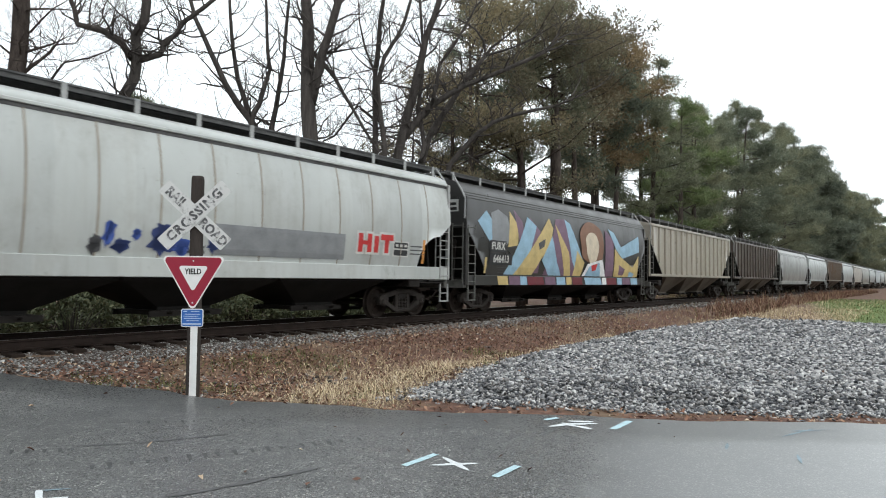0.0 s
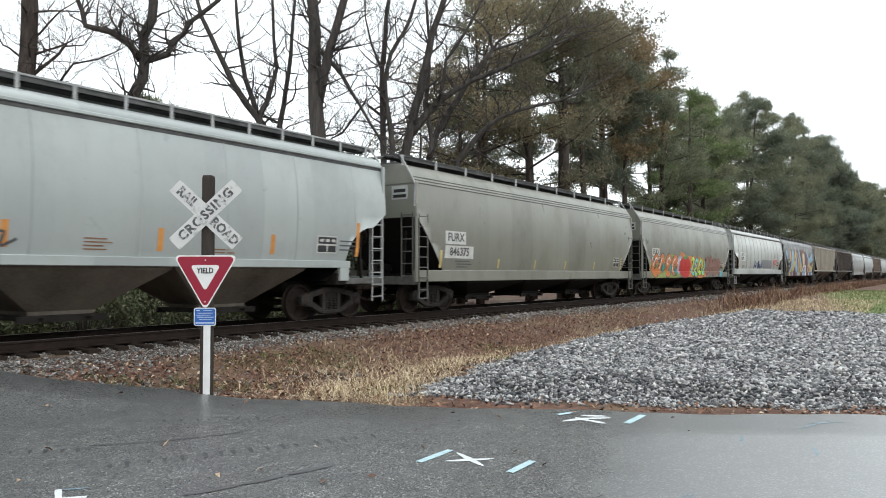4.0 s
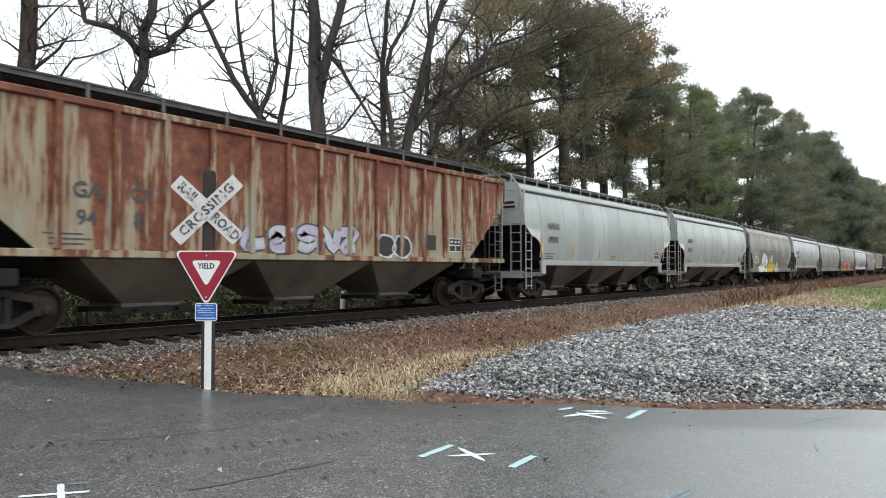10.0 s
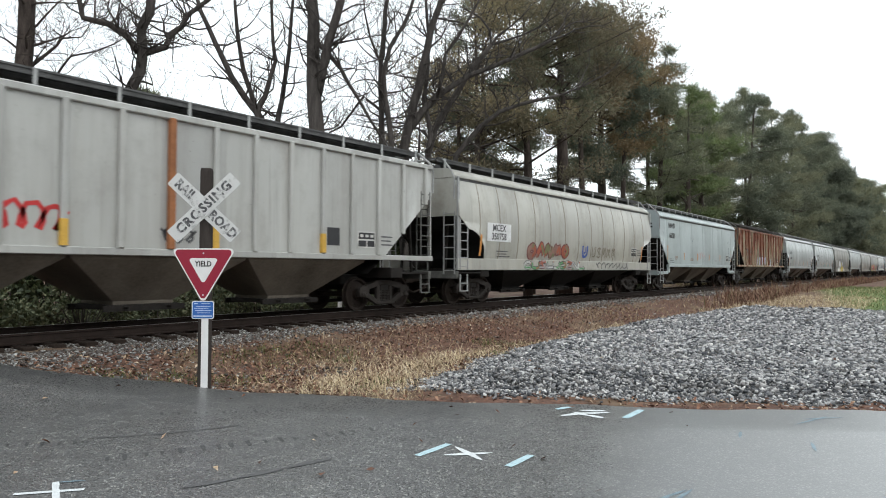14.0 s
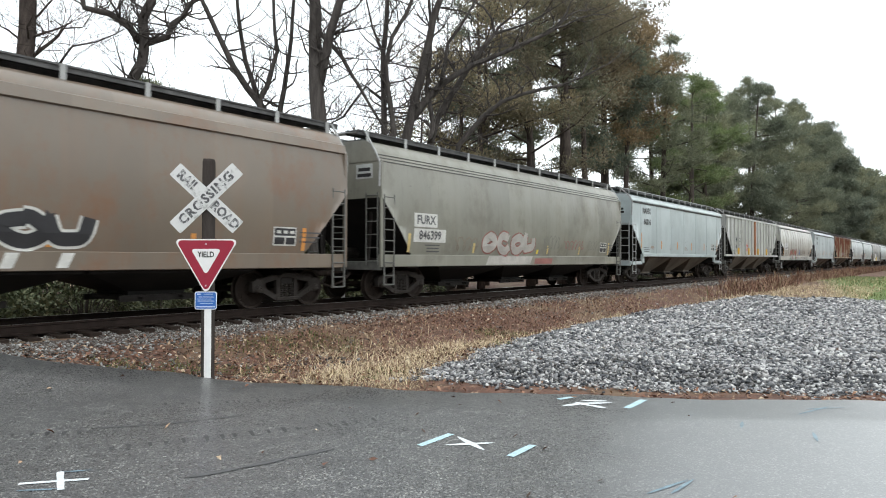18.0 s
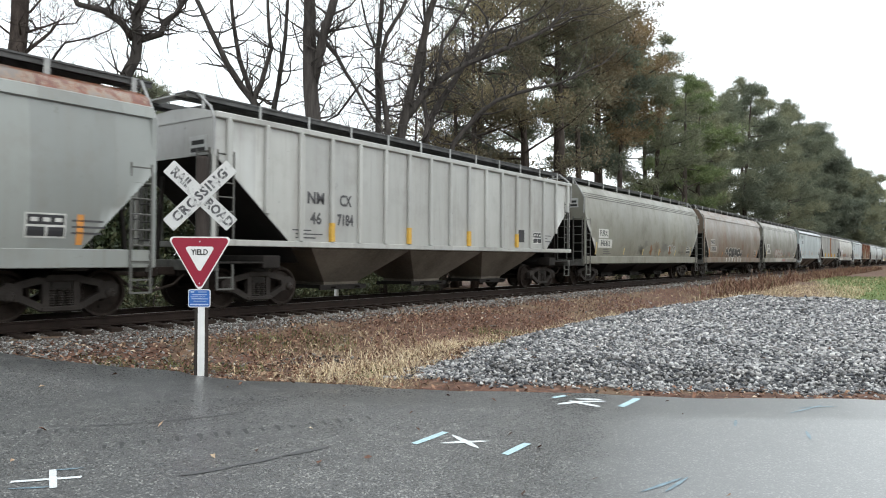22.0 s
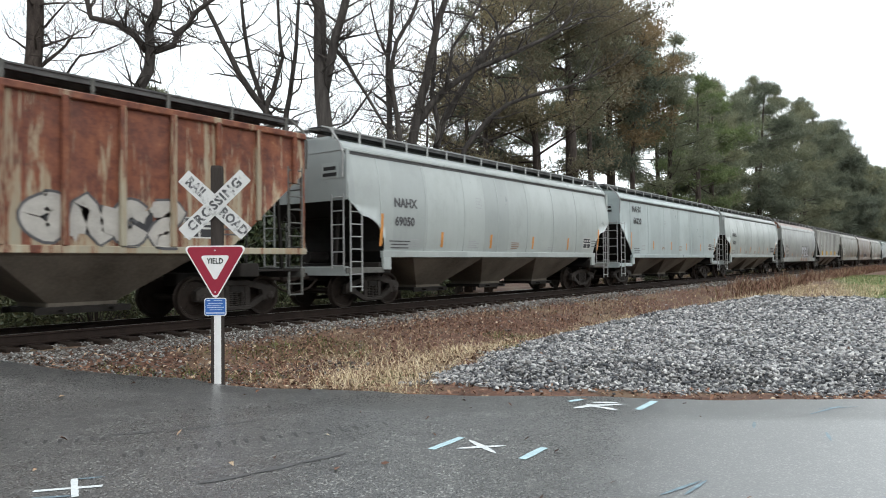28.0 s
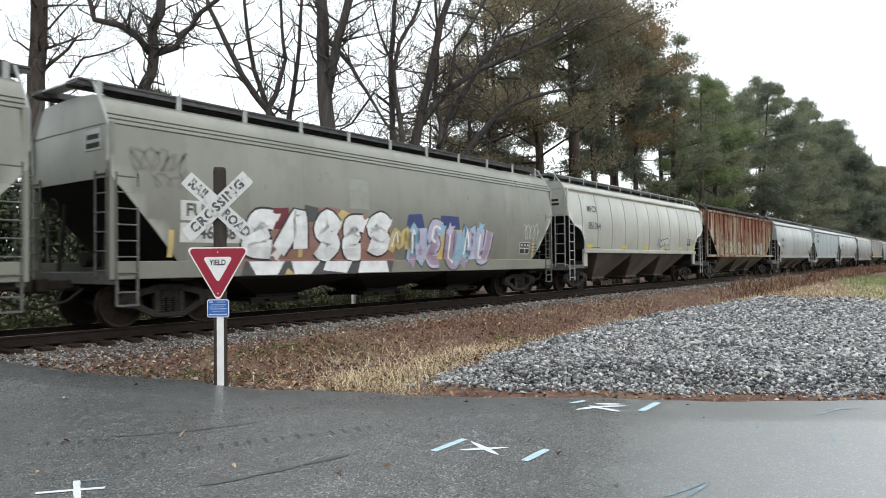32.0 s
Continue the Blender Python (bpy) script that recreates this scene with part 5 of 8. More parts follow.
    # running boards, their brackets and the loading hatches
    for side in (-1, 1):
        part("running_board", cached((kind, "running_board"), lambda: Shape().loft([[(x, y, z) for y, z in ((-0.22, 4.58), (-0.205, 4.58), (-0.205, 4.655), (0.205, 4.655), (0.205, 4.58), (0.22, 4.58), (0.22, 4.7), (-0.22, 4.7))] for x in (-b - 0.3, b + 0.3)], True, True)), M["board"], car, at=(0, side * 0.72, 0))
        part("board_edge", cached((kind, "board_edge"), lambda: Shape().box(-b - 0.3, b + 0.3, -0.012, 0.012, 4.675, 4.712)), M["board"] if kind in ("graincar", "seamcar", "ribcar") else M["walk"], car, "worn walkway edge", at=(0, side * 0.955, 0))
        for i in range(k["board"]):
            x = -b + 0.1 + (2 * b - 0.2) * i / (k["board"] - 1)
            part("bracket", cached((kind in ("graincar", "seamcar"), "bracket"), lambda: bracket_shape(0.055 if kind in ("graincar", "seamcar") else 0.035)), trim, car, at=(x, side * 0.94, 0)).rotation_euler = (0, 0, 0 if side < 0 else math.pi)
    # on three kinds the coaming is dark for the shade under the walkway
    part("hatch_coaming", cached((kind, "hatch_coaming"), lambda: Shape().box(-b + 0.5, b - 0.5, -0.5, 0.5, 4.3, 4.61)), M["board"] if kind in ("graincar", "seamcar", "ribcar") else roof_paint, car)
    w = (2 * b - 1.6) / 9 / 2 - 0.05
    for i in range(9):
        part("hatch_cover", cached((kind, "hatch_cover"), lambda: Shape().box(-w, w, -0.46, 0.46, 4.60, 4.665, 0.02)), M["steel"] if rail_style == "bracket" else roof_paint, car, at=(-b + 0.8 + (2 * b - 1.6) * (i + 0.5) / 9, 0, 0))
    for e in (-1, 1):
        part("end_crosswalk", cached((kind, e, "end_crosswalk"), lambda: Shape().box(min(e * b, e * (b + 0.3)), max(e * b, e * (b + 0.3)), -0.94, 0.94, 4.645, 4.675)), M["walk"], car)
    if sec in ("round", "flat"):
        ye, ze = SECTIONS[sec][0][-1]
        for side in (-1, 1):
            # thin darker strip draws the shade line below the roof edge
            part("eave_channel", cached((kind, "eave_channel"), lambda: Shape().box(-b, b, -0.02, 0.02, ze - 0.09, ze - 0.015)), M["seam"] if kind == "panelcar" else M["board"], car, "strip painting the shade under the roof edge", at=(0, side * (ye + 0.012), 0))
            part("roof_flange", cached((kind, "roof_flange"), lambda: Shape().box(-b - 0.02, b + 0.02, -0.045, 0.045, ze - 0.012, ze + 0.06, 0.012)), roof_paint, car, at=(0, side * (ye + 0.02), 0))
    if sec == "smooth" and not beads:
        for side in (-1, 1):
            part("fascia", cached((kind, "fascia"), lambda: Shape().loft([[(x, y, z) for y, z in ((-1.52, 3.83), (-1.555, 3.85), (-1.50, 4.06), (-1.40, 4.1), (-1.36, 4.06))] for x in (-b, b)], True, True)), paint, car, "plain fascia along the roof edge").scale = (1, -side, 1)
    elif sec == "smooth":
        for side in (-1, 1):
            for z in (3.84, 3.93, 4.02):
                y = float(np.interp(z, [3.84, 3.92, 4.08, 4.3], [1.5, 1.475, 1.41, 1.27]))
                # beads are darker than the car paint, giving three dark lines
                part("roof_bead", cached((kind, "roof_bead"), lambda: Shape().tube([(-b, 0, 0), (b, 0, 0)], 0.015, 6)), M["ladder"], car, "dark raised bead", at=(0, side * (y + 0.002), z))
    elif sec == "ribbed":
        n = 17
        zt = SECTIONS[sec][0][-1][1]
        for i in range(n):
            x = -b + 0.35 + (2 * b - 0.7) * i / (n - 1)
            zb = max(belly(k, b, x), z1)
            for side in (-1, 1):
                part("side_post", cached((kind, round(abs(x), 2), "side_post"), lambda: Shape().box(-0.06, 0.06, -0.05, 0.05, zb, zt + 0.03, 0.02)), paint, car, at=(x, side * 1.545, 0))
                if (n - 1 - i) % 3 == 1 and side < 0 and "streaked" in paint.name and zb < z1 + 0.3:
                    part("post_foot", cached((kind, round(abs(x), 2), "post_foot"), lambda: Shape().box(-0.066, 0.066, -0.056, 0.056, zb + 0.02, zb + 0.5, 0.01)), M["yellowfoot"], car, "yellow painted post foot", at=(x, side * 1.545, 0))
        for side in (-1, 1):
            part("top_chord", cached((kind, "top_chord"), lambda: Shape().box(-b, b, -0.06, 0.06, zt - 0.02, zt + 0.12, 0.02)), paint, car, at=(0, side * 1.52, 0))
    else:
        n = {"seamcar": 13, "panelcar": 11, "threebay": 8, "slabside": 7}[kind]
        line = M["seam"] if kind in ("seamcar", "panelcar") else paint
        for i in range(n):
            x = (-b + 1.2) + (2 * b - 2.4) * i / (n - 1)
            for side in ((-1, 1) if n > 9 else (-1,)):
                part("panel_seam", cached((kind, round(abs(x), 2), "panel_seam"), lambda: seam_shape(kind, b, x)), line, car, at=(x, 0, 0)).scale = (1, -side, 1)
    return car, k, b


def seam_shape(kind, b, x):
    k = KINDS[kind]
    zb = belly(k, b, x)
    rows = []
    for z in [zb] + [p[1] for p in SECTIONS[k["section"]][0] if p[1] > zb + 0.05]:
        y = side_half(k["section"], z)
        rows.append([(-0.024, -y + 0.004, z), (-0.015, -y - 0.01, z), (0.015, -y - 0.01, z), (0.024, -y + 0.004, z)])
    return Shape().loft(rows, closed=False)


def bracket_shape(w):
    s = Shape().box(-w, w, -0.035, -0.01, 4.34, 4.715)
    return s.beam((0, -0.02, 4.36), (0, -0.2, 4.28), 2 * w, 0.02, (1, 0, 0))


def brake_wheel_shape():
    s = Shape()
    path = [(0, 0.26 * math.cos(a), 0.26 * math.sin(a)) for a in np.linspace(0, 2 * math.pi, 17)]
    s.tube(path, 0.015, 6)
    for i in range(4):
        a = math.pi * i / 4
        s.beam((0, -0.25 * math.cos(a), -0.25 * math.sin(a)), (0, 0.25 * math.cos(a), 0.25 * math.sin(a)), 0.015, 0.02)
    return s.box(-0.03, 0.1, -0.03, 0.03, -0.03, 0.03)


def coupler_shape(b, half, e):
    s = Shape().box(min(e * (b - 0.3), e * (half - 0.2)), max(e * (b - 0.3), e * (half - 0.2)), -0.09, 0.09, 0.76, 0.94, 0.02)
    s.box(min(e * (half - 0.25), e * (half + 0.01)), max(e * (half - 0.25), e * (half + 0.01)), -0.17, 0.05, 0.70, 1.0, 0.04)
    s.tube([(e * (half - 0.06), 0.1, 0.72), (e * (half - 0.06), 0.1, 0.98)], 0.07, 10)
    # air hose
    s.tube([(e * (b - 0.1), -0.35, 0.78), (e * (b + 0.2), -0.36, 0.55), (e * half, -0.3, 0.42)], 0.03, 6)
    return s


# ---- lettering and graffiti on the car sides ----
INK = {}


def ink(name, colour):
    """Sprayed or stencilled paint of one colour, slightly uneven."""
    if name not in INK:
        INK[name] = plain("paint_" + name, colour, 0.55, 0, 0.22, 2.5, 30, 0.04)
    return INK[name]


COLOURS = {
    "black": (0.025, 0.025, 0.028), "dark": (0.07, 0.07, 0.075), "white": (0.72, 0.73, 0.73), "offwhite": (0.55, 0.55, 0.52), "grey": (0.33, 0.34, 0.35),
    "silver": (0.5, 0.52, 0.55), "blue": (0.05, 0.1, 0.36), "sky": (0.27, 0.43, 0.55), "navy": (0.03, 0.05, 0.16), "teal": (0.05, 0.36, 0.33), "cyan": (0.08, 0.5, 0.62),
    "red": (0.5, 0.03, 0.03), "brick": (0.36, 0.09, 0.05), "orange": (0.6, 0.2, 0.07), "tick": (0.58, 0.25, 0.06), "yellow": (0.66, 0.5, 0.05), "sand": (0.52, 0.4, 0.17),
    "lime": (0.42, 0.6, 0.08), "green": (0.08, 0.3, 0.1), "pink": (0.52, 0.28, 0.27), "lavender": (0.45, 0.42, 0.55), "buff": (0.22, 0.23, 0.24), "brown": (0.2, 0.1, 0.06),
    "rubbed": (0.27, 0.275, 0.245), "moss": (0.27, 0.34, 0.11), "olive": (0.17, 0.18, 0.09), "faded": (0.38, 0.36, 0.33), "fadedred": (0.25, 0.1, 0.085), "plum": (0.17, 0.1, 0.15), "maroon": (0.14, 0.02, 0.03), "cream": (0.6, 0.52, 0.4), "clay": (0.27, 0.15, 0.12), "mauve": (0.33, 0.25, 0.33), "smoke": (0.17, 0.165, 0.145), "beige_fill": (0.4, 0.33, 0.25), "rustmark": (0.24, 0.12, 0.06), "dirty": (0.2, 0.17, 0.13),
}


def on_side(section, polygons, off, name, colour, parent, label=""):
    """Flat outlines in x and z, laid on the curved side facing the road."""
    bm = bmesh.new()
    for poly in polygons:
        try:
            bm.faces.new([bm.verts.new((x, 0, z)) for x, z in poly])
        except ValueError:
            pass
    bmesh.ops.remove_doubles(bm, verts=bm.verts[:], dist=0.0004)
    bmesh.ops.triangulate(bm, faces=bm.faces[:])
    zs = [z for p in polygons for _, z in p]
    low = SECTIONS[section][0][0][1]
    for z in [p[1] for p in SECTIONS[section][0]] + [low + 0.012, low + 0.03]:
        if min(zs) < z < max(zs):
            bmesh.ops.bisect_plane(bm, geom=bm.verts[:] + bm.edges[:] + bm.faces[:], plane_co=(0, 0, z), plane_no=(0, 0, 1))
    bmesh.ops.triangulate(bm, faces=bm.faces[:])
    for v in bm.verts:
        sill = 0.068 if v.co.z < low + 0.02 else 0.0
        v.co.y = -(side_half(section, v.co.z) + sill + off)
    me = bpy.data.meshes.new(name)
    bm.to_mesh(me)
    bm.free()
    for p in me.polygons:
        if p.normal.y > 0:
            p.flip()
    me.materials.append(ink(colour, COLOURS[colour]))
    ob = new(name, me)
    ob.parent = parent
    return tagged(ob, label)


def rect(x0, x1, z0, z1):
    return [(x0, z0), (x1, z0), (x1, z1), (x0, z1)]


def stroke(points, w):
    """A ribbon along a polyline, as one outline."""
    left, right = [], []
    for i, p in enumerate(points):
        a, b = Vector(points[max(i - 1, 0)]), Vector(points[min(i + 1, len(points) - 1)])
        d = (b - a).normalized() if (b - a).length > 1e-6 else Vector((1, 0))
        n = Vector((-d.y, d.x)) * (w / 2)
        left.append((p[0] + n.x, p[1] + n.y))
        right.append((p[0] - n.x, p[1] - n.y))
    return [[left[i], left[i + 1], right[i + 1], right[i]] for i in range(len(points) - 1)]


def blob(rng, cx, cz, rx, rz, power=2.6, bumps=0.12, n=22):
    """A puffy letter-like outline."""
    a0, k = rng.uniform(0, 6.3), rng.choice((3, 4, 5))
    out = []
    for i in range(n):
        a = 2 * math.pi * i / n
        r = (abs(math.cos(a)) ** power + abs(math.sin(a)) ** power) ** (-1 / power)
        r *= 1 + bumps * math.sin(k * a + a0) + rng.uniform(-0.03, 0.03)
        out.append((cx + rx * r * math.cos(a), cz + rz * r * math.sin(a)))
    return out


def spike(rng, cx, cz, rx, rz):
    """An angular letter shape with arrow points."""
    n = 9
    out = []
    for i in range(n):
        a = 2 * math.pi * (i + rng.uniform(-0.25, 0.25)) / n
        r = 1.15 if i % 2 else rng.uniform(0.45, 0.75)
        out.append((cx + rx * r * math.cos(a) + 0.25 * rz * math.sin(a), cz + rz * r * math.sin(a)))
    return out


def scaled(poly, k, dx=0.0, dz=0.0):
    cx, cz = sum(p[0] for p in poly) / len(poly), sum(p[1] for p in poly) / len(poly)
    w = max(abs(p[0] - cx) for p in poly)
    h = max(abs(p[1] - cz) for p in poly)
    return [(cx + (x - cx) * (1 + k / max(w, 0.05)) + dx, cz + (z - cz) * (1 + k / max(h, 0.05)) + dz) for x, z in poly]


# one-line letter skeletons in a unit box
SKELETONS = [
    [(0.9, 0.8), (0.5, 1), (0.1, 0.6), (0.2, 0.15), (0.6, 0), (0.95, 0.25)],
    [(0, 0), (0.42, 1), (0.6, 1), (1, 0)],
    [(0.95, 0.85), (0.5, 1), (0.1, 0.75), (0.5, 0.5), (0.9, 0.28), (0.5, 0), (0.05, 0.15)],
    [(0.15, 1), (0.1, 0.1), (0.5, 0), (1, 0.1)],
    [(0.9, 0.95), (0.3, 1), (0.1, 0.75), (0.5, 0.52), (0.1, 0.3), (0.3, 0), (0.95, 0.08)],
    [(0, 0), (0.1, 1), (0.8, 0), (0.95, 1)],
    [(0.05, 0.95), (0.9, 1), (0.1, 0.05), (1, 0)],
    [(0.05, 1), (0.1, 0.2), (0.5, 0), (0.9, 0.25), (0.95, 1)],
    [(0, 0), (0.2, 1), (0.5, 0.3), (0.8, 1), (1, 0)],
    [(0.6, 1), (0.1, 0.7), (0.15, 0.2), (0.6, 0), (0.95, 0.4), (0.8, 0.9), (0.45, 0.95)],
]


def curve_through(pts, steps=4):
    """A smooth curve through the points."""
    out = []
    for i in range(len(pts) - 1):
        p0, p1, p2, p3 = (Vector(pts[max(0, min(len(pts) - 1, i + k))]) for k in (-1, 0, 1, 2))
        for j in range(steps):
            t = j / steps
            q = 0.5 * ((2 * p1) + (p2 - p0) * t + (2 * p0 - 5 * p1 + 4 * p2 - p3) * t * t + (3 * p1 - p0 - 3 * p2 + p3) * t ** 3)
            out.append((q.x, q.y))
    return out + [pts[-1]]


def piece(car, section, x0, x1, z0, z1, n, fills, line, seed, style="blob", label="sprayed graffiti lettering", halo=None, wild=0.25, word=None, shine=True):
    """A row of overlapping graffiti letters drawn as fat ribbons: halo, outline, fill, fades and glints."""
    rng = random.Random(seed)
    w, h = (x1 - x0) / n, z1 - z0
    for j in range(n):
        cx = x0 + w * (j + 0.5) + rng.uniform(-0.08, 0.08) * w
        cz = (z0 + z1) / 2 + rng.uniform(-wild, wild) * 0.2 * h
        fat = min(0.36 * w, 0.26 * h) * (1.4 if style != "spike" else 1.0)
        bw, bh = max(0.1, w * 1.12 - fat), h * rng.uniform(0.9, 1.02) - fat
        slant = rng.uniform(-0.1, 0.25)
        bones = [(cx + (u - 0.5) * bw + slant * (v - 0.5) * bh, cz + (v - 0.5) * bh) for u, v in (SKELETONS[word[j % len(word)]] if word else rng.choice(SKELETONS))]
        bones = [(x + rng.uniform(-0.06, 0.06) * w, z + rng.uniform(-0.05, 0.05) * h) for x, z in bones]
        curve = curve_through(bones, 4) if style != "spike" else curve_through(bones, 2)
        edge = min(0.05, fat * 0.3)
        up = 0.0012 * (j % 2)
        if halo:
            on_side(section, [scaled(blob(rng, cx, cz, w * 0.58, h * 0.5, 3.0, 0.1), 0.06)], 0.004 + up / 2, "graffiti_halo", halo, car, "sprayed halo behind a letter")
        root = on_side(section, stroke(curve, fat + 2 * edge), 0.007 + up, "graffiti_letter", line, car, label)
        on_side(section, stroke(curve, fat), 0.010 + up, "letter_fill", fills[j % len(fills)], root)
        mid = len(curve) // 2
        if shine:
            on_side(section, stroke(curve[1:mid], fat * 0.18), 0.0145, "letter_shine", "white" if fills[0] not in ("white", "silver", "offwhite", "grey", "black") else "grey", root)
        if len(fills) > 1:
            on_side(section, stroke(curve[mid:], fat * 0.6), 0.0128, "letter_fade", fills[(j + 1) % len(fills)], root)
            x, z = bones[0]
            on_side(section, [spike(rng, x, z, fat * 0.5, fat * 0.5)], 0.0138, "letter_flash", fills[(j + 2) % len(fills)], root)
        if style == "spike" or halo:
            x, z = bones[-1]
            on_side(section, [[(x - 0.2 * fat, z - fat), (x + 1.1 * fat, z), (x - 0.2 * fat, z + fat)]], 0.0115 + up, "letter_arrow", line, root)


def outline_word(car, section, x0, x1, z0, z1, n, colour, seed, width=0.05, fill=None, label="outlined graffiti letters"):
    """Hollow letters drawn in a single line."""
    rng = random.Random(seed)
    w = (x1 - x0) / n
    for i in range(n):
        cx, cz = x0 + w * (i + 0.5), (z0 + z1) / 2 + rng.uniform(-0.06, 0.06) * (z1 - z0)
        p = blob(rng, cx, cz, w * rng.uniform(0.42, 0.5), (z1 - z0) * rng.uniform(0.43, 0.5), 3.6, 0.12, 16)
        bones = [(cx + (u - 0.5) * w * 0.72, cz + (v - 0.5) * (z1 - z0) * 0.85) for u, v in rng.choice(SKELETONS)]
        lines = stroke(curve_through(bones), width * 1.5)
        root = on_side(section, lines, 0.010, "graffiti_letter", colour, car, label)
        on_side(section, stroke([(cx - 0.15 * w, cz - 0.1), (cx + 0.1 * w, cz - 0.08 + rng.uniform(-0.05, 0.1)), (cx + rng.uniform(-0.1, 0.15) * w, cz + 0.2)], width), 0.011, "letter_stroke", colour, root)
        if fill:
            on_side(section, [p], 0.006, "letter_fill", fill, root)


def scribble(car, section, x0, x1, z0, z1, colour, seed, width=0.04, loops=7, label="sprayed tag"):
    """A quick looping tag."""
    rng = random.Random(seed)
    pts = []
    n = loops * 7
    for i in range(n):
        f = i / (n - 1)
        a = f * loops * 2 * math.pi
        pts.append((x0 + (x1 - x0) * f + 0.13 * math.sin(a) * rng.uniform(0.7, 1.3), (z0 + z1) / 2 + (z1 - z0) * 0.5 * math.cos(a * 0.93 + 0.6) * rng.uniform(0.6, 1.0)))
    return on_side(section, stroke(pts, width), 0.008, "graffiti_tag", colour, car, label)


def side_text(car, section, text, x, z, size, colour="dark", squeeze=1.0, bold=0.006):
    ob = letters(text, size, ink(colour, COLOURS[colour]), "stencilled_mark", car, Matrix.Translation((x, 0, z)) @ Matrix.Diagonal((squeeze, 1, 1, 1)) @ FACE, "stencilled car mark", bold)
    for v in ob.data.vertices:
        v.co.y = -(side_half(section, v.co.z) + 0.012) + v.co.y * 0.5
    return ob


def stencils(car, section, x, z, seed, colour="dark"):
    """The small black data panel and lines of fine print too small to read."""
    rng = random.Random(seed)
    edge = on_side(section, [rect(x - 0.03, x + 0.65, z - 0.03, z + 0.4)], 0.006, "data_panel", "offwhite" if colour == "dark" else colour, car, "stencilled data panel")
    for a, b, c, d in ((0.0, 0.62, 0.2, 0.37), (0.0, 0.3, 0.0, 0.16), (0.34, 0.62, 0.0, 0.16)):
        on_side(section, [rect(x + a, x + b, z + c, z + d)], 0.009, "panel_print", "black", edge)
    on_side(section, [rect(x + 0.06 + 0.2 * i, x + 0.18 + 0.2 * i, z + 0.25, z + 0.32) for i in range(3)], 0.012, "panel_figures", "offwhite", edge)
    rows = []
    for i in range(3):
        rows.append(rect(x + 0.75, x + 0.75 + rng.uniform(0.4, 0.8), z + 0.05 + 0.11 * i, z + 0.085 + 0.11 * i))
    low = SECTIONS[section][0][0][1] + 0.1
    on_side(section, rows, 0.006, "fine_print", colour, car, "lines of fine stencilled print")
    on_side(section, [rect(-b_ - 0.5, -b_ + rng.uniform(0.1, 0.4), low + 0.09 * j, low + 0.03 + 0.09 * j) for j, b_ in ((0, 5.9), (1, 5.9), (2, 6.0))], 0.006, "fine_print", colour, car, "lines of fine stencilled print")


def ticks(car, section, colour, xs, z0, z1, tall=None):
    for i, x in enumerate(xs):
        top = tall if tall and i in (0, len(xs) - 1) else z1
        on_side(section, [rect(x - 0.06, x + 0.06, z0, top)], 0.006, "reflective_mark", colour, car, "upright reflective mark")


def data_rows(car, section, seed, xs, z):
    """Short stencilled paragraphs between the reflective marks, and a small boxed stencil."""
    rng = random.Random(seed + 900)
    for x in xs:
        on_side(section, [rect(x, x + rng.uniform(0.35, 0.6), z + 0.065 * i, z + 0.026 + 0.065 * i) for i in range(rng.choice((2, 3, 4)))], 0.006, "fine_print", "grey" if rng.random() < 0.6 else "rustmark", car, "lines of fine stencilled print")
    x = -2.3
    on_side(section, [rect(x, x + 0.3, 2.9, 2.92), rect(x, x + 0.3, 3.2, 3.22), rect(x, x + 0.02, 2.92, 3.2), rect(x + 0.28, x + 0.3, 2.92, 3.2), rect(x + 0.08, x + 0.22, 3.02, 3.05), rect(x + 0.08, x + 0.22, 3.09, 3.12)], 0.006, "boxed_stencil", "grey", car, "small boxed stencil")


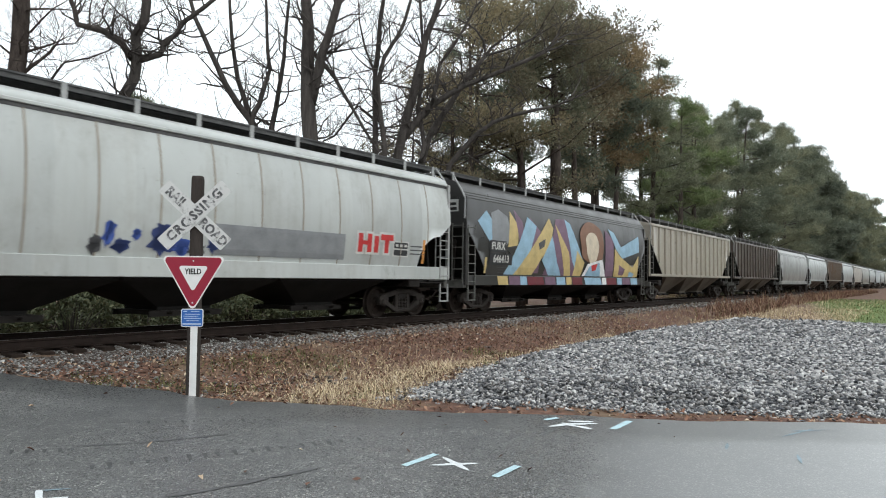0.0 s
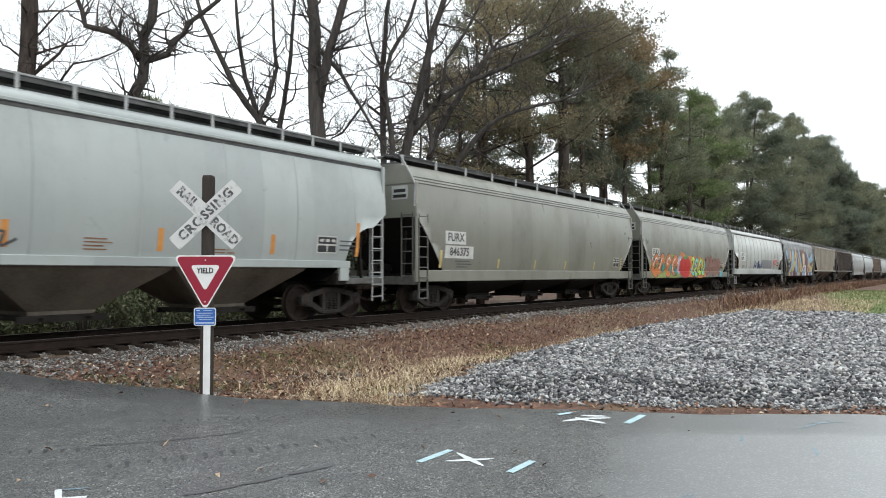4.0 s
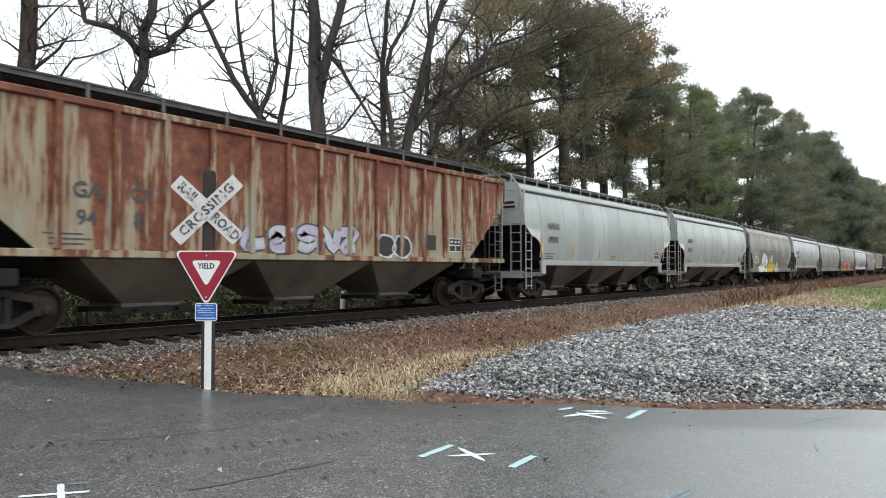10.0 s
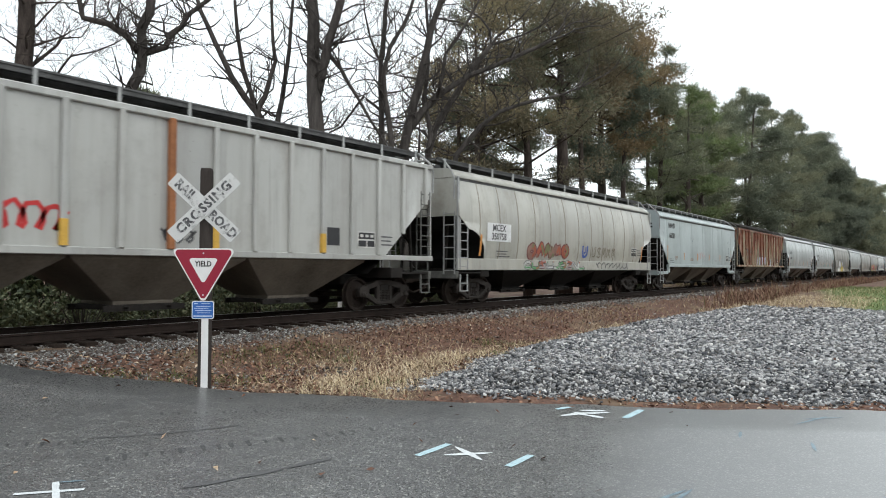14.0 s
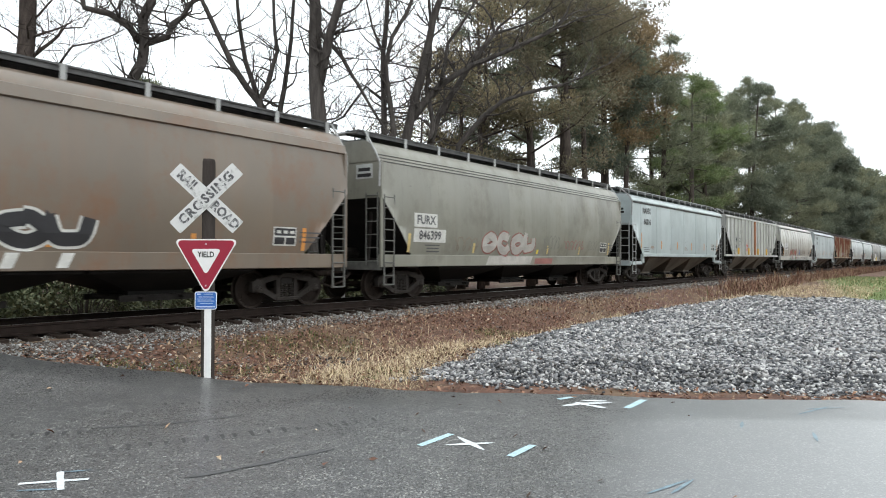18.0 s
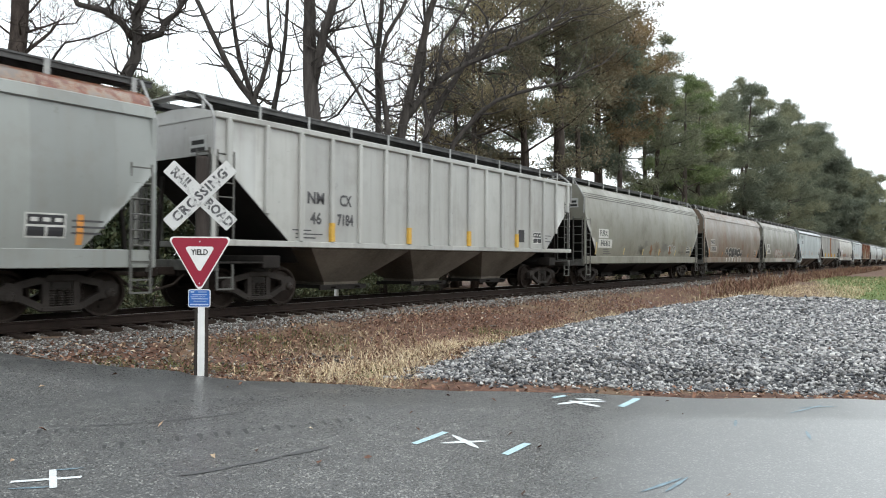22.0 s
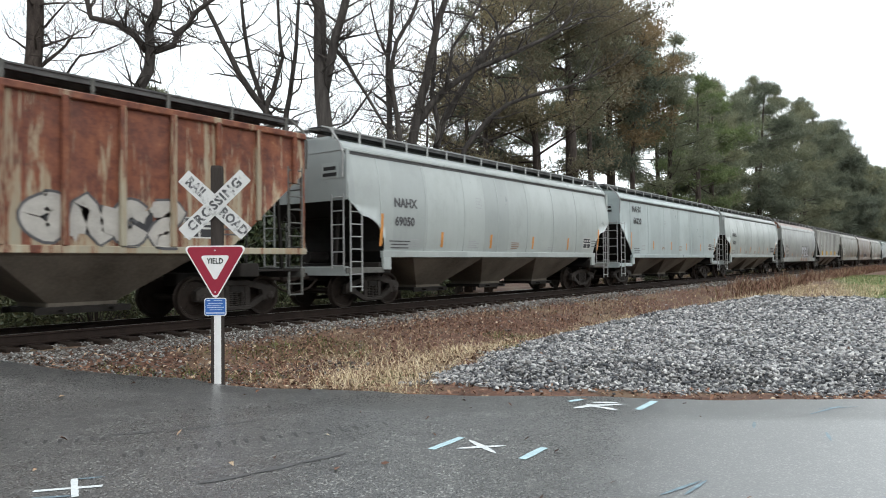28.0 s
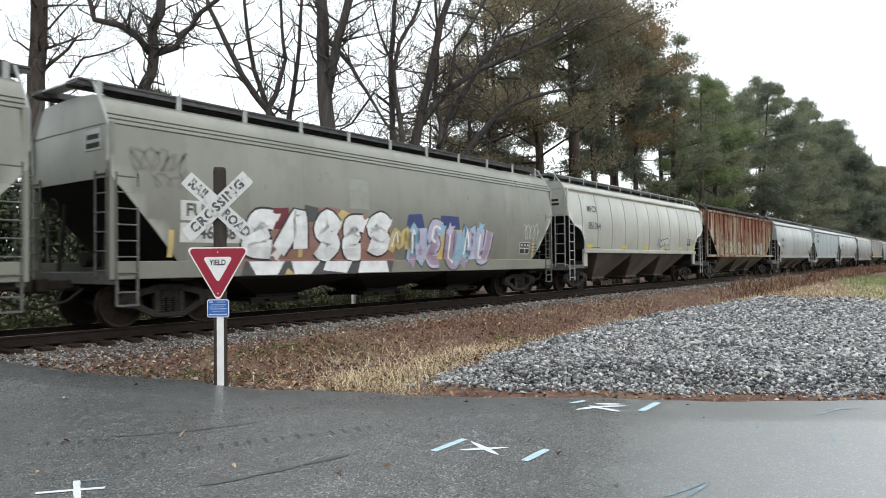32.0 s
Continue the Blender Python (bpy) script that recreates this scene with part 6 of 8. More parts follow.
def dress(num, car, kind, marks):
    """Reporting marks, reflective ticks and data panels by car type."""
    sec = KINDS[kind]["section"]
    a, b = marks
    if kind == "graincar":
        plate = on_side(sec, [rect(-7.06, -5.95, 2.1, 2.5), rect(-7.06, -5.5, 1.66, 2.05)], 0.025 if num == -1 else 0.005, "number_panel", "black" if num == -1 else "faded" if num in (13, 16) else "offwhite", car, "black number panel" if num == -1 else "white number panel")
        lettering = "offwhite" if num == -1 else "dark"
        for t, x, z in ((a, -6.5, 2.3), (b, -6.28, 1.855)):
            ob = side_text(car, sec, t, x, z, 0.36, lettering, 1.0, 0.008)
            ob.location.y = -0.02 if num == -1 else 0.0
        ticks(car, sec, "tick" if num in (13, 16) else "sand", [-7.25, -3.9, -1.3, 1.2, 4.0, 7.0], 1.36, 1.68, 1.9)
        stencils(car, sec, 6.1, 1.5, num)
    elif kind == "threebay":
        side_text(car, sec, a, -5.85, 2.82, 0.34, "dark", 1.0, 0.012)
        side_text(car, sec, b, -5.88, 2.31, 0.34, "dark", 1.0, 0.012)
        data_rows(car, sec, num, (-5.6, -2.7, -0.1, 2.6), 1.62)
        ticks(car, sec, "tick", [-6.83, -4.1, -1.4, 1.4, 4.2, 7.0], 1.63, 2.08, 2.5)
        stencils(car, sec, 5.6, 1.72, num)
    elif kind == "slabside":
        side_text(car, sec, a, -6.05, 3.6, 0.4, "dark", 1.0, 0.012)
        side_text(car, sec, b, -6.0, 3.04, 0.4, "dark", 1.0, 0.012)
        data_rows(car, sec, num, (-5.5, -2.6, 0.1, 2.7), 1.7)
        ticks(car, sec, "tick", [-6.81, -3.85, -1.2, 1.4, 4.0, 6.9], 1.72, 2.14, 2.5)
        stencils(car, sec, 5.6, 1.75, num)
    elif kind == "ribcar":
        for t, z in ((a, 2.6), (b, 2.1)):
            side_text(car, sec, t[:2], -5.74, z, 0.4, "dark", 0.95, 0.01)
            side_text(car, sec, t[2:], -4.7, z, 0.4, "dark", 0.75, 0.01)
        stencils(car, sec, 5.5, 1.75, num)
        on_side(sec, [rect(4.35, 4.8, 1.75, 2.2)], 0.006, "data_panel", "black", car, "small black stencilled data panel")
    elif kind == "seamcar":
        on_side(sec, [rect(-7.16, -5.6, 2.1, 2.72)], 0.016, "number_panel", "white", car, "white number panel")
        for t, z in ((a, 2.55), (b, 2.26)):
            ob = side_text(car, sec, t, -6.4, z, 0.32)
            ob.location.y = -0.012
        ticks(car, sec, "tick", [-7.5, 7.4], 1.6, 2.3)
        stencils(car, sec, 6.0, 1.8, num)
    else:
        side_text(car, sec, a, -6.45, 3.36, 0.36)
        side_text(car, sec, b, -6.3, 2.66, 0.4)
        for x in (-7.0, -3.4, -0.7, 2.0, 4.4, 6.6):
            on_side(sec, [rect(x, x + 0.55, 1.78, 1.9)], 0.016, "reflective_mark", "yellow", car, "yellow reflective mark")
        stencils(car, sec, 5.7, 2.0, num)


# ---- the train ----
P = {
    "furx": car_paint("greige_car_paint", (0.24, 0.241, 0.205), (0.13, 0.115, 0.085), 0.3, 0.0, 0.35),
    "furx2": car_paint("olive_grey_car_paint", (0.235, 0.231, 0.193), (0.12, 0.095, 0.07), 0.35, 0.0, 0.45, 0.4, 0.75),
    "nahx": car_paint("pale_grey_car_paint", (0.405, 0.442, 0.434), (0.27, 0.28, 0.27), 0.2, 0.0, 0.35),
    "nahxb": car_paint("light_blue_grey_car_paint", (0.435, 0.5, 0.508), (0.32, 0.34, 0.35), 0.15, 0.0, 0.25),
    "white": car_paint("dirty_white_car_paint", (0.475, 0.47, 0.425), (0.2, 0.16, 0.11), 0.35, 0.0, 0.65, 0.36, 0.7),
    "coolwhite": car_paint("cool_white_car_paint", (0.52, 0.548, 0.535), (0.24, 0.21, 0.17), 0.3, 0.0, 0.45),
    "cream": car_paint("cream_car_paint", (0.5, 0.505, 0.46), (0.35, 0.32, 0.26), 0.15, 0.0, 0.25),
    "ribwhite": car_paint("streaked_white_car_paint", (0.47, 0.475, 0.455), (0.2, 0.17, 0.14), 0.4, 0.0, 0.6),
    "beige": car_paint("beige_car_paint", (0.42, 0.385, 0.325), (0.2, 0.16, 0.12), 0.35, 0.0, 0.4),
    "rust": car_paint("rust_eaten_white_paint", (0.4, 0.37, 0.28), (0.2, 0.13, 0.08), 0.4, 0.5, 0.6),
    "brown": car_paint("brown_faded_car_paint", (0.18, 0.146, 0.113), (0.23, 0.108, 0.05), 0.2, 0.0, 0.4, 0.36, 1.2),
    "rustyroof": car_paint("rust_brown_roof_paint", (0.22, 0.19, 0.17), (0.12, 0.06, 0.04), 0.4, 0.3, 0.5),
    "darkcar": car_paint("dark_brown_car_paint", (0.09, 0.07, 0.06), (0.05, 0.04, 0.035), 0.3, 0.0, 0.3),
    "blackcar": car_paint("black_car_paint", (0.032, 0.031, 0.031), (0.07, 0.065, 0.06), 0.2, 0.0, 0.3),
    "greycar": car_paint("mid_grey_car_paint", (0.29, 0.308, 0.295), (0.2, 0.16, 0.12), 0.25, 0.0, 0.35),
}
# order in which the cars pass; number 0 is the one beside the sign at the start
TRAIN = [
    (-13, "graincar", "furx", "grey-beige covered hopper car far down the train"),
    (-12, "threebay", "nahx", "pale grey covered hopper car far down the train"),
    (-11, "slabside", "nahxb", "pale blue-grey covered hopper car far down the train"),
    (-10, "threebay", "nahx", "pale grey covered hopper car far down the train"),
    (-9, "graincar", "furx", "grey-beige covered hopper car far down the train"),
    (-8, "slabside", "beige", "beige covered hopper car far down the train"),
    (-7, "threebay", "nahx", "pale grey covered hopper car far down the train"),
    (-6, "ribcar", "brown", "brown ribbed covered hopper car far down the train"),
    (-5, "threebay", "nahx", "light grey smooth-sided covered hopper car"),
    (-4, "graincar", "greycar", "grey smooth-sided covered hopper car"),
    (-3, "ribcar", "darkcar", "dark brown covered hopper car with pale side posts"),
    (-2, "ribcar", "beige", "beige covered hopper car with upright side posts"),
    (-1, "graincar", "blackcar", "black covered hopper car covered in blue and yellow graffiti"),
    (0, "seamcar", "coolwhite", "dirty white round-sided covered hopper car with faded tags"),
    (1, "graincar", "furx", "grey-beige hopper car with a long orange graffiti piece"),
    (2, "graincar", "furx", "plain grey-beige covered hopper car with yellow side marks"),
    (3, "threebay", "nahx", "pale grey round-sided covered hopper car with a small tag"),
    (4, "graincar", "furx2", "olive-grey hopper car with white and yellow bubble graffiti"),
    (5, "threebay", "nahx", "pale grey round-sided hopper car with teal tags"),
    (6, "threebay", "nahx", "clean pale grey round-sided hopper car with orange ticks"),
    (7, "ribcar", "rust", "rust-streaked ribbed hopper car with pale block graffiti"),
    (8, "slabside", "nahxb", "light blue-grey flat-sided hopper car with orange ticks"),
    (9, "seamcar", "white", "dirty white round-sided hopper car with red and blue tags"),
    (10, "ribcar", "ribwhite", "off-white ribbed hopper car with one rusty post"),
    (11, "slabside", "nahxb", "light blue-grey flat-sided hopper car, nearly clean"),
    (12, "graincar", "furx2", "grey-beige hopper car with faded red and grey tags"),
    (13, "graincar", "brown", "brown rusting hopper car with white outline graffiti"),
    (14, "graincar", "furx2", "grey-beige hopper car with rust stains and grey tags"),
    (15, "ribcar", "ribwhite", "off-white ribbed hopper car with yellow post feet"),
    (16, "graincar", "greycar", "grey hopper car with rusty roof and outlined block letters"),
    (17, "threebay", "nahx", "pale grey round-sided hopper car with a black tag"),
    (18, "slabside", "nahxb", "pale blue-grey flat-sided hopper car, clean"),
    (19, "threebay", "nahx", "pale grey round-sided hopper car with orange ticks"),
    (20, "ribcar", "rust", "rust-streaked ribbed hopper car with grey outline graffiti"),
    (21, "panelcar", "cream", "clean cream hopper car with panel seams and yellow marks"),
    (22, "graincar", "furx", "grey-beige hopper car with white and blue bubble graffiti"),
    (23, "graincar", "furx", "grey-beige covered hopper car"),
]
CARS = {}
for num, kind, paint, label in TRAIN:
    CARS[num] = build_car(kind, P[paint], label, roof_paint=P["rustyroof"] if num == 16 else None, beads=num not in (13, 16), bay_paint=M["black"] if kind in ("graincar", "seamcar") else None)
MARKS = {
    -1: ("FURX", "646413"), 0: ("MCEX", "350896"), 1: ("FURX", "845440"), 2: ("FURX", "846375"), 3: ("NAHX", "69297"), 4: ("FURX", "846371"), 5: ("NAHX", "69315"), 6: ("NAHX", "69002"),
    7: ("GACX", "9481"), 8: ("NAHX", "66221"), 9: ("MCEX", "350758"), 10: ("NMCX", "467"), 11: ("NAHX", "66216"), 12: ("FURX", "846399"), 13: ("NAHX", "508508"), 14: ("FURX", "846412"),
    15: ("NMCX", "467184"), 16: ("NAHX", "61720"), 17: ("NAHX", "69301"), 18: ("NAHX", "66220"), 19: ("NAHX", "69050"), 20: ("GACX", "9486"), 21: ("MFCX", "851364"), 22: ("FURX", "846388"),
}
for num, kind, paint, label in TRAIN:
    if num in MARKS:
        dress(num, CARS[num][0], kind, MARKS[num])


def shards(car, section, label, rows, lift=0.006):
    """Flat sprayed shapes with straight edges, each laid over the one before."""
    for i, (colour, *points) in enumerate(rows):
        on_side(section, [points], lift + 0.0011 * i, "graffiti_shard", colour, car, label)


def bubble(car, section, label, points, colour, line, lift, width=0.06):
    """A closed soft outline with its fill."""
    loop = curve_through(points + points[:3], 5)
    loop = loop[5:-10] + [loop[5]]
    root = on_side(section, [loop[:-1]], lift, "graffiti_shape", colour, car, label)
    if line:
        on_side(section, stroke(loop, width), lift + 0.003, "shape_outline", line, root)
    return root


def block_letter(car, section, bars, fill, line, label, lift=0.008, edge=0.075):
    """A square block letter made of bars, with its heavy outline."""
    root = on_side(section, [rect(a - edge, b + edge, c - edge, d + edge) for a, b, c, d in bars], lift, "graffiti_letter", line, car, label)
    for i, bar in enumerate(bars):
        on_side(section, [rect(*bar)], lift + 0.004 + 0.0008 * i, "letter_fill", fill, root)


def graffiti():
    def at(n):
        k = next(t[1] for t in TRAIN if t[0] == n)
        return CARS[n][0], KINDS[k]["section"]

    c, s = at(-1)
    shards(c, s, "pale blue, mustard and violet graffiti shard", [
        ("sky", (-7.8, 3.1), (-7.2, 3.5), (-6.5, 2.9), (-7.0, 2.4)),
        ("buff", (-6.9, 3.45), (-6.4, 3.6), (-5.8, 3.4), (-5.5, 2.7), (-6.2, 2.1), (-6.9, 2.5)),
        ("sand", (-5.6, 3.6), (-5.0, 3.1), (-5.1, 2.4), (-5.8, 2.3)),
        ("plum", (-5.3, 3.7), (-4.7, 3.3), (-4.6, 2.7), (-5.0, 2.6)),
        ("plum", (-4.1, 3.5), (-3.3, 3.0), (-3.4, 1.4), (-5.4, 1.4)),
        ("sky", (-4.3, 3.5), (-3.6, 3.2), (-4.6, 1.33), (-6.0, 1.33), (-5.0, 2.5)),
        ("plum", (-1.9, 3.6), (-1.0, 3.65), (0.2, 2.0), (0.3, 1.33), (-3.0, 1.33)),
        ("sand", (-2.5, 3.6), (-2.2, 3.2), (-2.5, 2.5), (-3.3, 1.9), (-3.9, 1.33), (-5.3, 1.33), (-4.2, 2.2)),
        ("dark", (-3.5, 2.55), (-2.9, 2.75), (-3.0, 2.45), (-3.4, 2.3)),
        ("sky", (-2.3, 2.9), (-1.9, 1.9), (-1.4, 1.33), (-2.5, 1.33), (-3.2, 1.9)),
        ("sand", (-2.0, 3.4), (-0.8, 2.3), (-0.5, 1.33), (-1.1, 1.33), (-1.5, 2.3)),
        ("sky", (-1.1, 3.65), (-0.6, 3.5), (0.7, 1.9), (0.1, 1.33), (-0.5, 2.0)),
        ("sand", (0.0, 2.4), (0.8, 1.9), (0.5, 1.33), (-0.3, 1.33)),
        ("plum", (3.1, 3.5), (4.1, 3.0), (4.1, 1.33), (3.1, 1.33)),
        ("sky", (3.5, 3.55), (4.2, 3.4), (5.0, 2.75), (7.5, 3.4), (7.5, 2.6), (5.2, 2.2), (4.4, 2.6)),
        ("sand", (4.2, 2.7), (4.9, 2.3), (6.6, 1.8), (7.4, 2.4), (7.4, 1.33), (4.2, 1.33)),
        ("plum", (4.8, 1.9), (5.6, 1.7), (5.4, 1.4), (4.8, 1.4)),
        ("sky", (6.2, 1.6), (6.9, 1.5), (6.8, 1.33), (6.1, 1.33)),
    ])
    bubble(c, s, "brown sprayed cloud", [(0.5, 2.2), (0.3, 3.1), (1.0, 3.65), (2.0, 3.65), (2.8, 3.2), (2.7, 2.1), (1.6, 1.9)], "brown", None, 0.028)
    bubble(c, s, "cream rounded shape", [(1.0, 2.3), (0.85, 2.9), (1.3, 3.25), (2.0, 3.2), (2.35, 2.7), (2.1, 2.1), (1.6, 1.75)], "cream", "brown", 0.031, 0.05)
    shards(c, s, "pale blue and white lower shape", [("white", (0.6, 1.33), (1.1, 1.85), (2.7, 2.1), (3.2, 1.33)), ("sky", (0.9, 1.33), (1.3, 1.75), (2.4, 1.95), (2.6, 1.33)), ("red", (1.5, 1.8), (2.2, 1.9), (2.0, 1.6), (1.6, 1.55))], 0.036)
    for i, (x, w, col) in enumerate(((-6.4, 0.7, "sand"), (-5.6, 0.8, "plum"), (-4.8, 0.5, "sky"), (-4.2, 1.3, "maroon"), (-2.8, 0.9, "plum"), (-1.8, 0.8, "sky"), (-0.9, 0.5, "sand"), (-0.3, 1.0, "maroon"), (1.0, 1.8, "sky"), (2.85, 0.5, "white"), (3.4, 1.2, "maroon"), (4.7, 0.6, "sky"), (5.4, 1.0, "plum"), (6.5, 0.9, "sky"))):
        on_side(s, [[(x, 0.96), (x + w, 0.96), (x + w * 0.9, 1.27), (x - w * 0.1, 1.27)]], 0.006, "graffiti_band", col, c, "band of sprayed colour along the sill")
    c, s = at(0)
    on_side(s, [rect(0.0, 4.0, 1.62, 2.28)], 0.014, "painted_out_patch", "buff", c, "grey painted-over patch")
    outline_word(c, s, 0.3, 3.6, 1.72, 2.15, 6, "dark", 11, 0.04)
    for cx, cz, rx, rz, col, sd in ((-2.55, 1.72, 0.14, 0.2, "dark", 1), (-2.3, 1.95, 0.12, 0.26, "blue", 2), (-2.05, 1.72, 0.2, 0.14, "navy", 3), (-1.75, 1.95, 0.1, 0.12, "blue", 4), (-1.15, 1.9, 0.36, 0.33, "navy", 5), (-0.75, 1.75, 0.2, 0.22, "blue", 6), (-0.4, 1.68, 0.22, 0.16, "dark", 7), (0.0, 1.85, 0.16, 0.2, "navy", 8)):
        on_side(s, [spike(random.Random(sd), cx, cz, rx, rz), blob(random.Random(sd + 9), cx, cz, rx * 0.8, rz * 0.8)], 0.012 + 0.0007 * sd, "graffiti_blot", col, c, "broken blue and black sprayed blot")
    for bars in (((4.5, 4.68, 1.85, 2.35), (4.68, 4.9, 2.05, 2.16), (4.86, 5.04, 1.85, 2.35)), ((5.14, 5.32, 1.85, 2.3),), ((5.4, 5.95, 2.2, 2.36), (5.58, 5.76, 1.85, 2.2))):
        block_letter(c, s, bars, "red", "offwhite", "red block letter edged in white", 0.012, 0.06)
    c, s = at(1)
    bubble(c, s, "lime sprayed cloud", [(-7.1, 1.0), (-7.2, 1.7), (-6.2, 1.75), (-5.4, 2.1), (-4.6, 2.05), (-4.0, 2.25), (-3.2, 2.1), (-2.5, 1.6), (-2.6, 1.0), (-5.0, 0.97)], "moss", None, 0.005)
    piece(c, s, -7.0, -2.9, 1.0, 2.2, 4, ["orange", "orange"], "dark", 21, "blob", "orange graffiti letters", None, 0.2, (0, 1, 2, 9))
    for x, z in ((-5.3, 1.5), (-4.1, 1.45), (-3.2, 1.3)):
        bubble(c, s, "teal letter centre", [(x - 0.22, z), (x, z + 0.3), (x + 0.22, z + 0.02), (x, z - 0.25)], "teal", "dark", 0.02, 0.05)
    bubble(c, s, "orange sprayed cloud", [(-2.9, 1.9), (-2.3, 2.4), (-1.2, 2.2), (0.0, 2.2), (1.5, 2.15), (2.6, 1.9), (2.6, 1.0), (-0.6, 0.98), (-2.2, 1.2)], "orange", None, 0.0055)
    piece(c, s, -3.2, -2.2, 1.2, 2.2, 1, ["lavender"], "grey", 22, "blob", "lavender cloud shape")
    rng = random.Random(3)
    tom = on_side(s, [blob(rng, -1.5, 1.55, 1.08, 0.62, 2.2, 0.03)], 0.011, "graffiti_piece", "brick", c, "red tomato-shaped graffiti")
    on_side(s, [blob(rng, -1.5, 1.54, 1.0, 0.56, 2.2, 0.03)], 0.016, "round_fill", "red", tom)
    on_side(s, [spike(rng, -1.45, 2.12, 0.42, 0.16)], 0.019, "stalk", "green", tom)
    piece(c, s, -0.4, 2.5, 1.0, 2.15, 4, ["lime", "cyan", "lime"], "black", 23, "spike", "lime and blue graffiti letters", None, 0.25, (6, 4, 0, 7))
    piece(c, s, 2.6, 6.2, 1.02, 2.2, 5, ["clay", "clay"], "maroon", 24, "blob", "brown outlined graffiti letters", None, 0.2, (0, 1, 9, 8, 7), False)
    bubble(c, s, "cyan spray patch", [(5.9, 1.05), (6.0, 1.5), (6.4, 1.35), (6.4, 1.0)], "cyan", None, 0.006)
    c, s = at(3)
    scribble(c, s, -3.5, -1.2, 1.6, 1.95, "dark", 31, 0.05, 5)
    c, s = at(4)
    shards(c, s, "dark sprayed shadow", [("dirty", (-6.1, 1.3), (-5.4, 2.5), (-5.2, 2.6), (-5.1, 1.31)), ("smoke", (-5.1, 1.31), (-5.2, 2.6), (-4.2, 2.6), (-4.2, 1.31)), ("smoke", (-3.4, 1.6), (-3.4, 2.6), (-2.0, 2.6), (-2.0, 1.6)), ("smoke", (-1.6, 1.6), (-1.6, 2.6), (-0.2, 2.6), (-0.2, 1.6)), ("smoke", (0.2, 1.31), (0.2, 2.6), (1.5, 2.6), (1.5, 1.31)), ("smoke", (1.9, 1.31), (1.9, 2.6), (3.3, 2.6), (3.3, 1.31))], 0.004)
    for x0, x1 in ((-5.15, -3.65), (-3.45, -1.9), (-1.65, -0.15), (0.15, 1.6), (1.85, 3.35)):
        box = [(x0, 1.5), (x0 + 0.02, 2.5), (x0 + 0.15, 2.68), (x1 - 0.12, 2.68), (x1, 2.55), (x1 + 0.02, 1.5)]
        on_side(s, stroke(box, 0.06), 0.012, "graffiti_frame", "black", c, "black sprayed letter frame")
    bubble(c, s, "white bubble figure", [(-4.35, 1.45), (-4.45, 2.0), (-4.0, 2.45), (-3.4, 2.5), (-3.05, 2.1), (-2.7, 1.75), (-2.6, 1.4), (-3.4, 1.31)], "white", None, 0.016)
    bubble(c, s, "white pointed shape", [(-3.2, 2.5), (-2.7, 2.3), (-2.25, 1.9), (-2.4, 1.5), (-2.5, 1.31), (-3.0, 1.5)], "white", "dark", 0.019, 0.045)
    bubble(c, s, "white sprawling shape", [(-5.7, 1.1), (-5.4, 1.45), (-4.8, 1.62), (-4.0, 1.5), (-3.3, 1.2), (-4.0, 1.0), (-5.0, 0.98)], "white", None, 0.021)
    on_side(s, stroke(curve_through([(-4.4, 2.15), (-4.0, 2.47), (-3.5, 2.52), (-3.2, 2.3), (-3.1, 2.0)]), 0.07), 0.0235, "graffiti_line", "black", c, "black sprayed curve")
    on_side(s, stroke(curve_through([(-5.4, 1.35), (-4.9, 1.58), (-4.3, 1.52), (-3.9, 1.4)]), 0.055), 0.026, "graffiti_line", "black", c, "black sprayed curve")
    bubble(c, s, "dark round spot", [(-3.75, 1.62), (-3.6, 1.78), (-3.45, 1.62), (-3.6, 1.45)], "dark", None, 0.0245)
    bubble(c, s, "dark flat spot", [(-3.1, 1.4), (-2.85, 1.5), (-2.6, 1.4), (-2.85, 1.32)], "dark", None, 0.0265)
    shards(c, s, "yellow sprayed wedge", [("yellow", (-2.5, 1.31), (-1.9, 1.55), (-1.75, 2.1), (-1.3, 2.3), (-1.35, 1.31)), ("yellow", (-1.4, 1.31), (-1.2, 1.62), (0.4, 1.78), (1.1, 1.31))], 0.0165)
    bubble(c, s, "silver bubble shape", [(-1.2, 1.75), (-1.15, 2.2), (-0.75, 2.42), (-0.3, 2.3), (-0.2, 1.95), (-0.6, 1.7)], "silver", "dark", 0.02, 0.045)
    shards(c, s, "silver sprayed spikes", [("silver", (0.9, 1.31), (1.3, 1.6), (1.5, 2.0), (1.8, 1.6), (2.0, 1.8), (2.2, 1.31))], 0.0175)
    on_side(s, stroke(curve_through([(-2.4, 1.5), (-1.85, 1.6), (-1.6, 2.0), (-1.25, 2.05)]), 0.05), 0.0215, "graffiti_line", "black", c, "black sprayed curve")
    on_side(s, stroke(curve_through([(-1.1, 1.45), (-0.5, 1.75), (0.1, 1.6), (0.7, 1.75), (1.1, 1.4)]), 0.05), 0.0225, "graffiti_line", "black", c, "black sprayed curve")
    shards(c, s, "white and yellow band on the sill", [("white", (-5.2, 0.97), (-5.5, 1.27), (-2.4, 1.27), (-2.6, 0.97)), ("sand", (-4.7, 0.98), (-4.5, 1.26), (-3.0, 1.26), (-3.3, 0.98)), ("yellow", (-2.5, 0.97), (-2.3, 1.27), (0.9, 1.27), (0.6, 0.97)), ("silver", (0.6, 0.97), (0.9, 1.27), (2.2, 1.27), (2.1, 0.97)), ("dirty", (-0.2, 0.97), (0.1, 1.2), (0.6, 1.2), (0.8, 0.97))], 0.006)
    scribble(c, s, 4.3, 5.6, 1.7, 2.5, "dirty", 46, 0.04, 4)
    c, s = at(5)
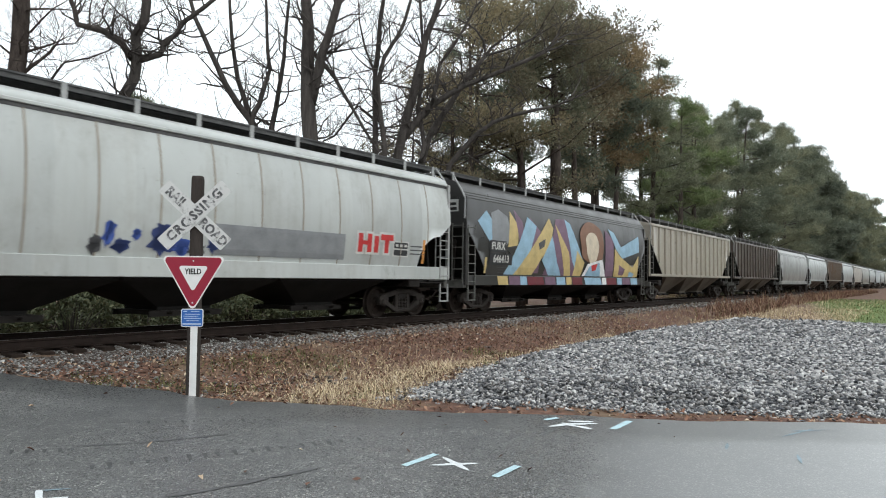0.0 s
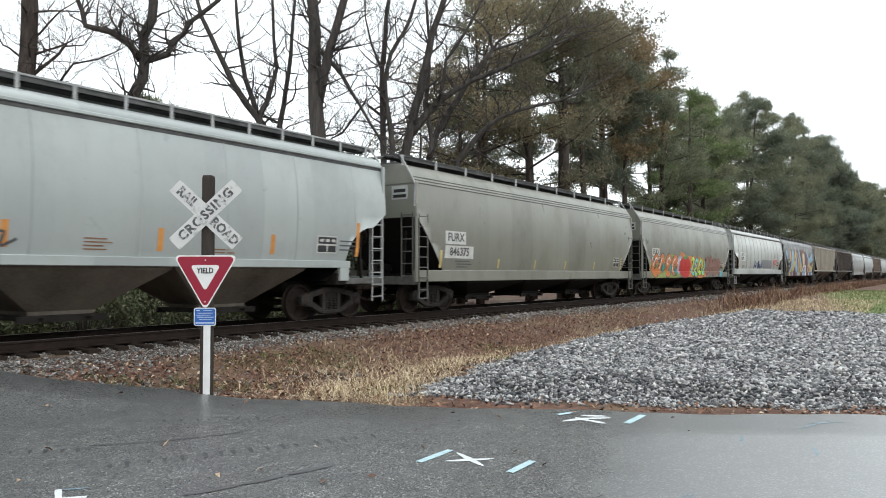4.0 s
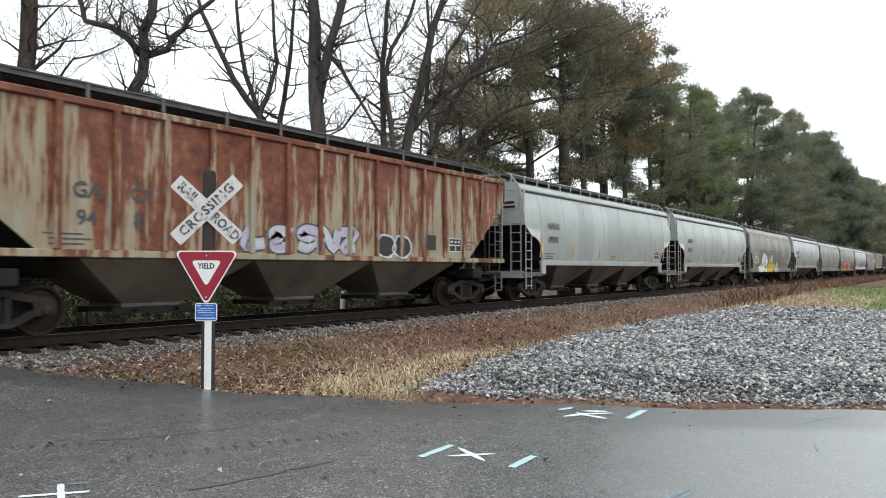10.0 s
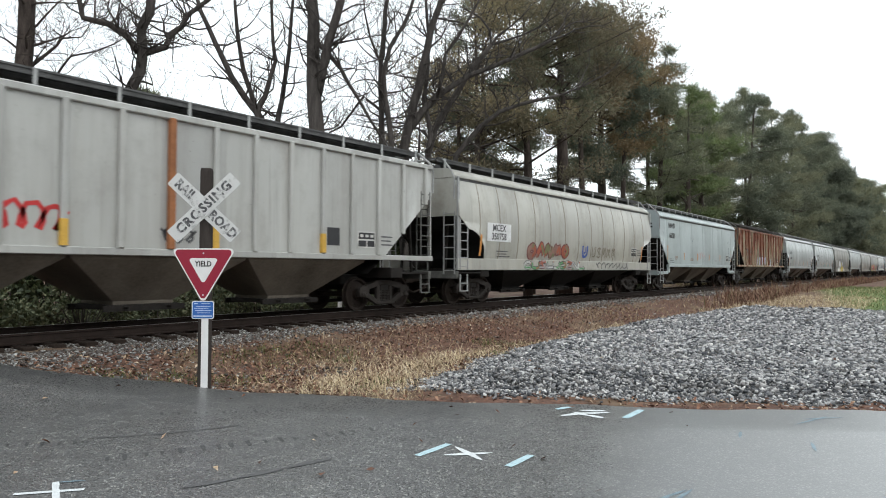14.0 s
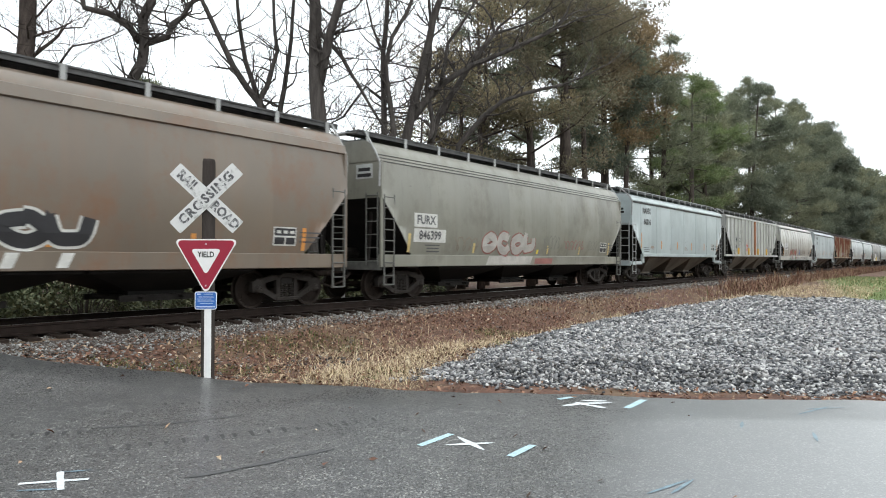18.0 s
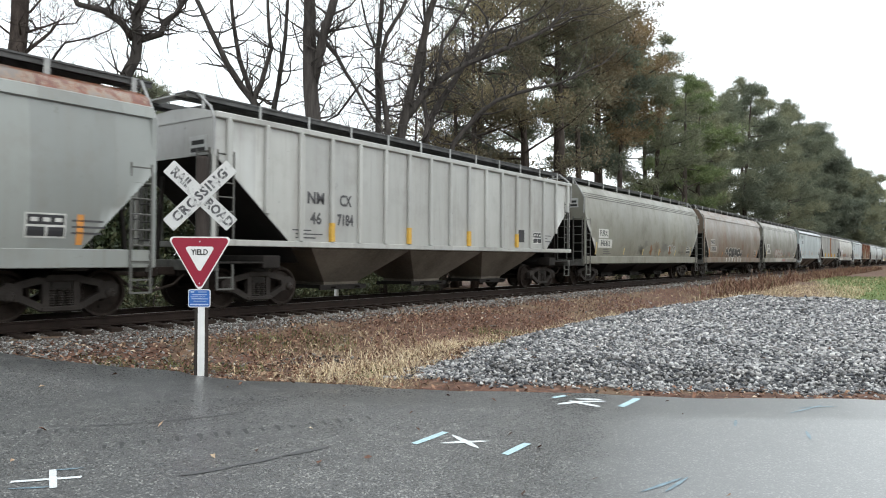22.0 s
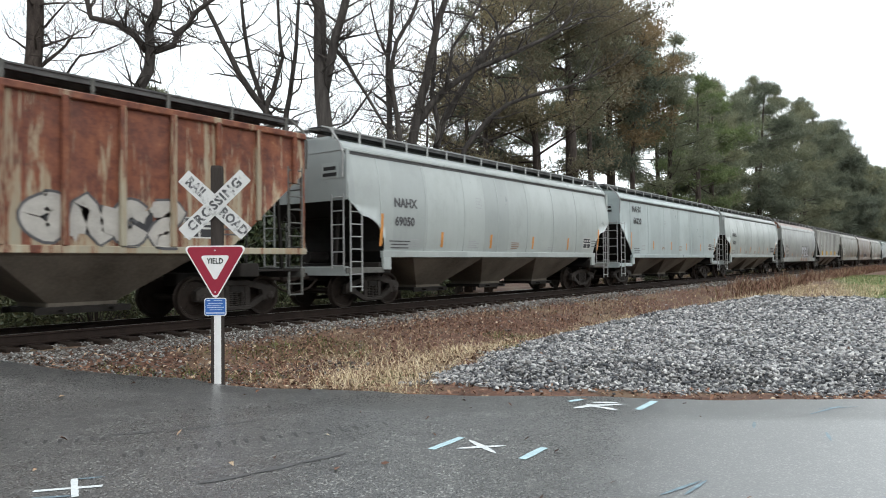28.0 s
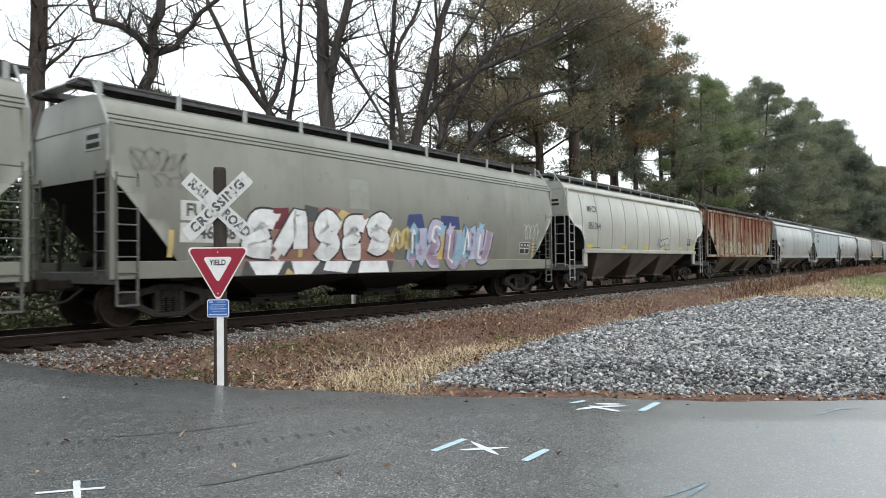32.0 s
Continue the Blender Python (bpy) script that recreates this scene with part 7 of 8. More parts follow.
    scribble(c, s, 1.7, 3.6, 1.56, 1.85, "teal", 51, 0.04, 5)
    scribble(c, s, 6.9, 7.6, 2.4, 3.0, "teal", 52, 0.04, 4)
    scribble(c, s, -1.2, 0.6, 1.56, 1.8, "teal", 53, 0.04, 4)
    c, s = at(7)
    piece(c, s, -2.3, 1.4, 1.55, 2.25, 5, ["lavender", "silver"], "dark", 71, "blob", "pale block graffiti letters", None, 0.3, None, False)
    for x in (2.45, 3.15):
        bubble(c, s, "black round throw-up shape", [(x - 0.4, 1.75), (x - 0.2, 2.1), (x + 0.3, 2.05), (x + 0.42, 1.7), (x, 1.5)], "black", "silver", 0.01 + 0.004 * x, 0.06)
    c, s = at(8)
    scribble(c, s, -1.2, 0.4, 1.75, 2.25, "pink", 81, 0.03, 4)
    c, s = at(9)
    piece(c, s, -4.3, -0.9, 1.56, 2.15, 5, ["clay", "brick", "olive"], "maroon", 91, "blob", "dark red graffiti letters", None, 0.3, (9, 1, 5, 8, 9), False)
    outline_word(c, s, 0.3, 1.0, 1.65, 2.2, 1, "blue", 92, 0.08)
    outline_word(c, s, 1.3, 4.0, 1.65, 2.15, 5, "dirty", 93, 0.04)
    piece(c, s, -4.6, 0.6, 1.16, 1.5, 9, ["offwhite", "green", "brick", "grey"], "dark", 94, "spike", "coloured tag on the sill")
    scribble(c, s, 1.8, 5.6, 1.18, 1.48, "dark", 95, 0.05, 9)
    c, s = at(10)
    scribble(c, s, -3.2, -2.0, 1.75, 2.35, "red", 101, 0.09, 4)
    part("rusty_post", Shape().box(-0.068, 0.068, -0.058, 0.058, 1.54, 4.15, 0.01), plain("orange_rust", (0.3, 0.12, 0.05), 0.85, 0, 0.4, 2, 20, 0.4), c, "orange rusted side post", at=(0, -1.545, 0))
    scribble(c, s, -0.2, 0.6, 1.65, 2.0, "dark", 102, 0.06, 3)
    c, s = at(12)
    piece(c, s, -3.4, 0.2, 1.32, 2.1, 4, ["faded", "faded"], "fadedred", 121, "blob", "faded white and red tag", None, 0.3, (9, 0, 9, 7), False)
    shards(c, s, "faded pale paint on the sill", [("faded", (-3.2, 0.98), (-3.0, 1.27), (0.0, 1.27), (-0.2, 0.98)), ("fadedred", (0.1, 1.0), (0.2, 1.2), (1.6, 1.2), (1.5, 1.0))])
    ticks(c, s, "yellow", [-3.2, 0.4], 1.36, 1.52)
    scribble(c, s, -5.0, -3.6, 1.4, 1.9, "dirty", 122, 0.05, 4)
    scribble(c, s, 0.8, 2.2, 1.5, 2.1, "smoke", 123, 0.045, 5)
    scribble(c, s, 2.6, 4.4, 1.5, 1.95, "fadedred", 124, 0.035, 6)
    scribble(c, s, 4.8, 6.0, 1.5, 2.0, "smoke", 125, 0.03, 5)
    c, s = at(13)
    piece(c, s, -3.1, 2.0, 1.32, 2.0, 6, ["black", "black"], "offwhite", 131, "blob", "black graffiti letters outlined in white", None, 0.3, (1, 9, 2, 8, 9, 7), False)
    shards(c, s, "white letter foot on the sill", [("offwhite", (x, 1.0), (x + 0.1, 1.26), (x + 0.32, 1.26), (x + 0.2, 1.0)) for x in (-3.0, -2.2, -1.3, -0.5, 0.4, 1.3)])
    c, s = at(14)
    for i, (x, z, w, h, col) in enumerate(((-1.6, 1.6, 0.5, 0.22, "smoke"), (-0.9, 1.95, 0.3, 0.16, "smoke"), (-0.1, 1.6, 0.2, 0.22, "rustmark"), (0.7, 1.75, 0.45, 0.28, "dirty"), (1.3, 1.55, 0.14, 0.16, "rustmark"), (2.1, 1.8, 0.5, 0.2, "smoke"), (3.0, 1.6, 0.22, 0.24, "rustmark"), (3.6, 2.0, 0.3, 0.3, "dirty"), (5.2, 1.62, 0.5, 0.24, "smoke"))):
        on_side(s, [blob(random.Random(150 + i), x, z, w, h, 2.0, 0.3), spike(random.Random(170 + i), x, z + 0.05, w * 0.9, h * 1.3)], 0.003 + 0.0005 * i, "grime_patch", col, c, "ragged patch of rust and grime")
    outline_word(c, s, 4.4, 6.2, 1.45, 2.2, 3, "dirty", 141, 0.05)
    scribble(c, s, 2.6, 4.0, 1.5, 2.0, "grey", 142, 0.05, 4)
    c, s = at(16)
    for bars in (((0.62, 0.95, 1.4, 2.3), (0.9, 1.55, 2.0, 2.3), (0.9, 1.4, 1.68, 1.9)), ((1.85, 2.15, 1.4, 2.3), (2.1, 2.75, 2.02, 2.3), (2.1, 2.6, 1.72, 1.92), (2.1, 2.75, 1.4, 1.6)), ((3.1, 3.45, 1.42, 2.32), (3.4, 4.15, 1.42, 1.62))):
        block_letter(c, s, bars, "silver", "black", "silver block letter outlined in black")
    shards(c, s, "orange rust patch on the sill", [("rustmark", (0.0, 0.97), (0.2, 1.27), (0.8, 1.27), (0.6, 0.97)), ("rustmark", (1.4, 0.97), (1.5, 1.27), (2.0, 1.27), (1.9, 0.97)), ("rustmark", (2.6, 0.97), (2.7, 1.27), (3.2, 1.27), (3.3, 0.97))])
    scribble(c, s, 4.1, 4.7, 1.5, 2.3, "dark", 162, 0.04, 3)
    scribble(c, s, -2.5, -1.4, 1.6, 1.95, "grey", 163, 0.05, 4)
    c, s = at(17)
    scribble(c, s, 5.1, 6.3, 1.65, 2.1, "black", 171, 0.07, 5)
    c, s = at(20)
    for x0, x1, n, sd in ((-4.9, -2.6, 3, 201), (-1.9, 0.5, 3, 202), (2.5, 5.5, 4, 203)):
        piece(c, s, x0, x1, 1.58, 2.45, n, ["beige_fill", "beige_fill"] if sd != 203 else ["faded", "faded"], "dark", sd, "blob", "pale letters outlined in black", None, 0.3, None, False)
    c, s = at(21)
    piece(c, s, 1.2, 2.8, 1.78, 2.3, 2, ["grey", "offwhite"], "dark", 211, "blob", "small grey throw-up tag")
    c, s = at(22)
    shards(c, s, "dark and rosy spray behind the letters", [("clay", (-5.6, 1.1), (-5.3, 2.3), (-3.0, 2.6), (-0.8, 2.3), (-0.5, 1.1)), ("maroon", (-5.2, 2.0), (-4.9, 2.45), (-4.3, 2.5), (-4.3, 2.0)), ("dark", (-3.9, 2.2), (-3.8, 2.6), (-3.4, 2.55), (-3.3, 2.2)), ("sand", (-3.0, 2.2), (-2.6, 2.55), (-1.9, 2.35), (-2.0, 2.1))], 0.003)
    piece(c, s, -5.5, -0.7, 1.32, 2.5, 5, ["white", "white"], "black", 221, "blob", "white bubble graffiti outlined in black", None, 0.2, (4, 1, 2, 4, 2, 0), False)
    shards(c, s, "white letter feet running onto the sill", [("dark", (-5.6, 0.97), (-5.5, 1.27), (-0.6, 1.27), (-0.7, 0.97)), ("white", (-5.2, 0.97), (-5.4, 1.27), (-4.4, 1.27), (-4.6, 0.97)), ("white", (-4.1, 0.97), (-4.2, 1.27), (-3.3, 1.27), (-3.6, 0.97)), ("white", (-3.2, 1.05), (-3.1, 1.27), (-2.2, 1.27), (-2.4, 0.97)), ("white", (-2.0, 0.97), (-1.9, 1.27), (-0.9, 1.27), (-0.8, 0.97)), ("sand", (-4.4, 0.97), (-4.3, 1.12), (-4.1, 0.97))])
    shards(c, s, "violet and yellow spray behind the letters", [("navy", (-0.2, 1.8), (0.0, 2.55), (0.6, 2.6), (0.8, 2.0)), ("navy", (1.4, 2.0), (1.5, 2.6), (2.4, 2.6), (2.5, 2.1)), ("sand", (0.3, 1.3), (0.6, 2.2), (4.3, 2.2), (4.2, 1.3))], 0.003)
    piece(c, s, 0.0, 4.3, 1.02, 2.5, 5, ["sky", "lavender", "mauve"], "dark", 222, "blob", "blue and violet graffiti letters", None, 0.25, (5, 4, 7, 8, 7))
    piece(c, s, -0.8, 0.2, 1.4, 2.2, 1, ["sand"], "dirty", 223, "blob", "mustard cloud shape")
    scribble(c, s, -8.1, -6.9, 2.95, 3.5, "smoke", 225, 0.07, 6)
    scribble(c, s, -7.7, -6.9, 2.7, 3.0, "smoke", 227, 0.05, 3)
    shards(c, s, "pale rubbed patch", [("rubbed", (-2.3, 2.6), (-2.3, 3.35), (-1.6, 3.35), (-1.6, 2.6))], 0.002)
    scribble(c, s, 6.4, 7.4, 1.9, 2.6, "offwhite", 226, 0.03, 4)


graffiti()


# ---- trees and shrubs behind the track ----
ACROSS = Vector((0.581, -0.814, 0))
DEEP = Vector((0.814, 0.581, 0))


def grow(s, rng, start, way, length, radius, level, twigs):
    """One crooked branch with its side branches."""
    n = 5 if level else 4
    path, radii = [start], [radius]
    d = way.normalized()
    for i in range(n):
        d = (d + Vector((rng.gauss(0, 0.3), rng.gauss(0, 0.3), rng.gauss(0.08, 0.2)))).normalized()
        path.append(path[-1] + d * (length / n))
        radii.append(max(0.004, radius * (1 - 0.8 * (i + 1) / n)))
    s.tube(path, radii, 5 if radius > 0.03 else 3, False)
    if level <= 0:
        return
    for i in range(twigs):
        t = rng.uniform(0.25, 1.0) * n
        k = min(int(t), n - 1)
        p = path[k].lerp(path[k + 1], t - k)
        side = Vector((rng.gauss(0, 1), rng.gauss(0, 1), rng.gauss(0.35, 0.6))).normalized()
        grow(s, rng, p, d * 0.6 + side * 0.9, length * rng.uniform(0.35, 0.65), max(0.005, radii[k] * 0.5), level - 1, max(3, twigs - 1))


def stem_tree(name, label, spot, stems, seed, twigs=5, material=None, levels=2):
    rng = random.Random(seed)
    base_z = float(ground_z(np.array(spot[0]), np.array(spot[1])))
    tree = thing(name, label, "tree", "trees behind the track", (spot[0], spot[1], base_z))
    material = material or M["bark"]
    twig = Shape()
    for j, (r0, r1, pts) in enumerate(stems):
        pts = [ACROSS * u + Vector((0, 0, z - base_z)) for u, z in pts]
        if pts[0].z < 4:
            pts.insert(0, Vector((pts[0].x * 0.7, pts[0].y * 0.7, -0.2)))
        depth = rng.uniform(-0.5, 0.5) if j else 0
        smooth = [pts[0]]
        for a, b in zip(pts, pts[1:]):
            for f in (0.5, 1.0):
                p = a.lerp(b, f) + Vector((rng.gauss(0, 0.03), rng.gauss(0, 0.03), 0)) * (b - a).length * 0.4
                smooth.append(p)
        n = len(smooth)
        radii = [r0 + (r1 - r0) * i / (n - 1) for i in range(n)]
        if smooth[0].z < 0:
            radii[0] *= 1.35
        smooth = [p + DEEP * (depth * min(1.0, i / 3)) for i, p in enumerate(smooth)]
        part("trunk" if j == 0 else "limb", Shape().tube(smooth, radii, 10 if r0 > 0.12 else 7), material, tree, smooth=True)
        for i, p in enumerate(smooth):
            if p.z > 5.5:
                for _ in range(2 if r0 > 0.1 else 3):
                    side = Vector((rng.gauss(0, 1), rng.gauss(0, 1), rng.gauss(0.5, 0.5)))
                    grow(twig, rng, p, side, rng.uniform(1.0, 2.6), min(0.05, radii[i] * 0.4), levels, twigs)
        d = (smooth[-1] - smooth[-2]).normalized()
        for _ in range(3):
            grow(twig, rng, smooth[-1], d + Vector((rng.gauss(0, 0.4), rng.gauss(0, 0.4), 0.2)), rng.uniform(2, 4), r1 * 0.7, levels, twigs + 1)
    tagged(part("twig_crown", twig, material, tree), kind="stuff")
    return tree


stem_tree("pine_tree", "tall straight pine trunk with a few low dead branches", (10.99, 11.71), [(0.29, 0.25, [(0.02, 2.24), (-0.01, 7.86), (0.04, 9.21), (0.09, 11.15), (0.14, 13.85)]), (0.07, 0.02, [(0.24, 8.09), (0.72, 8.63), (1.11, 9.18), (1.78, 9.22)]), (0.05, 0.02, [(0.28, 8.79), (0.91, 9.12), (1.4, 9.41)])], 1, 3, M["pinebark"], 2)
stem_tree("oak_tree", "bare oak with two crooked elbow limbs", (14.91, 11.4), [(0.24, 0.16, [(-0.67, 2.4), (-0.59, 6.75), (-0.2, 8.06), (0.16, 8.76), (0.25, 9.58), (0.18, 10.41), (0.52, 11.11), (0.6, 12.63), (0.79, 14.38)]), (0.15, 0.07, [(0.1, 9.5), (-0.19, 10.02), (-0.85, 10.47), (-1.87, 10.71), (-2.0, 11.31), (-2.58, 12.62)]), (0.13, 0.07, [(0.33, 9.48), (1.01, 9.81), (1.14, 10.37), (1.59, 10.66), (1.79, 11.12), (2.65, 11.77), (3.95, 12.87)]), (0.05, 0.02, [(-3.1, 8.59), (-2.56, 9.35), (-1.58, 9.53), (-0.82, 9.84)])], 2, 4, None, 2)
stem_tree("hardwood_tree", "bare multi-stemmed hardwood leaning over the tracks", (19.74, 9.83), [(0.2, 0.07, [(0.24, 2.56), (-0.1, 7.64), (-1.32, 9.38), (-1.98, 10.78), (-2.64, 12.22), (-3.2, 13.91)]), (0.17, 0.06, [(0.36, 2.57), (-0.22, 7.86), (-0.88, 9.72), (-1.23, 11.51), (-1.39, 13.68)]), (0.15, 0.05, [(0.24, 2.56), (0.12, 7.86), (0.45, 9.1), (0.71, 9.94), (0.54, 11.27), (0.38, 13.69)]), (0.15, 0.05, [(0.48, 2.57), (0.82, 7.65), (1.01, 9.1), (1.19, 10.6), (1.31, 12.24), (1.4, 13.7)])], 3, 4)
stem_tree("hardwood_tree", "thick forked bare hardwood trunk", (19.69, 6.48), [(0.37, 0.2, [(0.0, 2.48), (-0.02, 6.7), (-0.08, 8.76), (-0.11, 10.16), (-0.14, 11.51), (-0.3, 13.77)]), (0.2, 0.14, [(0.06, 8.13), (0.31, 9.17), (0.57, 10.16), (0.88, 11.29), (1.28, 12.87), (1.84, 14.68)]), (0.1, 0.05, [(0.19, 10.16), (0.96, 9.26), (1.64, 8.13), (2.58, 6.56)]), (0.06, 0.03, [(0.32, 10.11), (0.95, 10.21), (1.86, 10.35)])], 4, 4, None, 2)
stem_tree("hardwood_tree", "slender bare hardwood with upswept limbs", (22.77, 5.63), [(0.15, 0.08, [(0.05, 2.59), (-0.02, 6.58), (-0.05, 8.64), (-0.04, 10.09), (0.17, 12.26), (0.33, 14.2)]), (0.13, 0.06, [(0.39, 2.59), (0.46, 6.58), (0.21, 8.4), (0.11, 9.41), (0.35, 10.57), (0.95, 11.54), (1.26, 12.27), (1.66, 13.72)]), (0.07, 0.03, [(0.02, 7.91), (-0.85, 8.63), (-1.81, 7.3), (-2.3, 7.05)]), (0.06, 0.02, [(-0.04, 9.97), (-0.5, 11.05), (-0.75, 12.26), (-0.88, 13.47)])], 5, 4)
stem_tree("oak_tree", "bare oak with a long level limb", (24.42, 5.05), [(0.24, 0.12, [(-0.5, 2.64), (-0.47, 6.54), (-0.03, 8.64), (0.19, 9.59), (0.46, 10.89), (0.63, 11.84), (1.02, 12.9), (1.56, 14.65)]), (0.17, 0.08, [(-0.35, 7.27), (0.35, 8.27), (0.97, 8.92), (1.72, 9.4), (2.44, 9.83), (3.59, 10.29), (4.71, 10.79), (6.08, 11.42)]), (0.12, 0.06, [(0.53, 6.32), (0.65, 7.15), (0.39, 8.89), (0.51, 10.39), (0.51, 11.64), (0.32, 13.64)]), (0.09, 0.04, [(0.97, 8.9), (1.33, 10.65), (2.2, 11.9), (2.82, 13.16)])], 6, 5)
stem_tree("hardwood_tree", "crooked bare tree beneath a brown oak crown", (26.85, 5.1), [(0.2, 0.1, [(-0.88, 2.74), (-0.9, 6.65), (-0.53, 7.85), (0.23, 9.13), (1.16, 10.6), (2.08, 11.8)]), (0.14, 0.07, [(0.26, 4.61), (0.43, 6.53), (1.62, 7.97), (2.5, 8.61), (3.43, 8.96), (5.29, 9.42)])], 7, 5)


def bare_tree(label, spot, height, seed, levels=3):
    rng = random.Random(seed)
    z = float(ground_z(np.array(spot[0]), np.array(spot[1])))
    tree = thing("hardwood_tree", label, "tree", "trees behind the track", (spot[0], spot[1], z))
    top = Vector((rng.uniform(-1, 1), rng.uniform(-1, 1), height * 0.55))
    path = [Vector((0, 0, -0.2)), top * 0.35 + Vector((rng.gauss(0, 0.2), 0, 0)), top * 0.7, top]
    part("trunk", Shape().tube(path, [0.17, 0.14, 0.11, 0.07], 8), M["bark"], tree, smooth=True)
    s = Shape()
    for _ in range(7):
        p = path[1].lerp(path[3], rng.uniform(0.3, 1))
        grow(s, rng, p, Vector((rng.gauss(0, 0.6), rng.gauss(0, 0.6), 1.0)), height * rng.uniform(0.3, 0.5), 0.07, levels, 4)
    tagged(part("twig_crown", s, M["bark"], tree), kind="stuff")
    return tree


for i, (x, y, h) in enumerate([(17, 24, 15), (24, 27, 14), (30, 22, 15), (34, 17, 14), (29, 12, 13), (40, 24, 15), (13, 22, 12), (37, 11, 14), (9, 19, 13), (16, 31, 14), (20.5, 20, 13), (26, 18, 14), (22, 36, 15), (29, 31, 15), (11, 28, 14)]):
    bare_tree("slim bare hardwood in the thin wood behind", (x, y), h, 40 + i, 3)


def clump_cloud(centres, sizes, rng, per, length, width, droop=0.0, flat=False):
    """Needle or leaf blades, `per` to a clump, scattered round each centre."""
    n = len(centres) * per
    c = np.repeat(np.asarray(centres, float), per, 0)
    z = np.repeat(np.asarray(sizes, float), per)[:, None]
    d = rng.normal(size=(n, 3))
    d /= np.linalg.norm(d, axis=1, keepdims=True)
    p = c + d * z * rng.uniform(0.15, 1.0, (n, 1)) ** 0.6 * np.array([1, 1, 0.6 if flat else 1.0])
    w = d + rng.normal(size=(n, 3)) * 0.7 + np.array([0, 0, 0.25 - droop])
    w /= np.linalg.norm(w, axis=1, keepdims=True)
    s = np.cross(w, rng.normal(size=(n, 3)))
    s /= np.linalg.norm(s, axis=1, keepdims=True) + 1e-9
    ln = length * rng.uniform(0.6, 1.3, (n, 1))
    v = np.stack([p - s * width / 2, p + s * width / 2, p + w * ln + s * width * 0.3, p + w * ln - s * width * 0.3], 1)
    return v.reshape(-1, 3), np.arange(4 * n).reshape(-1, 4)


def pine(label, spot, height, seed, spread, clear=0.35, dense=1.0, blade=0.34, trunk=0.3, crown_mat="needle", name="pine_tree", clump=0.75):
    """A tall pine: straight trunk, whorled limbs and tufted needle clumps with gaps between."""
    rng, nr = random.Random(seed), np.random.default_rng(seed)
    z0 = float(ground_z(np.array(spot[0]), np.array(spot[1])))
    tree = thing(name, label, "tree", "trees behind the track", (spot[0], spot[1], z0))
    lean = (rng.gauss(0, 0.02) * height, rng.gauss(0, 0.02) * height)
    path = [Vector((lean[0] * f * f, lean[1] * f * f, height * f - (0.2 if f == 0 else 0))) for f in np.linspace(0, 1, 7)]
    limbs, centres, sizes = Shape().tube(path, [trunk * (1.15 - 1.05 * f) for f in np.linspace(0, 1, 7)], 9), [], []
    n = int(26 * dense * max(1.0, height / 16))
    for i in range(n):
        f = clear + (1 - clear) * (i + rng.random()) / n
        rel = (f - clear) / (1 - clear)
        reach = spread * (0.35 + 1.0 * math.sin(math.pi * min(1.0, 0.22 + 0.75 * rel))) * rng.uniform(0.55, 1.1) * (1.0 if rel < 0.85 else 0.6)
        a = rng.uniform(0, 2 * math.pi)
        p0 = Vector((lean[0] * f * f, lean[1] * f * f, height * f))
        d = Vector((math.cos(a), math.sin(a), rng.uniform(0.0, 0.45)))
        p1 = p0 + d * reach * 0.55 + Vector((0, 0, rng.uniform(-0.3, 0.2)))
        p2 = p0 + d * reach + Vector((0, 0, rng.uniform(-0.1, 0.5)))
        limbs.tube([p0, p1, p2], [0.07 * (1.3 - rel), 0.045, 0.015], 4, False)
        for _ in range(int(6 + 3 * reach)):
            q = p0.lerp(p1, 1) if rng.random() < 0.3 else p1.lerp(p2, rng.random())
            q = q + Vector((rng.gauss(0, 0.45), rng.gauss(0, 0.45), rng.gauss(0.1, 0.14))) * (0.45 + 0.16 * reach)
            centres.append(tuple(q))
            sizes.append(rng.uniform(0.35, 1.0) * clump)
    part("trunk", limbs, M["pinebark"], tree, smooth=True)
    v, f = clump_cloud(centres, sizes, nr, int(52 * dense), blade, blade * (0.16 if "needle" in crown_mat else 0.45), 0.0, "needle" in crown_mat and clump < 0.9)
    crown = soup("crown", v, f, M[crown_mat], "")
    crown.parent = tree
    return tree


pine("tall dark pine with a bare lower trunk", (40.3, 5.6), 19.5, 11, 3.2, 0.5, 0.75, 0.3, 0.52)
pine("spreading oak holding withered brown leaves", (37.5, 6.6), 20.0, 12, 5.6, 0.28, 1.05, 0.15, 0.28, "brownleaf", "oak_tree", 1.0)
pine("slender oak holding withered brown leaves", (33.5, 7.6), 18.5, 18, 4.4, 0.32, 0.8, 0.14, 0.22, "brownleaf", "oak_tree", 0.9)
pine("oak with russet leaves mixed into the pines", (44.5, 6.2), 21.5, 13, 3.8, 0.55, 0.8, 0.15, 0.25, "russet", "oak_tree", 0.9)
pine("olive-brown oak thinning towards the bare trees", (35.0, 10.0), 15.5, 14, 3.8, 0.28, 0.65, 0.14, 0.25, "brownleaf", "oak_tree", 0.9)
pine("dark green pine behind a brown oak", (40.0, 11.5), 20.0, 15, 4.2, 0.25, 0.8, 0.32, 0.3)
pine("oak with russet leaves mixed into the pines", (51.0, 6.0), 20.3, 23, 4.0, 0.5, 0.8, 0.17, 0.25, "russet", "oak_tree", 0.9)
pine("dark pine with a ragged tufted top", (57.0, 5.2), 19.6, 24, 3.3, 0.3, 0.95, 0.26, 0.28)
pine("dark green pine behind a brown oak", (45.0, 10.5), 19.0, 16, 4.2, 0.35, 0.8, 0.34, 0.3)
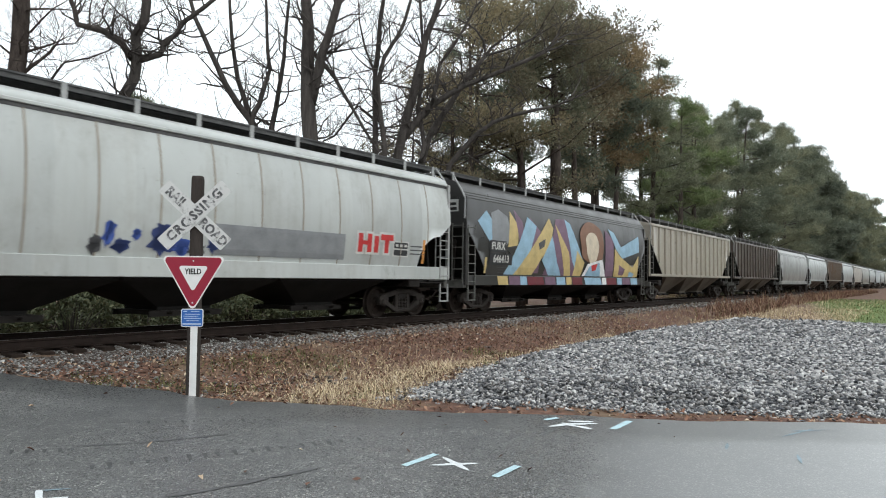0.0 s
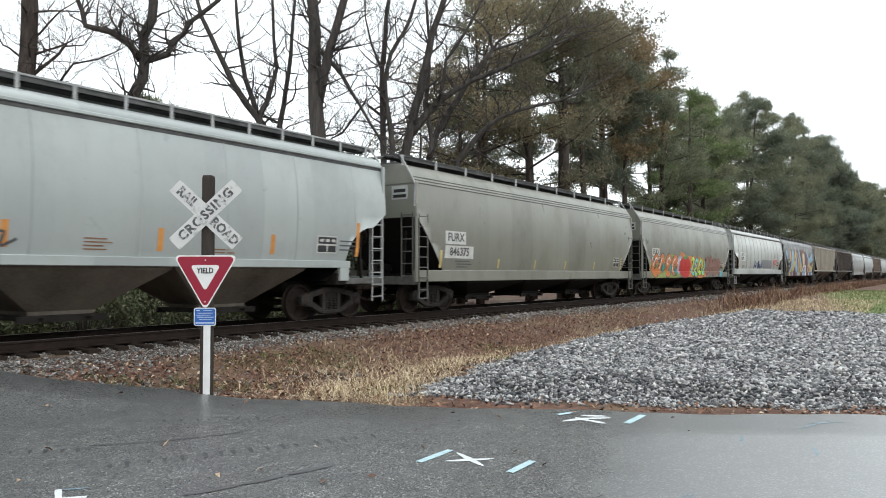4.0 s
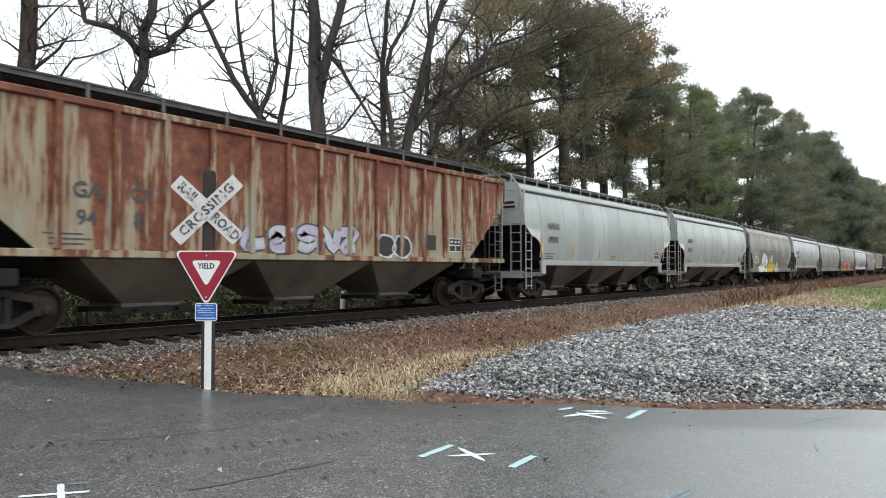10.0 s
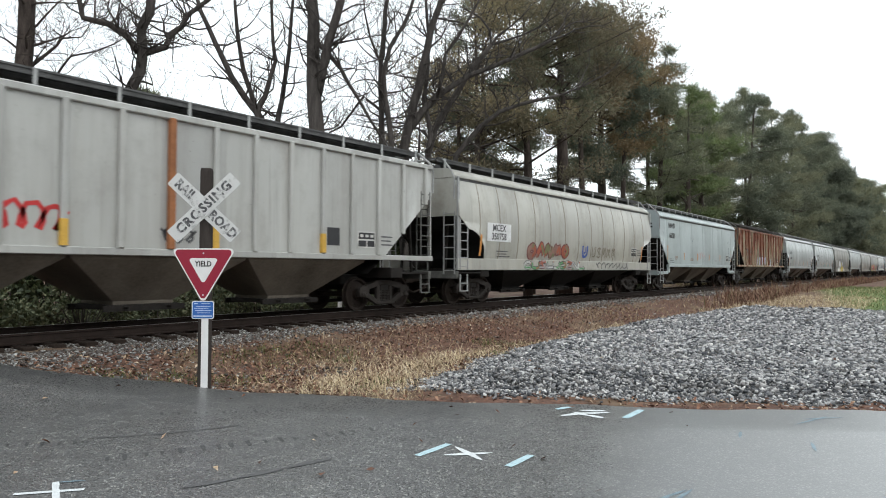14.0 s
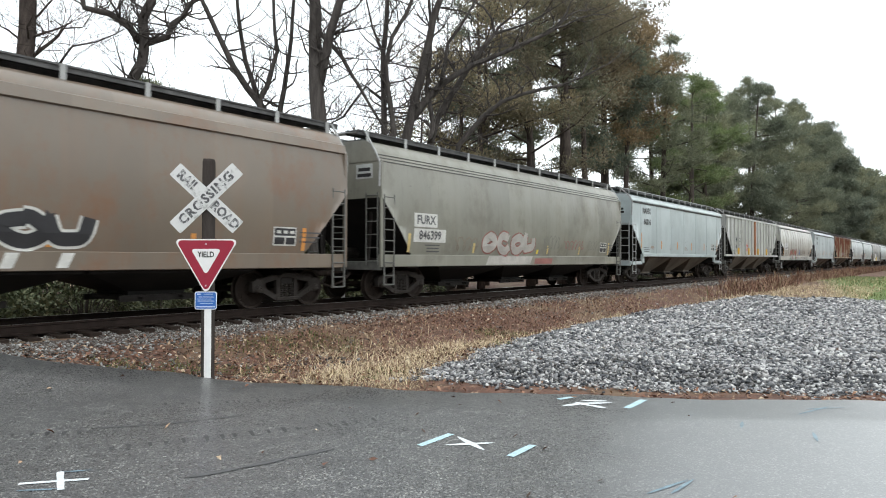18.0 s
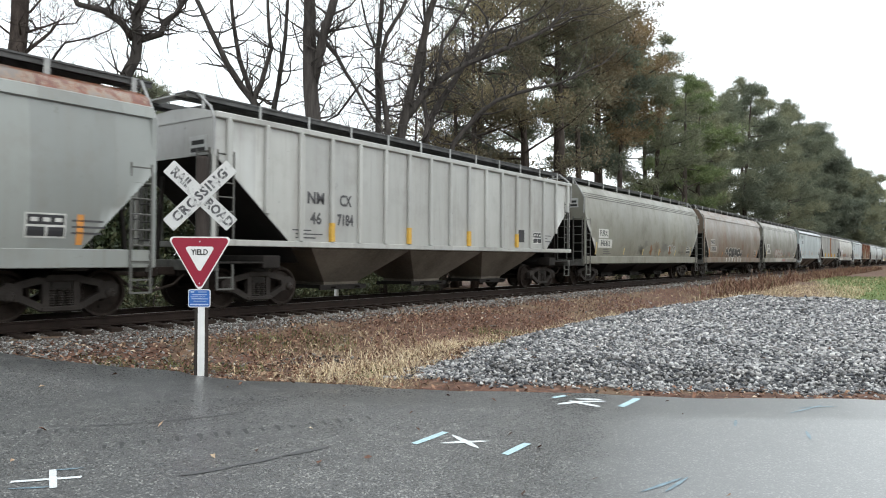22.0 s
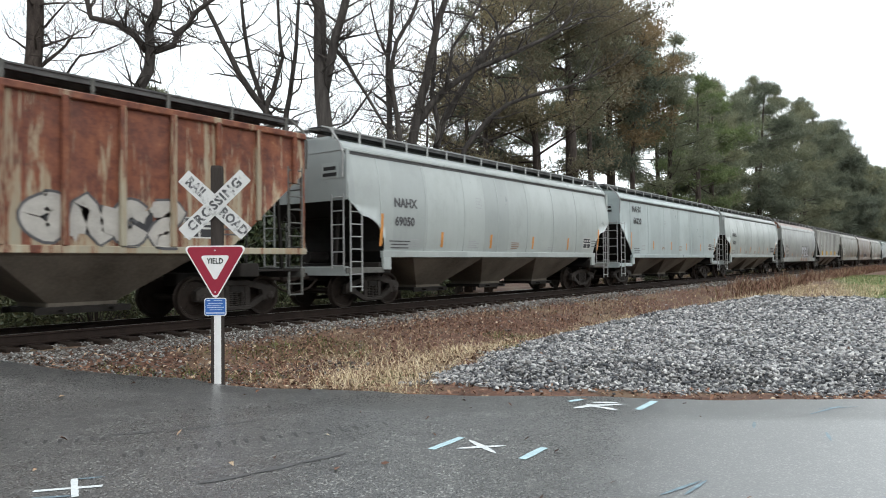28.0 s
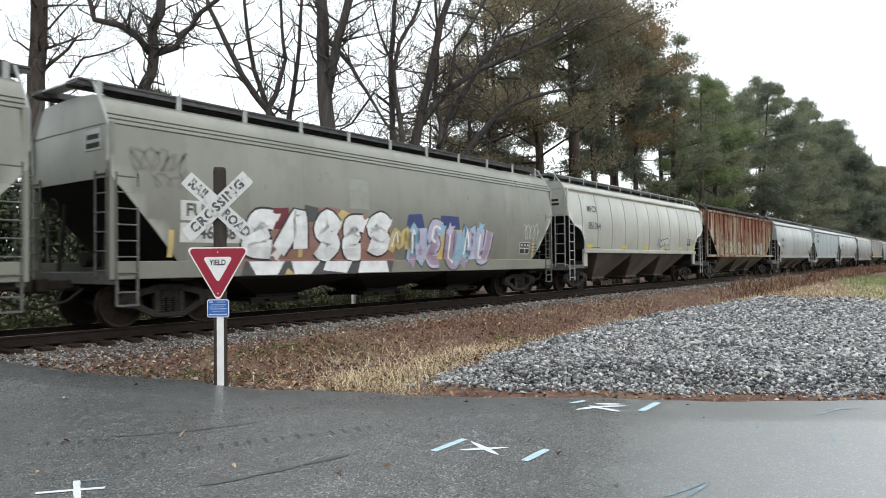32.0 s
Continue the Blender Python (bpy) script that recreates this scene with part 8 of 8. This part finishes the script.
pine("young oak holding withered brown leaves", (31.5, 10.5), 11.0, 19, 3.0, 0.2, 0.45, 0.14, 0.2, "brownleaf", "oak_tree", 0.9)
for i, (x, y, h, sp, lab) in enumerate([
    (49.0, 6.6, 20.8, 3.6, "dark pine with layered boughs"),
    (54.5, 9.0, 23.0, 3.6, "dark pine with layered boughs"),
    (67.0, 5.8, 18.6, 4.8, "bright green pine with tufted crown"),
    (60.0, 11.5, 25.0, 4.2, "pine at the wood's edge"),
    (73.5, 11.8, 24.4, 4.8, "pine at the wood's edge"),
    (76.0, 7.0, 20.0, 4.2, "shorter pine at the wood's edge"),
    (84.0, 9.0, 22.0, 5.0, "tall pine with a rounded crown"),
    (93.0, 12.0, 24.2, 5.6, "tall pine with a rounded crown"),
    (99.0, 7.5, 25.2, 5.0, "tall pine with a rounded crown"),
    (107.0, 9.5, 27.2, 6.4, "tallest pine of the row, broad crown"),
    (112.0, 13.0, 26.7, 6.0, "tall pine with a rounded crown"),
    (124.0, 8.5, 29.3, 6.4, "tall pine with a rounded crown"),
    (139.0, 8.5, 30.2, 6.8, "tall pine at the far end of the row"),
    (157.0, 9.0, 31.8, 7.2, "tall pine at the far end of the row"),
    (172.0, 9.0, 30.4, 7.0, "tall pine at the far end of the row"),
    (188.0, 9.0, 26.5, 7.0, "distant pine beside the track"),
    (198.0, 11.0, 28.0, 7.5, "distant pine beside the track"),
    (210.0, 9.0, 29.3, 7.5, "distant pine beside the track"),
    (225.0, 12.0, 29.5, 8.0, "distant pine beside the track"),
    (242.0, 10.0, 31.0, 8.0, "distant pine beside the track"),
    (268.0, 12.0, 33.0, 9.0, "distant pine beside the track"),
    (300.0, 11.0, 34.5, 10.0, "distant pine beside the track"),
    (340.0, 12.0, 36.0, 11.0, "distant pine beside the track"),
    (390.0, 12.0, 38.0, 12.0, "distant pine beside the track"),
]):
    far, end = x > 80, x > 160
    pine(lab, (x, y), h, 60 + i, sp * 0.9, 0.04 if end else 0.16 if far else 0.38 if x < 62 else 0.28, 0.7 if x > 220 else 0.95 if end else 0.85, 0.9 if end else 0.42 if far else 0.36, 0.34, "brightneedle" if "bright" in lab else "needle", clump=1.7 if end else 0.9 if far else 0.8)
pine("young pine filling the wood's edge", (69.0, 10.0), 15.5, 25, 4.2, 0.08, 0.9, 0.4, 0.25)
pine("young pine filling the wood's edge", (88.0, 10.5), 15.0, 26, 4.6, 0.08, 0.9, 0.5, 0.25, clump=1.0)
pine("round evergreen far behind the bare trees", (33.7, 41.4), 17.0, 97, 3.0, 0.3, 1.0, 0.4, 0.3)
pine("leafy evergreen at the end of the wood", (7.3, 13.5), 13.5, 98, 2.2, 0.55, 0.5, 0.22, 0.2, "shrub", "evergreen_tree", 0.7)


def shrub(label, spot, h, r, seed, mat="shrub", n=26, clump=0.32, leaf=0.1):
    rng, nr = random.Random(seed), np.random.default_rng(seed)
    z = float(ground_z(np.array(spot[0]), np.array(spot[1])))
    ob = thing("shrub", label, "shrub", "shrubs beyond the rails", (spot[0], spot[1], z))
    stems, cen = Shape(), []
    for i in range(n):
        a, q = rng.uniform(0, 2 * math.pi), rng.random() ** 0.5
        p = Vector((r * q * math.cos(a), r * q * math.sin(a), h * rng.uniform(0.25, 1.0) * (1 - 0.45 * q * q)))
        stems.tube([(p.x * 0.2, p.y * 0.2, -0.05), p * 0.6, p], [0.02, 0.014, 0.006], 3, False)
        cen.append(tuple(p))
    part("branchwork", stems, M["bark"], ob)
    v, f = clump_cloud(cen, [clump] * len(cen), nr, 70, leaf, leaf * 0.6)
    leaves = tagged(soup("foliage", v, f, M[mat], ""), kind="stuff")
    leaves.parent = ob
    return ob


rs = random.Random(77)
for i in range(24):
    x = -8.0 + i * 1.9 + rs.uniform(-0.5, 0.5)
    shrub("tall dark evergreen thicket behind the track", (x, 8.6 + rs.uniform(0, 3.5)), rs.uniform(5.0, 6.8), rs.uniform(1.8, 2.4), 260 + i, "shrub", 90, 0.55, 0.17)
for i in range(19):
    x = 4.0 + i * 1.2 + rs.uniform(-0.5, 0.5)
    shrub("dark evergreen shrub on the bank beyond the rails", (x, 4.6 + rs.uniform(0, 2.6)), rs.uniform(0.9, 1.9), rs.uniform(0.8, 1.3), 300 + i, "scrub")
for i in range(14):
    x = 42.0 + i * 6.5 + rs.uniform(-2, 2)
    shrub("low scrub at the foot of the pines", (x, 4.6 + rs.uniform(0, 2.0)), rs.uniform(1.2, 2.2), rs.uniform(1.2, 2.2), 340 + i, "brownleaf" if i % 3 == 0 else "shrub")


# ---- unseen woods added on the near side to darken car reflections ----
def unseen_woods():
    rng = np.random.default_rng(5)
    xs = np.arange(-260, 420, 3.0)
    top = 13 + 3.5 * np.sin(xs * 0.07) + 2.0 * np.sin(xs * 0.23 + 1) + rng.uniform(-1.5, 1.5, len(xs))
    rows = [[(float(x), -78.0 + 40 * float(smooth01((x - 20) / 130)) + 3 * math.sin(x * 0.11) + 2.5 * k * k, -0.7 + (h + 0.7) * k) for k in (0, 0.3, 0.6, 0.85, 1.0)] for x, h in zip(xs, top)]
    me = Shape().loft(rows, closed=False).mesh("backdrop", True)
    me.materials[0] = plain("dark_unseen_woods", (0.055, 0.062, 0.04), 0.95, 0, 0.5, 0.3, 2.0, 0.6)
    tagged(new("backdrop", me), "unseen line of woods added to darken side reflections", "woods", kind="structure")


unseen_woods()


# ---- how the train moves ----
# where the front coupler of each car stands along the track at 0 s, less the common start
START = {-13: 232.91, -12: 214.65, -11: 197.11, -10: 179.61, -9: 162.07, -8: 143.81, -7: 126.31, -6: 108.77, -5: 90.01, -4: 72.47, -3: 54.21, -2: 35.45, -1: 16.93, 0: -0.92, 1: -19.89, 2: -38.14, 3: -56.45, 4: -74.06, 5: -92.32, 6: -109.84, 7: -127.4, 8: -146.1, 9: -163.6, 10: -182.49, 11: -201.25, 12: -218.77, 13: -237.02, 14: -255.5, 15: -273.74, 16: -292.54, 17: -311.27, 18: -328.81, 19: -346.29, 20: -363.84, 21: -382.6, 22: -401.24, 23: -419.55}
FRONT, SPEED, SLOWING = 19.690, 13.034, 0.02221


def run(t):
    return FRONT + SPEED * t - 0.5 * SLOWING * t * t


def motions():
    for num, (car, k, b) in CARS.items():
        x0 = START[num] - k["L"] / 2
        walk(car, [(t, pose(x0 + run(t), 0, 0)) for t in (0, 4, 8, 12, 16, 20, 24, 28, 32)])
    for ws, car, ax in WHEELSETS:
        num = next(n for n, c in CARS.items() if c[0] == car)
        x0 = START[num] - CARS[num][1]["L"] / 2
        # turning is keyed while the car rolls past the crossing
        near = [i for i in range(961) if -12 < x0 + run(i / 30) < 45]
        if not near:
            rows = [0, 960]
        else:
            rows = sorted({0, 960, *near})
        zero = run((near or [0])[0] / 30)
        last = (near or [0])[-1]
        walk(ws, [(i / 30, pose(ax, 0, 0.457, 0, math.degrees((run(min(max(i, (near or [0])[0]), last) / 30) - zero) / 0.457))) for i in rows])


motions()
